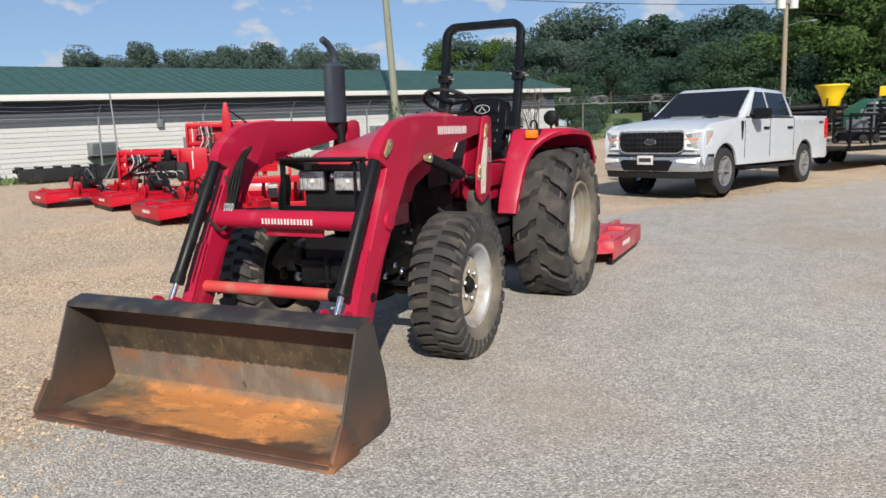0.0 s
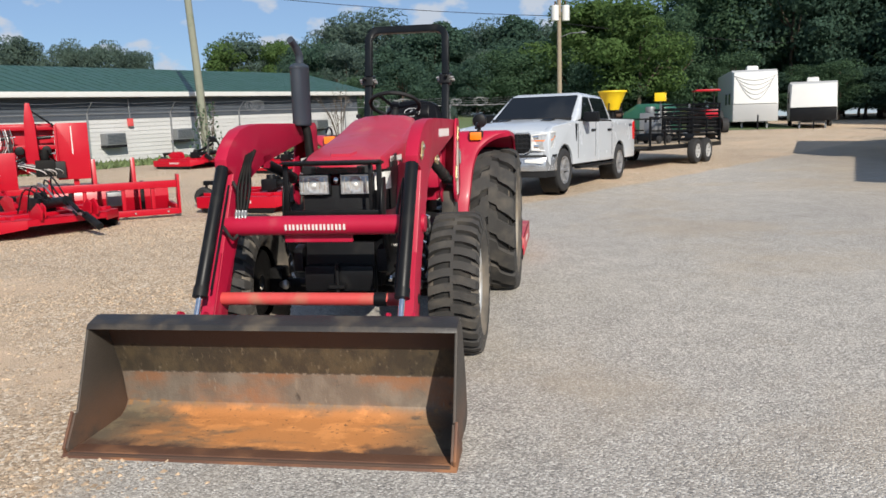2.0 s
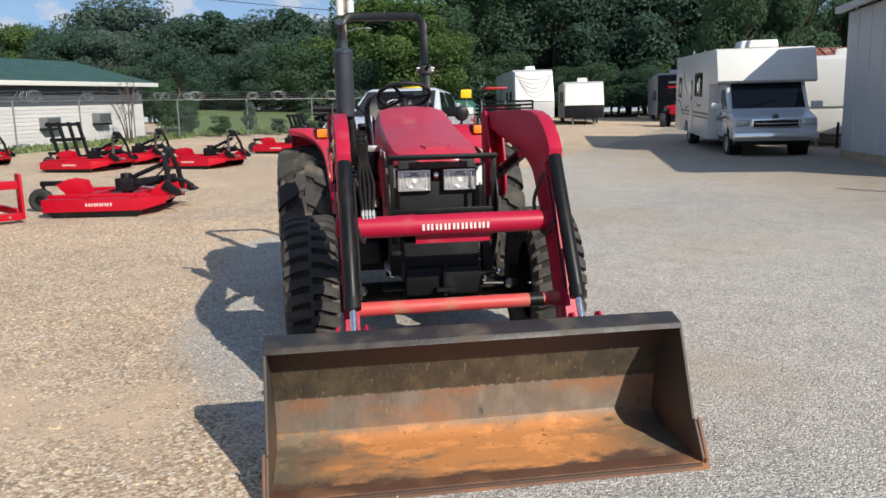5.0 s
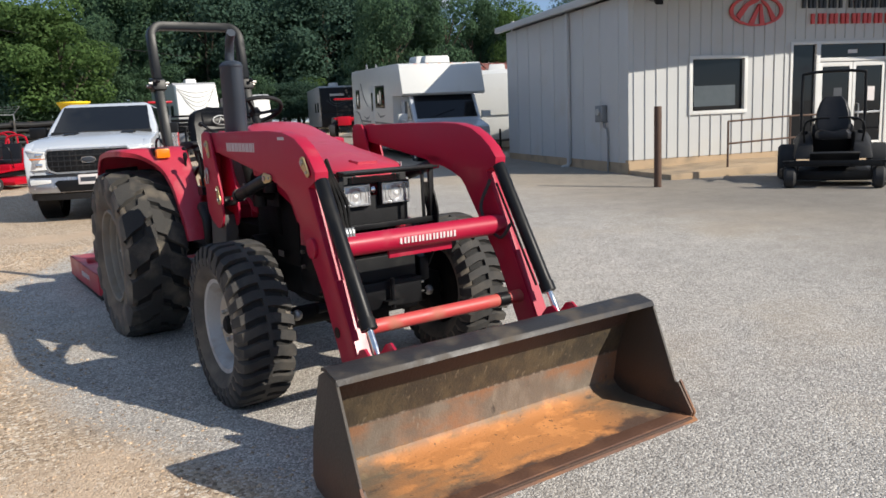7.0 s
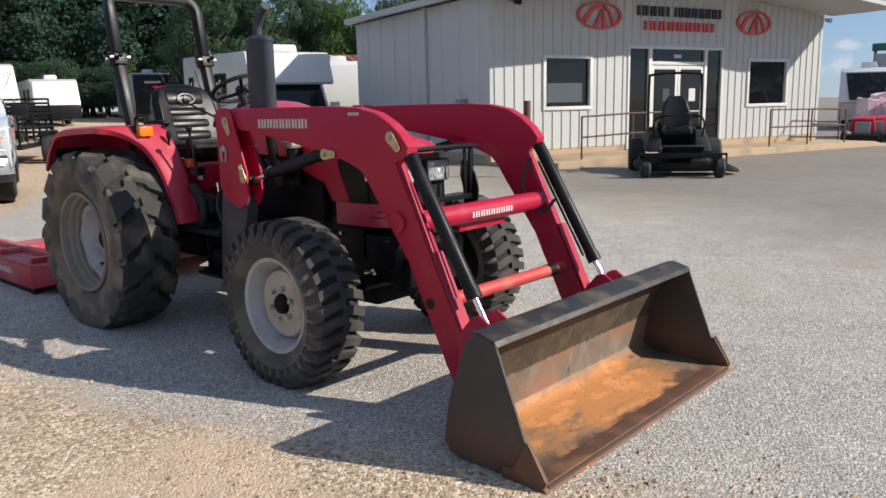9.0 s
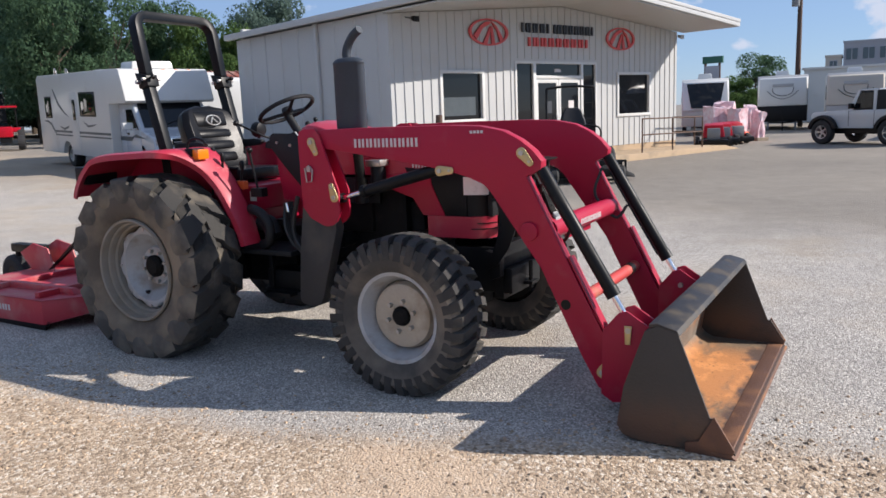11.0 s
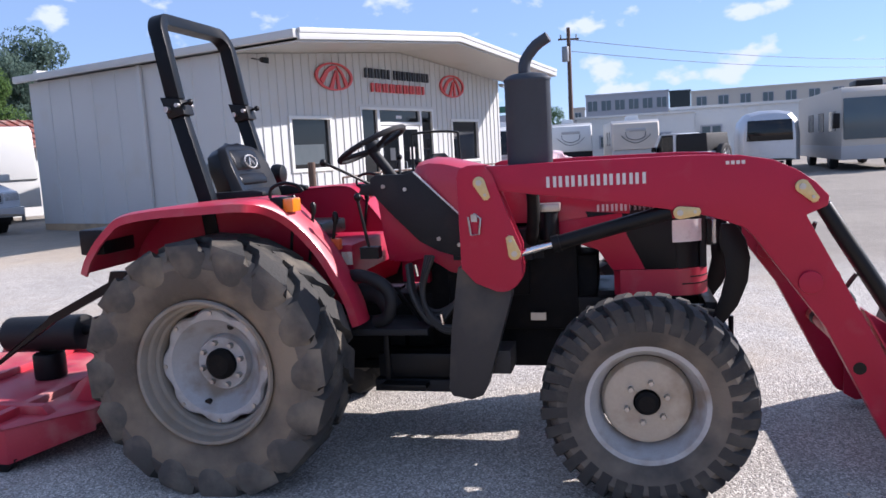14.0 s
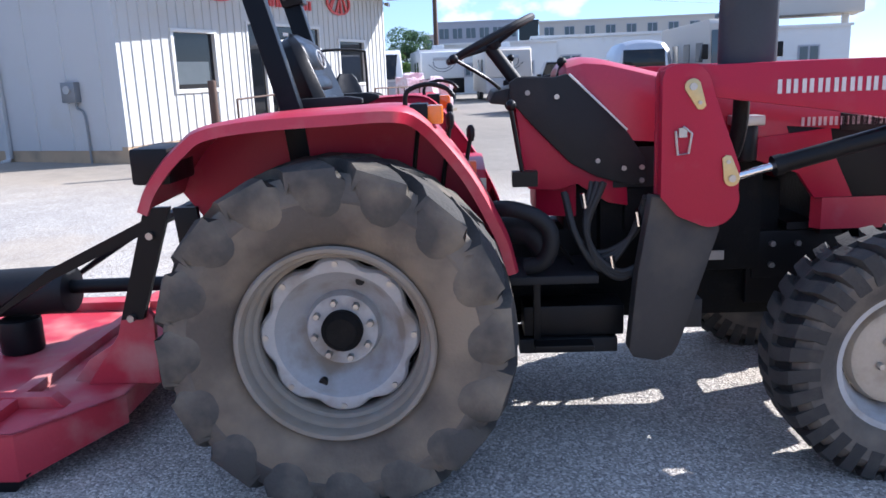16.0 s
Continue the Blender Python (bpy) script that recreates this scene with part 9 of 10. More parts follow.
def build_folded(m, w, h, mast, label):
    """A wide mower folded upright: two tall panels, cross beams, gearbox and hoses between them, and a mast."""
    I = thing("folded_mower", m, label, "implement", "folded mowers on the gravel")
    a = w / 2
    for x0, x1, y in ((-a, -a * 0.72, -0.10), (a * 0.36, a, -0.34)):
        P = part("panel", Shape().slab([(x0, 0.30), (x1, 0.30), (x1, h), (x0 + 0.06, h), (x0, h - 0.06)], y, y + 0.05), RED_NEW, I, "tall red deck panel", bevel=0.008)
        part("white_strip", Shape().box((x0 + x1) / 2 - 0.012, (x0 + x1) / 2 + 0.012, y - 0.004, y + 0.002, 0.55 * h, h - 0.08), WHITE_INK, P, smooth=0)
        part("panel_rim", Shape().box(x0, x0 + 0.05, y - 0.10, y, 0.30, h - 0.06), RED_NEW, P, bevel=0.006)
    part("back_panel", Shape().box(-a * 0.72, a * 0.36, 0.06, 0.10, 0.45, h), RED_NEW, I, "red folded deck", bevel=0.006)
    for z in (0.62, 0.62 + (h - 0.62) * 0.45, h - 0.10):
        part("cross_beam", Shape().box(-a, a, -0.14, -0.02, z - 0.05, z + 0.05), RED_NEW, I, bevel=0.008)
    for x in (-a * 0.30, -a * 0.05, a * 0.20):
        part("spindle", Shape().join(rod((x, -0.30, h * 0.62), (x, 0.05, h * 0.62), 0.10, 12)).box(x - 0.08, x + 0.08, -0.24, -0.02, h * 0.35, h * 0.50), BLACK, I, "black spindle housing", bevel=0.01)
    part("gearbox", Shape().box(-0.05, 0.36, -0.60, -0.20, 0.40, 0.78).join(rod((0.16, -0.40, 0.78), (0.16, -0.40, 1.02), 0.09, 12)), GREASE, I, "grey-black gearbox", bevel=0.02)
    part("engine_cover", Shape().box(0.36, 0.58, -0.60, -0.30, 0.35, 0.74), BLACK_MATT, I, bevel=0.03)
    if mast:
        part("mast", Shape().slab([(-0.24, 0.5), (0.06, 0.5), (0.03, h * 1.02), (-0.04, mast), (-0.13, mast), (-0.19, h * 1.02)], -0.42, -0.34), RED_NEW, I, "red mast plate", bevel=0.006)
        part("mast_brace", Shape().tube([(-0.06, -0.36, mast - 0.15), (0.45, -0.20, h * 0.95)], 0.022, 6), BLACK, I)
    for k in range(3):
        part("hydraulic_hose", Shape().tube(smooth_path([(-a * 0.55 + 0.04 * k, -0.16, h - 0.15), (-a * 0.50 + 0.04 * k, -0.34, h * 0.66), (-a * 0.42, -0.30, h * 0.45), (-0.1 + 0.05 * k, -0.45, 0.45)], 5), 0.013, 6), WIRE if k else STEEL, I)
    part("brace", Shape().tube([(-a * 0.9, -0.30, 0.40), (-a * 0.2, -0.55, 0.85)], 0.030, 6), BLACK, I)
    for k, (x, z) in enumerate(((-a * 0.62, h * 0.52), (-a * 0.62, h * 0.80), (a * 0.12, h * 0.80), (a * 0.12, h * 0.56))):
        part("lift_ram", rod((x - 0.16, -0.22, z - 0.02), (x + 0.20, -0.22, z + 0.01), 0.045, 10), BLACK, I, "black lift ram")
        part("hinge_lug", Shape().box(x - 0.20, x - 0.14, -0.26, -0.06, z - 0.10, z + 0.10), RED_NEW, I, bevel=0.006)
        part("ram_rod", rod((x + 0.20, -0.22, z + 0.01), (x + 0.30, -0.22, z + 0.02), 0.018, 8), CHROME, I)
    for k in range(6):
        x = -a * 0.66 + 0.05 * k
        part("hydraulic_hose", Shape().tube(smooth_path([(x, -0.20, h - 0.12), (x + 0.05, -0.30, h * 0.72), (x - 0.02, -0.28, h * 0.50), (0.05 + 0.08 * k, -0.62, 0.55), (0.20 + 0.05 * k, -0.50, 0.35)], 5), 0.011, 6), (WHITE_INK, WIRE, STEEL)[k % 3], I)
    part("base_frame", Shape().box(-a, a, -0.55, 0.25, 0.0, 0.14), RED_NEW, I, bevel=0.01)
    for x in (-a * 0.8, a * 0.7):
        part("leg", Shape().box(x - 0.06, x + 0.06, -0.24, -0.10, 0.13, 0.45), RED_NEW, I)


def build_tiller(name, m, label):
    """An open levelling frame: end plates, beams, uprights, a low rear blade and two pointed masts."""
    I = thing(name, m, label, "implement", "implements on the gravel")
    for s in (-1, 1):
        part("end_plate", Shape().slab([(0.20, 0.06), (0.40, 0.06), (0.40, 0.72), (0.20, 0.72)], 0.95 * s, 0.99 * s), RED_NEW, I, "red end plate", bevel=0.006)
        part("side_beam", Shape().box(-0.95, 0.24, 0.95 * s - 0.03, 0.95 * s + 0.03, 0.10, 0.20), RED_NEW, I, bevel=0.006)
        part("mast", Shape().slab([(0.0, 0.52), (0.26, 0.52), (0.17, 1.02), (0.10, 1.02)], 0.30 * s - 0.03, 0.30 * s + 0.03), RED_NEW, I, "pointed red mast plate", bevel=0.004)
        part("mast_brace", rod((0.12, 0.30 * s, 0.98), (-0.70, 0.30 * s, 0.42), 0.024, 6), BLACK, I)
        part("rear_wheel_arm", Shape().tube([(-0.80, 0.60 * s, 0.30), (-1.05, 0.60 * s, 0.40), (-1.15, 0.60 * s, 0.20)], 0.03, 6), RED_NEW, I)
    part("top_beam", Shape().box(0.24, 0.36, -0.95, 0.95, 0.50, 0.62), RED_NEW, I, "red square beam", bevel=0.01)
    part("low_beam", Shape().box(0.26, 0.38, -0.97, 0.97, 0.05, 0.15), RED_NEW, I, "red low beam with bolts", bevel=0.01)
    for y in (-0.78, -0.26, 0.26, 0.78):
        part("bolt", rod((0.38, y, 0.10), (0.40, y, 0.10), 0.018, 6), STEEL, I)
    for y in (-0.48, 0.10, 0.56):
        part("upright", Shape().box(0.26, 0.34, y - 0.03, y + 0.03, 0.15, 0.50), RED_NEW, I, bevel=0.006)
    part("rear_blade", Shape().slab([(-0.78, 0.06), (-0.72, 0.06), (-0.62, 0.30), (-0.66, 0.46), (-0.70, 0.46), (-0.67, 0.30)], -0.94, 0.94), RED_NEW, I, "red curved rear blade", bevel=0.004)
    part("rear_beam", Shape().box(-0.80, -0.70, -0.94, 0.94, 0.46, 0.56), RED_NEW, I, bevel=0.008)
    part("gearbox", Shape().box(-0.45, -0.15, -0.12, 0.14, 0.20, 0.44).join(rod((-0.30, 0.0, 0.44), (-0.30, 0.0, 0.56), 0.07, 12)), GALV, I, "grey gear case", bevel=0.02)
    part("scarifier", Shape().box(-0.42, -0.36, -0.70, -0.64, 0.04, 0.60).box(-0.42, -0.36, 0.44, 0.50, 0.04, 0.60), BLACK, I, bevel=0.004)
    return I


build_folded(pose(-6.30, 20.6, gz(-6.3, 20.6), 0, 0, 14), 2.25, 1.62, 2.08, "tall folded red mower standing upright on the gravel")
build_folded(pose(-7.05, 18.0, gz(-7, 18), 0, 0, 10), 2.0, 1.05, 0, "low folded red mower beside the cutters")
build_tiller("land_leveller", pose(-3.62, 14.50, gz(-3.6, 14.5), 0, 0, -76), "open red levelling frame with pointed masts")

def build_ride_mower(m):
    """A small riding mower: deck, hood, seat on its pan, levers and four wheels. x ahead."""
    I = thing("riding_mower", m, "bright red riding mower with black seat and wheels", "mower", "riding mowers by the fence")
    part("deck", Shape().slab([(-0.15, 0.10), (0.75, 0.10), (0.80, 0.18), (0.72, 0.27), (-0.10, 0.27), (-0.18, 0.18)], -0.68, 0.68), RED_NEW, I, "wide red mower deck", bevel=0.02)
    part("frame", Shape().box(-0.75, 0.95, -0.24, 0.24, 0.30, 0.42), BLACK, I, bevel=0.015)
    part("hood", Shape().loft([[(-0.95, -0.34, 0.42), (-0.35, -0.34, 0.42), (-0.35, 0.34, 0.42), (-0.95, 0.34, 0.42)], [(-0.92, -0.32, 0.80), (-0.42, -0.32, 0.84), (-0.42, 0.32, 0.84), (-0.92, 0.32, 0.80)]]), RED_NEW, I, "red engine cover", bevel=0.04)
    S = part("seat", Shape().box(-0.32, 0.18, -0.26, 0.26, 0.60, 0.72), VINYL, I, "black vinyl seat", bevel=0.04)
    part("backrest", Shape().slab([(-0.36, 0.66), (-0.24, 0.66), (-0.33, 1.12), (-0.42, 1.10)], -0.25, 0.25), VINYL, S, bevel=0.035)
    part("seat_pan", Shape().box(-0.32, 0.30, -0.30, 0.30, 0.42, 0.60), RED_NEW, I, bevel=0.03)
    part("roll_hoop", Shape().tube(smooth_path([(-0.55, -0.30, 0.45), (-0.58, -0.30, 1.10), (-0.60, -0.18, 1.30), (-0.60, 0.18, 1.30), (-0.58, 0.30, 1.10), (-0.55, 0.30, 0.45)], 4), 0.028, 8), RED_NEW, I, "red roll hoop")
    part("foot_plate", Shape().slab([(0.30, 0.42), (0.92, 0.40), (1.02, 0.55), (0.99, 0.56), (0.90, 0.44), (0.30, 0.46)], -0.30, 0.30), RED_NEW, I, bevel=0.006)
    part("sticker", Shape().box(-0.20, 0.20, -0.304, -0.301, 0.48, 0.55), WHITE_INK, I, smooth=0)
    for s in (-1, 1):
        part("lever", Shape().tube(smooth_path([(0.20, 0.34 * s, 0.50), (0.34, 0.36 * s, 0.98), (0.30, 0.12 * s, 1.04)], 4), 0.014, 6), BLACK, I)
        for x, y, r, w in ((-0.62, 0.46, 0.26, 0.12), (1.05, 0.40, 0.15, 0.07)):
            o = part("wheel", Shape().lathe([(r * 0.45, -w), (r * 0.92, -w), (r, -w * 0.6), (r, w * 0.6), (r * 0.92, w), (r * 0.45, w)], 22), TYRE_BLACK, I)
            o.matrix_basis = Matrix.Translation((x, y * s, r))
            part("rim", Shape().lathe([(0.0, -w * 0.7), (r * 0.5, -w * 0.8), (r * 0.5, w * 0.8), (0.0, w * 0.7)], 16), GALV, o)
        part("caster_arm", Shape().tube([(0.85, 0.22 * s, 0.38), (1.05, 0.40 * s, 0.38), (1.05, 0.40 * s, 0.20)], 0.025, 6), BLACK, I)


for x, y, a in ((6.15, 23.1, -150.0), (6.9, 25.6, -160.0), (8.2, 27.4, -145.0)):
    build_ride_mower(pose(x, y, gz(x, y), 0, 0, a))


def build_pipe_stack():
    """Dark lengths of pipe stacked loosely on low bearers by the fence."""
    x, y = 15.1, 39.6
    K = thing("pipe_stack", pose(x, y, gz(x, y), 0, 0, -24.0), "loose stack of dark corrugated pipes on low bearers", "pipes")
    for u in (-2.0, 0.0, 2.0):
        part("bearer", Shape().box(u - 0.07, u + 0.07, -0.85, 0.85, -0.02, 0.14), WOODPOLE, K)
        for v in (-0.92, 0.92):
            part("stake", Shape().box(u - 0.04, u + 0.04, v - 0.04, v + 0.04, -0.05, 1.55), POST, K)
    rnd = random.Random(77)
    for row, n in enumerate((6, 5, 6, 5, 6)):
        for k in range(n):
            yy, z, sh = -0.70 + 0.28 * k + (0.14 if n == 5 else 0.0), 0.285 + 0.265 * row, rnd.uniform(-0.45, 0.45)
            pts = [(-2.7 + sh + 0.42 * i, yy + rnd.uniform(-0.015, 0.015), z + rnd.uniform(-0.02, 0.02)) for i in range(13)]
            part("pipe", Shape().tube(pts, rnd.uniform(0.115, 0.145), 10), BLACK_MATT if rnd.random() < 0.6 else RUST_POST, K)


build_pipe_stack()


def build_tripod():
    I = thing("tripod_stand", pose(-10.3, 22.6, gz(-10.3, 22.6)), "thin grey tripod stand before the white wall", "stand")
    part("mast", rod((0, 0, 0.65), (-0.1, 0, 2.5), 0.025, 8), GALV, I)
    for k in range(3):
        a = 2.1 * k + 0.3
        part("leg", rod((0.75 * math.cos(a), 0.75 * math.sin(a), 0.0), (0, 0, 0.75), 0.022, 6), GALV, I)


build_tripod()


def build_harrow():
    """A long folded drag harrow lying along the fence: beams, cross bars and tines."""
    H = thing("drag_harrow", pose(-11.63, 23.21, gz(-11.6, 23.2), 0, 0, 44.6), "low black steel drag harrow lying along the fence", "implement")
    for y in (-0.30, 0.0, 0.30):
        part("beam", Shape().box(-1.9, 1.9, y - 0.05, y + 0.05, 0.30, 0.40), BLACK, H, bevel=0.008)
    for k in range(8):
        x = -1.8 + 0.51 * k
        part("cross_bar", Shape().box(x - 0.035, x + 0.035, -0.36, 0.36, 0.402, 0.47), BLACK, H, bevel=0.006)
        for y in (-0.30, 0.0, 0.30):
            part("tine", Shape().tube([(x, y, 0.30), (x + 0.04, y, 0.14), (x - 0.02, y, 0.0)], 0.018, 6, True, 0.008), BLACK, H)
    part("side_sheet", Shape().box(-1.92, 1.92, -0.37, -0.352, 0.06, 0.40), BLACK_MATT, H, "black rubber skirt", bevel=0.004)


build_harrow()


def build_pallet_fork(x, y, a):
    I = thing("skid_frame", pose(x, y, gz(x, y), 0, 0, a), "black steel attachment frame leaning back", "implement", "attachment frames by the fence")
    for x in (-0.5, -0.17, 0.17, 0.5):
        part("upright", Shape().slab([(0.0, 0.0), (0.08, 0.0), (-0.32, 1.25), (-0.40, 1.25)], x - 0.04, x + 0.04), BLACK, I, bevel=0.006)
    for k, z in enumerate((0.25, 0.75, 1.18)):
        part("cross_bar", Shape().box(-0.02 - 0.33 * z, 0.06 - 0.33 * z, -0.58, 0.58, z - 0.05, z + 0.05), BLACK, I, bevel=0.006)


for x, y, a in ((-0.7, 26.2, -55.0), (7.9, 30.6, -50.0)):
    build_pallet_fork(x, y, a)


# ---- trees ----
def crown_mesh(name, seed, mat, leaves, size, lobes, tall):
    """Many small leaves in uneven clumps inside a unit crown (1 high, base at 0)."""
    rng = np.random.default_rng(seed)
    cs, rs = [], []
    for k in range(lobes):
        h = 0.18 + 0.74 * rng.random()
        spread = 0.34 * (1 - abs(h - 0.5) * (1.0 if not tall else 1.25)) * (1.15 if h < 0.5 else 1.0)
        a = rng.uniform(0, 2 * math.pi)
        d = spread * math.sqrt(rng.random())
        cs.append((d * math.cos(a), d * math.sin(a), h))
        rs.append(rng.uniform(0.07, 0.20))
    cs, rs = np.array(cs), np.array(rs)
    pick = rng.integers(0, lobes, leaves)
    d = rng.normal(size=(leaves, 3))
    d /= np.linalg.norm(d, axis=1)[:, None]
    rad = rs[pick] * (0.62 + 0.45 * rng.random(leaves) ** 0.5)
    c = cs[pick] + d * rad[:, None] * np.array([1.15, 1.15, 0.85])
    c[:, 2] = np.clip(c[:, 2], 0.02, 1.05)
    nrm = d + rng.normal(size=(leaves, 3)) * 0.55 + np.array([0, 0, 0.25])
    nrm /= np.linalg.norm(nrm, axis=1)[:, None]
    ref = rng.normal(size=(leaves, 3))
    t = np.cross(nrm, ref)
    t /= np.linalg.norm(t, axis=1)[:, None]
    b = np.cross(nrm, t)
    s = size * (0.6 + 0.8 * rng.random(leaves))[:, None]
    v = np.stack([c - t * s, c + t * s * 0.6 - b * s * 0.6, c + t * s * 0.5 + b * s * 0.6], axis=1).reshape(-1, 3)
    me = bpy.data.meshes.new(name)
    f = np.arange(leaves * 3).reshape(-1, 3)
    me.from_pydata(v.tolist(), [], f.tolist())
    me.materials.append(mat)
    return me


def tree_model(kind, seed, mat, leaves=5200, size=0.024, lobes=34, tall=False, bare=0.12):
    """A tree one unit high: tapered trunk, limbs and a leafy crown."""
    rnd = random.Random(seed)
    trunk = Shape().tube([(0, 0, -0.03), (0.005, 0, 0.15), (0.012, 0.006, 0.45), (0.0, 0.01, 0.80)], 0.022, 8, True, 0.006)
    T = thing(kind, pose(0, 0, -200), "", "tree")
    part("trunk", trunk, BARK, T)
    for k in range(6):
        a, h = rnd.uniform(0, 6.28), rnd.uniform(0.22, 0.6)
        r = rnd.uniform(0.14, 0.26)
        part("limb", Shape().tube(smooth_path([(0, 0, h), (r * 0.5 * math.cos(a), r * 0.5 * math.sin(a), h + 0.08), (r * math.cos(a), r * math.sin(a), h + 0.20)], 3), 0.009, 5, True, 0.003), BARK, T)
    ob = new("crown", crown_mesh("crown", seed, mat, leaves, size, lobes, tall))
    ob.parent = T
    ob.matrix_basis = Matrix.Translation((0, 0, bare)) @ Matrix.Diagonal((1, 1, 1 - bare, 1))
    return T


FINE = dict(leaves=11000, size=0.0170)
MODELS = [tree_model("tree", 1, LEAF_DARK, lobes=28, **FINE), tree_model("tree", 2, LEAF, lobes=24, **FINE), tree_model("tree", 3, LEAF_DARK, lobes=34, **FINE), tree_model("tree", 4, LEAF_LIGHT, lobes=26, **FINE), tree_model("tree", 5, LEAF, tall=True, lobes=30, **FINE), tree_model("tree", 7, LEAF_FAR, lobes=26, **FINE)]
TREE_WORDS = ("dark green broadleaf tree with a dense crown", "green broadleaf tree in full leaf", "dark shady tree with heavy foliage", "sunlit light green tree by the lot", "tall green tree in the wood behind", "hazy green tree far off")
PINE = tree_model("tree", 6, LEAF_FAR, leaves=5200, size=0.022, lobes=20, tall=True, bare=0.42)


def plant(model, x, y, h, w, turn, label, group):
    m = Matrix.Translation((x, y, gz(x, y) - 0.05)) @ Euler((0, 0, turn)).to_matrix().to_4x4() @ Matrix.Diagonal((w, w, h, 1))
    o = copy_thing(model, m)
    tagged(o, label, "tree", group)
    return o


def belt(cx, cy, az0, az1, d0, d1, n, h0, h1, models, seed, group, wide=0.85, bump=None):
    rnd = random.Random(seed)
    for k in range(n):
        az = radians(az0 + (az1 - az0) * (k + rnd.uniform(0.1, 0.9)) / n)
        d = rnd.uniform(d0, d1)
        h = rnd.uniform(h0, h1)
        if bump:
            h *= bump(math.degrees(az))
        i = rnd.choice(models)
        model = MODELS[i] if i >= 0 else PINE
        label = TREE_WORDS[i] if i >= 0 else "tall pine with a bare lower trunk"
        plant(model, cx + d * math.sin(az), cy + d * math.cos(az), h, h * wide * rnd.uniform(0.85, 1.2) if i >= 0 else h * 0.55, rnd.uniform(0, 6.28), label, group)


# far line behind the long building, the wooded rise, the tall trees behind the campers
rise = lambda a: 0.70 + 0.30 * min(1.0, max(0.0, (a - 0.5) / 5)) + 0.07 * math.sin(a * 1.1)
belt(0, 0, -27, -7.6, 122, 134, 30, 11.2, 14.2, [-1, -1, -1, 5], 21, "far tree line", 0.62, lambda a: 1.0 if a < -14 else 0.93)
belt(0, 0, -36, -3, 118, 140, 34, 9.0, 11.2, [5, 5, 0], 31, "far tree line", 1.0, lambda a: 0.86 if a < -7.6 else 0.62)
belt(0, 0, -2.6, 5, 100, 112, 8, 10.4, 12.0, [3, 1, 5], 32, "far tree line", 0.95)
belt(0, 0, 3, 30, 94, 108, 17, 10.8, 13.6, [0, 5, 2, 5], 22, "wooded rise", 1.0, rise)
belt(0, 0, 1, 29, 76, 86, 15, 7.5, 10.8, [0, 0, 2, 5], 23, "wooded rise", 1.0, rise)
belt(0, 0, 5, 26, 63, 68, 10, 4.0, 6.5, [1, 2, 0], 24, "edge of the wood", 1.1)
belt(0, 0, 21, 29, 62, 68, 4, 8.5, 10.5, [3, 1], 25, "sunlit trees by the lot", 0.95)
belt(0, 0, 29, 72, 86, 102, 22, 15.5, 20.0, [0, 2, 4], 26, "tall trees behind the campers", 0.85, lambda a: 1.0 if a < 54 else 0.50)
belt(0, 0, 30, 60, 73, 80, 12, 9.0, 14.0, [0, 4, 2, 1], 27, "tall trees behind the campers", 0.85, lambda a: 1.0 if a < 52 else 0.72)
belt(0, 0, 32, 60, 68, 71, 9, 4.0, 6.5, [1, 2, 3], 28, "bushes behind the campers", 1.2)
belt(-5, 6, 54, 71.5, 54, 64, 10, 9.4, 10.6, [3, 1, 5], 29, "trees behind the motorhome", 0.62, lambda a: 1.0 - 0.26 * math.exp(-((a - 67.0) / 1.7) ** 2))
belt(-5, 6, 58, 71.5, 68, 82, 7, 10.0, 12.5, [1, 0], 30, "trees behind the motorhome", 0.8, lambda a: 0.80 if a < 63 else 0.62)
belt(0, 0, 2, 62, 69, 73, 34, 2.6, 4.2, [0, 2, 1], 33, "undergrowth below the trees", 1.7)
belt(0, 0, 34, 70, 75, 80, 30, 3.2, 4.8, [0, 2], 34, "undergrowth below the trees", 1.6)
plant(MODELS[1], 48.2, -7.8, 4.6, 5.2, 1.0, "round green tree across the road", "")
plant(MODELS[3], 46.5, -6.2, 3.2, 3.6, 2.0, "small green tree across the road", "")
for k in range(2):
    plant(MODELS[1], 5.6 + 1.3 * k, 45.2 + 1.2 * k, 2.9 - 0.9 * k, 2.4, k, "overgrown green bush by the building end", "bushes by the fence")
for k in range(7):
    plant(MODELS[(5, 1, 5)[k % 3]], 5.9 + 1.45 * k, 40.9 - 0.16 * k, (1.5, 1.1, 1.75, 0.9, 1.3, 1.6, 1.2)[k], (1.2, 1.5, 1.0)[k % 3], 1.3 * k, "tangled vines climbing the chain-link fence", "vines on the fence")
for model in (*MODELS, PINE):
    for o in (*model.children_recursive, model):
        bpy.data.objects.remove(o)


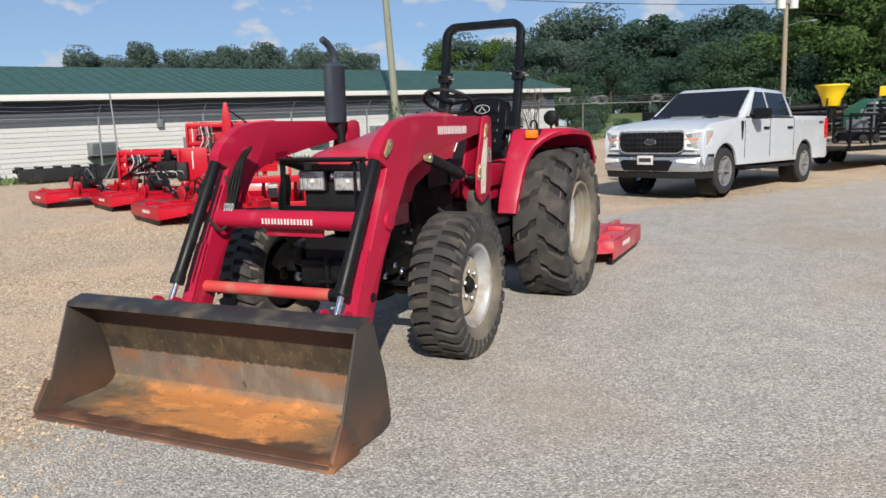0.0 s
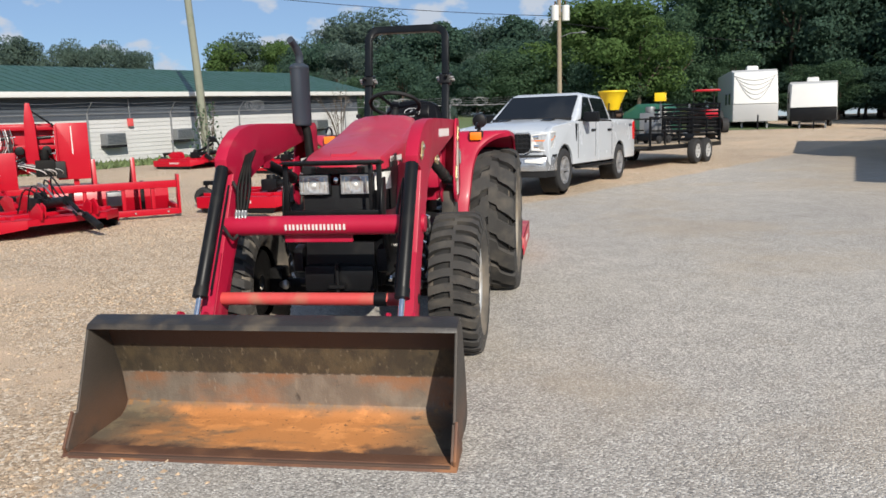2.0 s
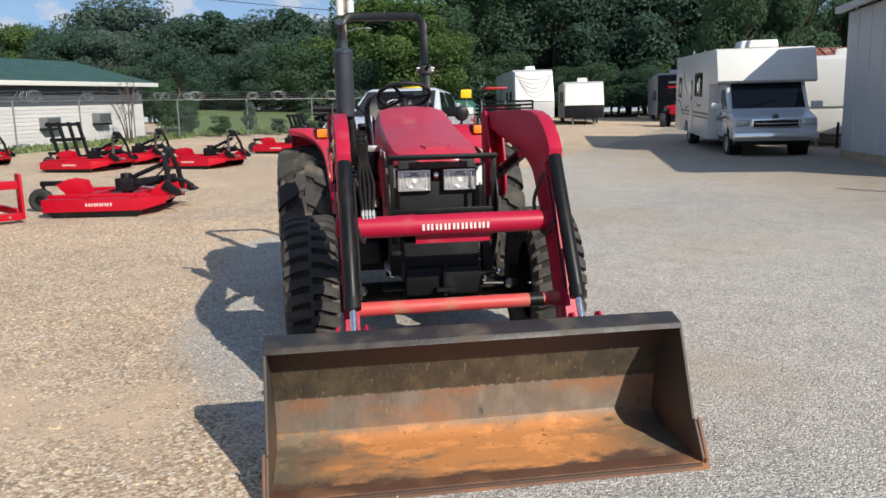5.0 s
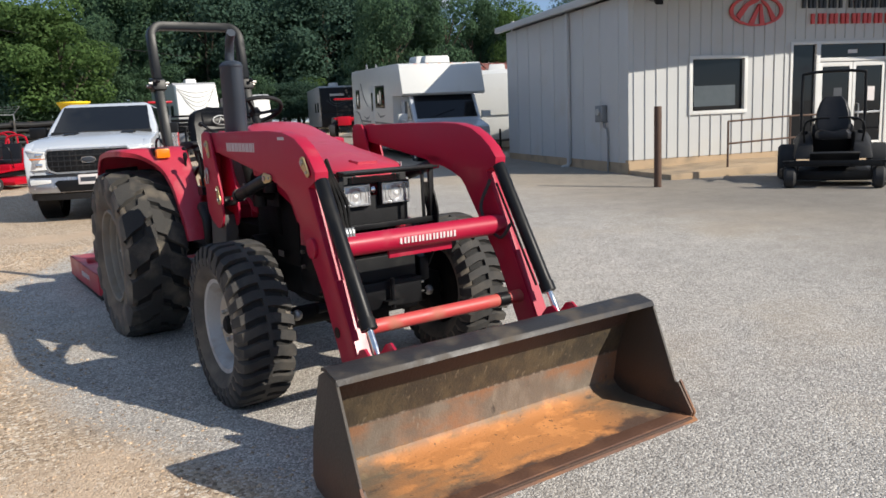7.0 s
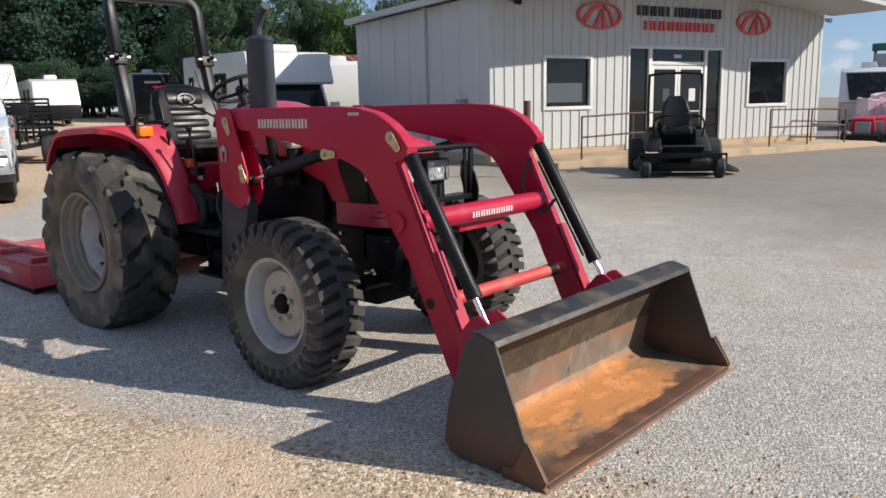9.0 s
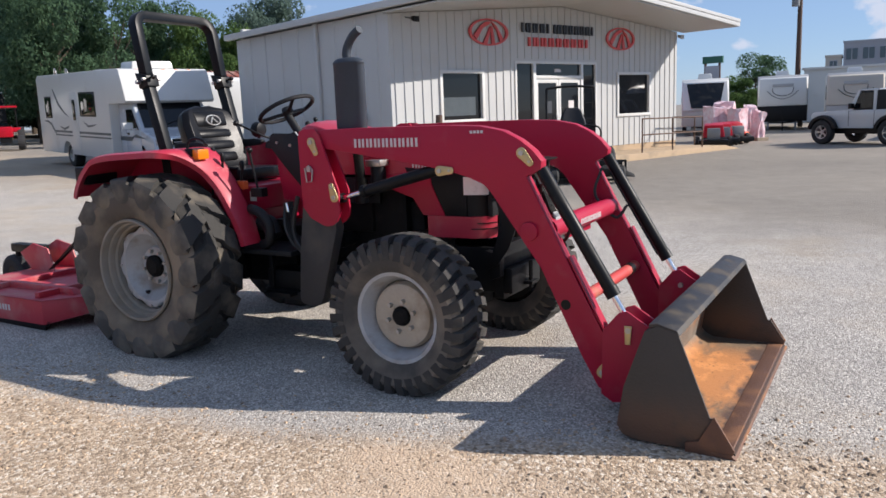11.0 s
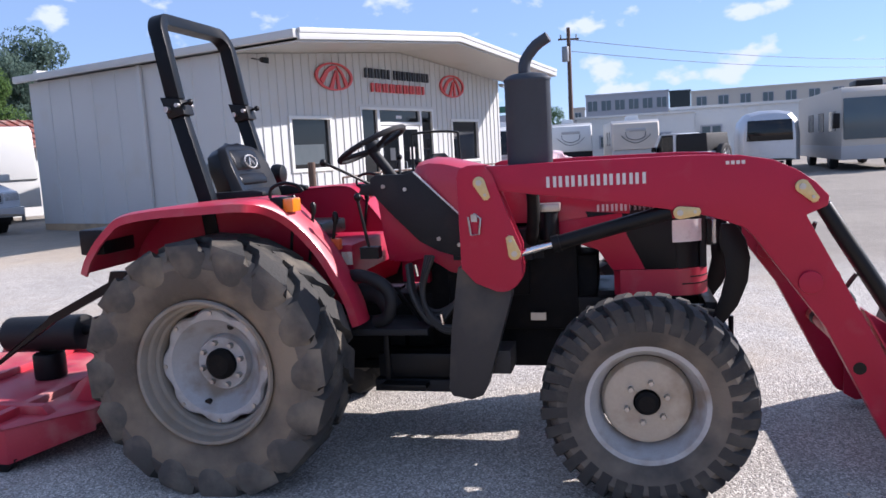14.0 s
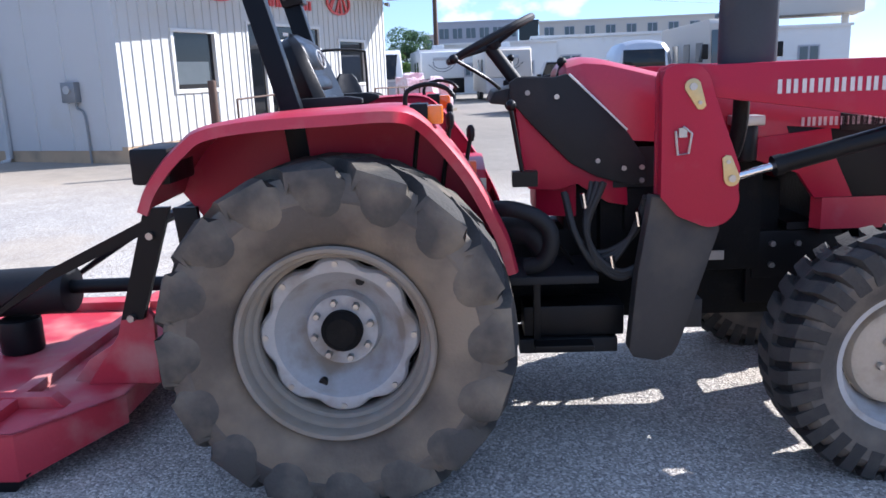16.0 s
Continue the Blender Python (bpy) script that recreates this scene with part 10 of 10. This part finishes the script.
def build_grass():
    """Grass at the foot of the long building and in the field past its end."""
    u, v = Vector((0.712, 0.702, 0)), Vector((0.702, -0.712, 0))
    a = Vector((-14.81, 24.29, 0))
    lawn = Shape()

    def sheet(origin, ex, ey, nx, ny, lift):
        k0 = len(lawn.v)
        for j in range(ny + 1):
            for i in range(nx + 1):
                p = origin + ex * (i / nx) + ey * (j / ny)
                lawn.v.append((p.x, p.y, gz(p.x, p.y) + lift))
        for j in range(ny):
            for i in range(nx):
                q = k0 + j * (nx + 1) + i
                lawn.f.append((q, q + 1, q + nx + 2, q + nx + 1))

    sheet(a - u * 9 , u * 36, v * 2.9, 40, 4, 0.012)
    sheet(a + u * 27.0 + v * 1.0, Vector((14, -1.5, 0)), Vector((16, 46, 0)), 20, 30, 0.016)
    k0 = len(lawn.v)
    nx, ny = 14, 12
    for j in range(ny + 1):
        for i in range(nx + 1):
            x, y = 4.6 + 26.0 * i / nx + 0.25 * 22.0 * j / ny, 43.4 + 22.0 * j / ny - 0.10 * 26.0 * i / nx
            lawn.v.append((x, y, gz(x, y) + 0.02 + 0.95 * (j / ny) ** 1.3))
    for j in range(ny):
        for i in range(nx):
            q = k0 + j * (nx + 1) + i
            lawn.f.append((q, q + 1, q + nx + 2, q + nx + 1))
    L = new("lawn", mesh_of("lawn", lawn, GRASS))
    tagged(L, "patchy green grass beside the fence", "grass", kind="structure")
    rng = random.Random(5)
    blades = Shape()
    for k in range(9000):
        if k < 3500:
            p = a + u * rng.uniform(-9, 27) + v * (rng.random() ** 0.7 * 3.0)
            h = rng.uniform(0.06, 0.20)
        else:
            p = a + u * 27.0 + v * 1.0 + Vector((14, -1.5, 0)) * rng.random() + Vector((16, 46, 0)) * (rng.random() ** 1.6)
            h = rng.uniform(0.08, 0.30)
        z = gz(p.x, p.y)
        w = rng.uniform(0.03, 0.09)
        t = rng.uniform(0, 6.28)
        dx, dy = w * math.cos(t), w * math.sin(t)
        lx, ly = rng.uniform(-0.1, 0.1), rng.uniform(-0.1, 0.1)
        blades.add([(p.x - dx, p.y - dy, z), (p.x + dx, p.y + dy, z), (p.x + lx, p.y + ly, z + h)], [(0, 1, 2)])
    me = bpy.data.meshes.new("grass_tufts")
    me.from_pydata(blades.v, [], blades.f)
    me.materials.append(GRASS)
    tagged(new("grass_tufts", me), "loose green grass tufts", "grass", kind="stuff")


build_grass()


def build_dead_shrub():
    """Leafless forked branches leaning against the fence."""
    rnd = random.Random(12)
    x, y = 2.7, 38.3
    D = thing("dead_shrub", pose(x, y, gz(x, y)), "bare grey-brown dead shrub leaning on the fence", "shrub")
    for k in range(11):
        a, h = rnd.uniform(0, 6.28), rnd.uniform(1.4, 2.9)
        r = rnd.uniform(0.3, 1.3)
        pts = smooth_path([(0.1 * math.cos(a), 0.1 * math.sin(a), -0.05), (r * 0.35 * math.cos(a), r * 0.35 * math.sin(a), h * 0.45), (r * 0.75 * math.cos(a), r * 0.75 * math.sin(a), h * 0.8), (r * math.cos(a + 0.3), r * math.sin(a + 0.3), h)], 4)
        b = Shape().tube(pts, 0.024, 5, True, 0.006)
        for q in (4, 6, 8, 10):
            p = Vector(pts[min(q, len(pts) - 1)])
            c = rnd.uniform(0, 6.28)
            b.tube([p, p + Vector((0.25 * math.cos(c), 0.25 * math.sin(c), 0.22)), p + Vector((0.5 * math.cos(c + 0.4), 0.5 * math.sin(c + 0.4), 0.55))], 0.010, 4, True, 0.003)
        part("branch", b, BARK, D)


build_dead_shrub()


# ---- across the road ----
def box_building(name, m, w, d, h, mat, label, floors, cols, win_w, win_h, z_first, step, parapet=0.4):
    B = thing(name, m, label, "building")
    part("wall", Shape().box(0, w, 0, d, -0.5, h), mat, B, smooth=0)
    part("parapet", Shape().box(-0.15, w + 0.15, -0.15, d + 0.15, h, h + parapet), mat, B, smooth=0)
    for f in range(floors):
        for c in range(cols):
            x = w * (c + 0.5) / cols
            z = z_first + step * f
            wn_ = part("window", Shape().box(x - win_w / 2, x + win_w / 2, -0.08, 0.02, z, z + win_h), STUCCO_GREY, B, smooth=0)
            part("pane", Shape().box(x - win_w / 2 + 0.12, x - 0.08, -0.11, -0.081, z + 0.12, z + win_h - 0.12).box(x + 0.08, x + win_w / 2 - 0.12, -0.11, -0.081, z + 0.12, z + win_h - 0.12), FAR_PANE, wn_, smooth=0)
    return B


def between(ax, ay, bx, by):
    return math.degrees(math.atan2(by - ay, bx - ax))


box_building("apartment_block", pose(165.1, -52.4, 0, 0, 0, between(165.1, -52.4, 158.4, -69)), 17.9, 14, 12.2, STUCCO_GREY, "grey apartment block with rows of windows", 3, 6, 2.3, 2.4, 1.6, 3.6)
box_building("apartment_block", pose(158.3, -69.2, 0, 0, 0, between(158.4, -69, 156.5, -73)), 4.3, 12, 11.9, DARK_GLASS, "blue glazed stair tower of the apartments", 1, 1, 1.2, 1.5, 6.0, 3.0)
box_building("apartment_block", pose(156.4, -73.2, 0, 0, 0, between(156.5, -73, 140.0, -104)), 40, 14, 11.5, STUCCO, "pale apartment block with rows of windows", 3, 9, 2.2, 2.2, 1.4, 3.5)
box_building("apartment_block", pose(166.3, -49.4, 0, 0, 0, between(166.3, -49.4, 165.3, -52.2)), 2.9, 8, 9.6, STUCCO, "low pale corner of the apartments", 2, 1, 1.5, 2.0, 3.5, 3.4)
box_building("store_shed", pose(52.2, -11.9, 0, 0, 0, between(52.2, -11.9, 49.0, -19.6)), 8.4, 6, 3.5, WHITE_GEL, "long white shed behind the campers", 1, 2, 1.0, 1.0, 1.2, 1.0, 0.15)
box_building("store_shed", pose(53.5, -20.0, 0, 0, 0, between(53.5, -20.0, 44.0, -40.0)), 24, 8, 3.9, WHITE_GEL, "low pale shop building", 1, 4, 1.6, 1.4, 1.2, 1.0, 0.2)


def build_far_row():
    # red-topped filling station canopy
    C = thing("station_canopy", pose(50.1, -36.5, 0, 0, 0, between(50.1, -36.5, 45.0, -42.5)), "cream station canopy with a red band", "canopy")
    part("canopy", Shape().box(0, 9.5, 0, 6, 5.0, 6.2), STUCCO, C, bevel=0.05)
    part("red_band", Shape().box(-0.03, 9.53, -0.03, 6.03, 6.21, 6.6), BLUE_SIGN, C)
    for x in (1.0, 8.5):
        part("column", Shape().box(x - 0.25, x + 0.25, 2.75, 3.25, -0.2, 5.0), WHITE_GEL, C)
    # coach with a large dark windscreen
    V = thing("coach", pose(23.07, -14.19, gz(23, -14), 0, 0, 155.4), "large tan and white coach with a dark windscreen", "coach")
    part("body", Shape().slab([(-10.0, 0.45), (0.0, 0.45), (0.12, 1.2), (0.0, 3.1), (-0.25, 3.3), (-10.0, 3.3)], -1.27, 1.27), STUCCO, V, bevel=0.06)
    part("windscreen", Shape().slab([(0.02, 1.25), (0.16, 1.25), (0.12, 2.86), (-0.02, 2.86)], -1.20, 1.20), FAR_PANE, V, "tall teal-grey windscreen", bevel=0.03)
    part("skirt", Shape().box(-9.9, 0.10, -1.28, 1.28, 0.45, 1.0), GREY_GEL, V, bevel=0.03)
    part("roof_unit", Shape().box(-2.4, -1.2, -0.5, 0.5, 3.3, 3.6), BLACK, V, bevel=0.06)
    for s in (-1, 1):
        part("mirror", Shape().box(0.05, 0.25, min(1.35 * s, 1.6 * s), max(1.35 * s, 1.6 * s), 1.7, 2.3), BLACK, V, bevel=0.04)
        for x in (-1.6, -4.0, -6.4):
            part("side_window", Shape().box(x - 0.6, x + 0.6, 1.27 * s - 0.02, 1.27 * s + 0.02, 1.6, 2.4), DARK_GLASS, V, smooth=0)
        for x in (-2.4, -7.2):
            o = part("coach_wheel", Shape().lathe([(0.2, -0.15), (0.45, -0.15), (0.5, 0), (0.45, 0.15), (0.2, 0.15)], 22), TYRE_BLACK, V)
            o.matrix_basis = Matrix.Translation((x, 1.1 * s, 0.5))
            part("wheel_face", Shape().lathe([(0.0, 0.1 * s), (0.2, 0.13 * s), (0.28, 0.16 * s)], 18), GREY_GEL, o)
    # rounded silver trailer
    A = thing("silver_trailer", pose(24.6, -10.6, gz(24.6, -10.6), 0, 0, between(24.6, -10.6, -4.8, 5.0)), "rounded silver travel trailer with a dark front window", "camper trailer")
    rings = []
    for x, f in ((-7.2, 0.55), (-7.0, 0.8), (-6.3, 0.97), (-5.0, 1.0), (-1.0, 1.0), (-0.35, 0.95), (0.0, 0.80), (0.12, 0.55)):
        rings.append([(x, 1.22 * f * c, 0.5 + 0.25 * (1 - f) + (2.10 * (0.55 + 0.45 * f)) * zz) for c, zz in ((-1, 0.02), (-1, 0.55), (-0.93, 0.80), (-0.72, 0.95), (-0.3, 1.0), (0.3, 1.0), (0.72, 0.95), (0.93, 0.80), (1, 0.55), (1, 0.02))])
    part("shell", Shape().loft(rings), ALLOY, A, "polished aluminium shell")
    part("front_window", Shape().loft([[(-0.10, -0.90, 1.35), (-0.10, 0.90, 1.35), (-0.20, 0.86, 2.22), (-0.20, -0.86, 2.22)], [(0.19, -0.86, 1.37), (0.19, 0.86, 1.37), (0.16, 0.82, 2.19), (0.16, -0.82, 2.19)]]), DARK_GLASS, A, bevel=0.03)
    part("tongue", Shape().tube([(0.0, -0.5, 0.5), (1.1, 0, 0.5)], 0.05, 6).tube([(0.0, 0.5, 0.5), (1.1, 0, 0.5)], 0.05, 6), BLACK, A)
    for s in (-1, 1):
        o = part("trailer_wheel", Shape().lathe([(0.15, -0.1), (0.32, -0.1), (0.35, 0), (0.32, 0.1), (0.15, 0.1)], 20), TYRE_BLACK, A)
        o.matrix_basis = Matrix.Translation((-4.0, 1.05 * s, 0.35))
    # boards on posts
    S = thing("notice_board", pose(43.8, -3.8, 0, 0, 0, between(43.8, -3.8, 42.5, -6.0)), "dark board sign on two posts", "sign")
    part("board", Shape().box(0.0, 0.85, -0.06, 0.06, 2.75, 3.7), STUCCO_GREY, S, bevel=0.01)
    part("board_top", Shape().box(-0.15, 1.05, -0.10, 0.10, 3.85, 4.25), GREEN_TARP, S, bevel=0.01)
    for x in (0.0, 0.85):
        part("post", Shape().box(x - 0.06, x + 0.06, -0.05, 0.05, -0.2, 4.2), RUST_POST, S)
    # red boxes and wrapped pallets by the office corner
    red_row = [(23.9, -0.55), (24.9, -1.0), (25.8, -1.6)]
    for k, (x, y) in enumerate(red_row):
        I = thing("small_tiller", pose(x, y, gz(x, y), 0, 0, 170 + 12 * k), "small red machine with a grey engine by the rail", "machine", "machines by the rail")
        part("red_cover", Shape().loft([[(-0.3, -0.38, 0.35), (0.35, -0.38, 0.35), (0.35, 0.38, 0.35), (-0.3, 0.38, 0.35)], [(-0.22, -0.32, 0.85), (0.20, -0.32, 0.78), (0.20, 0.32, 0.78), (-0.22, 0.32, 0.85)]]), RED_NEW, I, bevel=0.04)
        part("engine", Shape().box(0.10, 0.55, -0.22, 0.22, 0.28, 0.68), GALV, I, bevel=0.03)
        part("deck", Shape().box(-0.4, 0.8, -0.5, 0.5, 0.10, 0.28), BLACK, I, bevel=0.03)
        for s in (-1, 1):
            o = part("machine_wheel", Shape().lathe([(0.05, -0.07), (0.18, -0.08), (0.2, 0), (0.18, 0.08), (0.05, 0.07)], 18), TYRE_BLACK, I)
            o.matrix_basis = Matrix.Translation((0.1, 0.55 * s, 0.2))
    for k, (x, y) in enumerate(((27.45, -1.35), (27.0, -2.05), (28.3, -1.80), (28.0, -2.75), (27.4, -2.95))):
        W = thing("wrapped_pallet", pose(x, y, gz(x, y), 0, 0, 20 + 25 * k), "pallet of goods in pink shrink wrap", "pallet", "wrapped pallets")
        rng = random.Random(40 + k)
        tall, slim = (1.40, 1.28, 1.55, 1.38, 1.20)[k], (0.40, 0.30, 0.40, 0.24, 0.20)[k]
        rings = [[((slim + rng.uniform(-0.08, 0.05)) * cx, (slim + rng.uniform(-0.08, 0.05)) * cy, z * tall / 1.45 + (rng.uniform(-0.08, 0.08) if z > 1.3 else 0.0)) for cx, cy in ((-1, -1), (-0.3, -1.05), (0.3, -1.02), (1, -1), (1.04, -0.3), (1.02, 0.4), (1, 1), (0.3, 1.05), (-0.3, 1.0), (-1, 1), (-1.05, 0.2))] for z in (0.14, 0.5, 0.9, 1.25, 1.45)]
        part("wrap", Shape().loft(rings), PINK, W, "crinkled pink wrap")
        part("pallet_base", Shape().box(-slim - 0.08, slim + 0.08, -slim - 0.08, slim + 0.08, 0.0, 0.13), WOODPOLE, W)
    Or = thing("orange_tank", pose(26.5, -1.85, gz(26, -3), 0, 0, 60), "low orange plastic tank on the asphalt", "tank")
    part("tank", Shape().box(-0.5, 0.5, -0.3, 0.3, 0.05, 0.42), ORANGE, Or, bevel=0.10, seg=3)
    Rd = thing("red_container", pose(33.0, 2.2, 0, 0, 0, between(33.0, 2.2, 34.0, -1.5)), "red stacked crates behind the office", "crates")
    for k in range(3):
        part("crate", Shape().box(-1.2, 1.2, -0.8, 0.8, 0.75 * k, 0.75 * k + 0.70), RED_NEW, Rd, bevel=0.03)
    # rusty roofed shed beside the office
    Sh = thing("rusty_shed", pose(22.6, 20.4, gz(22, 20), 0, 0, -40), "white shed with a rusty ribbed roof", "shed")
    part("shed_wall", Shape().box(0, 6, 0, 5, -0.2, 2.5), WHITE_METAL, Sh, smooth=0)
    part("shed_roof", Shape().add([(-0.4, -0.5, 2.5), (6.4, -0.5, 2.5), (6.4, 2.5, 3.6), (-0.4, 2.5, 3.6), (-0.4, 5.5, 2.5), (6.4, 5.5, 2.5), (-0.4, -0.5, 2.42), (6.4, -0.5, 2.42), (-0.4, 5.5, 2.42), (6.4, 5.5, 2.42)], [(0, 1, 2, 3), (3, 2, 5, 4), (0, 6, 7, 1), (4, 5, 9, 8), (6, 8, 9, 7), (0, 3, 4, 8, 6), (1, 7, 9, 5, 2)]), RUSTROOF, Sh, smooth=0)
    for k in range(17):
        part("roof_rib", Shape().tube([(-0.3 + 0.4 * k, -0.5, 2.52), (-0.3 + 0.4 * k, 2.5, 3.62)], 0.03, 5), RUSTROOF, Sh)
    # red tractors far off
    for k, (x, y, a) in enumerate(((33.0, 34.6, 215), (36.0, 33.0, 205), (22.9, 39.4, 250))):
        F = thing("far_tractor", pose(x, y, gz(x, y), 0, 0, a), "red compact tractor with a canopy, far off", "tractor", "far tractors")
        part("bonnet", Shape().box(0.4, 1.8, -0.35, 0.35, 0.7, 1.25), RED_NEW, F, bevel=0.08)
        part("fender", Shape().box(-0.5, 0.4, -0.75, 0.75, 0.95, 1.2), RED_NEW, F, bevel=0.08)
        part("canopy", Shape().box(-0.5, 0.7, -0.65, 0.65, 2.25, 2.35), RED_NEW, F, bevel=0.03)
        part("chassis", Shape().box(-0.4, 1.7, -0.25, 0.25, 0.4, 0.8), BLACK, F)
        for s in (-1, 1):
            part("canopy_post", rod((-0.4, 0.55 * s, 1.1), (-0.4, 0.55 * s, 2.3), 0.03, 6), BLACK, F)
            for px, r in ((0.0, 0.62), (1.45, 0.40)):
                o = part("tractor_wheel", Shape().lathe([(r * 0.5, -0.15), (r * 0.95, -0.16), (r, 0), (r * 0.95, 0.16), (r * 0.5, 0.15)], 24), TYRE_BLACK, F)
                o.matrix_basis = Matrix.Translation((px, 0.72 * s, r))
                part("wheel_face", Shape().lathe([(0.0, 0.08 * s), (r * 0.5, 0.12 * s)], 16), GREY_GEL, o)


build_far_row()


# ---- loose stones on the lot ----
def build_stones():
    rng = np.random.default_rng(3)
    lf, fw, o = np.array([0.9282, -0.3721]), np.array([-0.3721, -0.9282]), np.array([0.130, 7.614])
    base = np.array([(1, 0, 0), (-1, 0, 0), (0, 1, 0), (0, -1, 0), (0.15, -0.1, 1)], float)
    tris = np.array([(0, 2, 4), (2, 1, 4), (1, 3, 4), (3, 0, 4)])
    mats = {"gravel_stones": (material("pale_gravel_stone", (0.375, 0.276, 0.186), 0.9, var=0.2, scale=3, island=0.55), 104000, -8.0, 0.2, (0.006, 0.021)), "chip_stones": (material("grey_chip_stone", (0.36, 0.345, 0.32), 0.9, var=0.2, scale=3, island=0.45), 17000, -5.0, 5.0, (0.004, 0.009))}
    for name, (mat, n, a, b, (s0, s1)) in mats.items():
        side = rng.uniform(a, b, n)
        along = rng.uniform(-5.0, 7.5, n)
        edge = -1.65 + 0.36 * np.maximum(0.0, along - 1.6) + 0.62 * np.maximum(0.0, -2.6 - along) - side
        keep = edge > np.abs(rng.normal(size=n)) * -0.30 if name == "gravel_stones" else edge < 0.4
        side, along = side[keep], along[keep]
        n = len(side)
        p = o + side[:, None] * lf + along[:, None] * fw
        s = s0 + (s1 - s0) * rng.random(n) ** 2.5
        ax = s[:, None] * rng.uniform(0.7, 1.25, (n, 3)) * np.array([1, 1, 0.6])
        th = rng.uniform(0, 2 * math.pi, n)
        v = base[None] * ax[:, None, :]
        x = v[:, :, 0] * np.cos(th)[:, None] - v[:, :, 1] * np.sin(th)[:, None] + p[:, 0:1]
        y = v[:, :, 0] * np.sin(th)[:, None] + v[:, :, 1] * np.cos(th)[:, None] + p[:, 1:2]
        d = p[:, 1] - 8.0
        e = p[:, 1] - 22.0
        g = -0.03 + 0.0145 * 0.5 * (d + np.sqrt(d * d + 4)) + 0.0125 * 0.5 * (e + np.sqrt(e * e + 16))
        z = v[:, :, 2] + g[:, None] - 0.001
        verts = np.stack([x, y, z], axis=2).reshape(-1, 3)
        faces = (tris[None] + (np.arange(n) * 5)[:, None, None]).reshape(-1, 3)
        me = bpy.data.meshes.new(name)
        me.from_pydata(verts.tolist(), [], faces.tolist())
        me.materials.append(mat)
        tagged(new(name, me), "loose tan gravel stones" if name == "gravel_stones" else "loose grey stone chips", "gravel", kind="stuff")


build_stones()
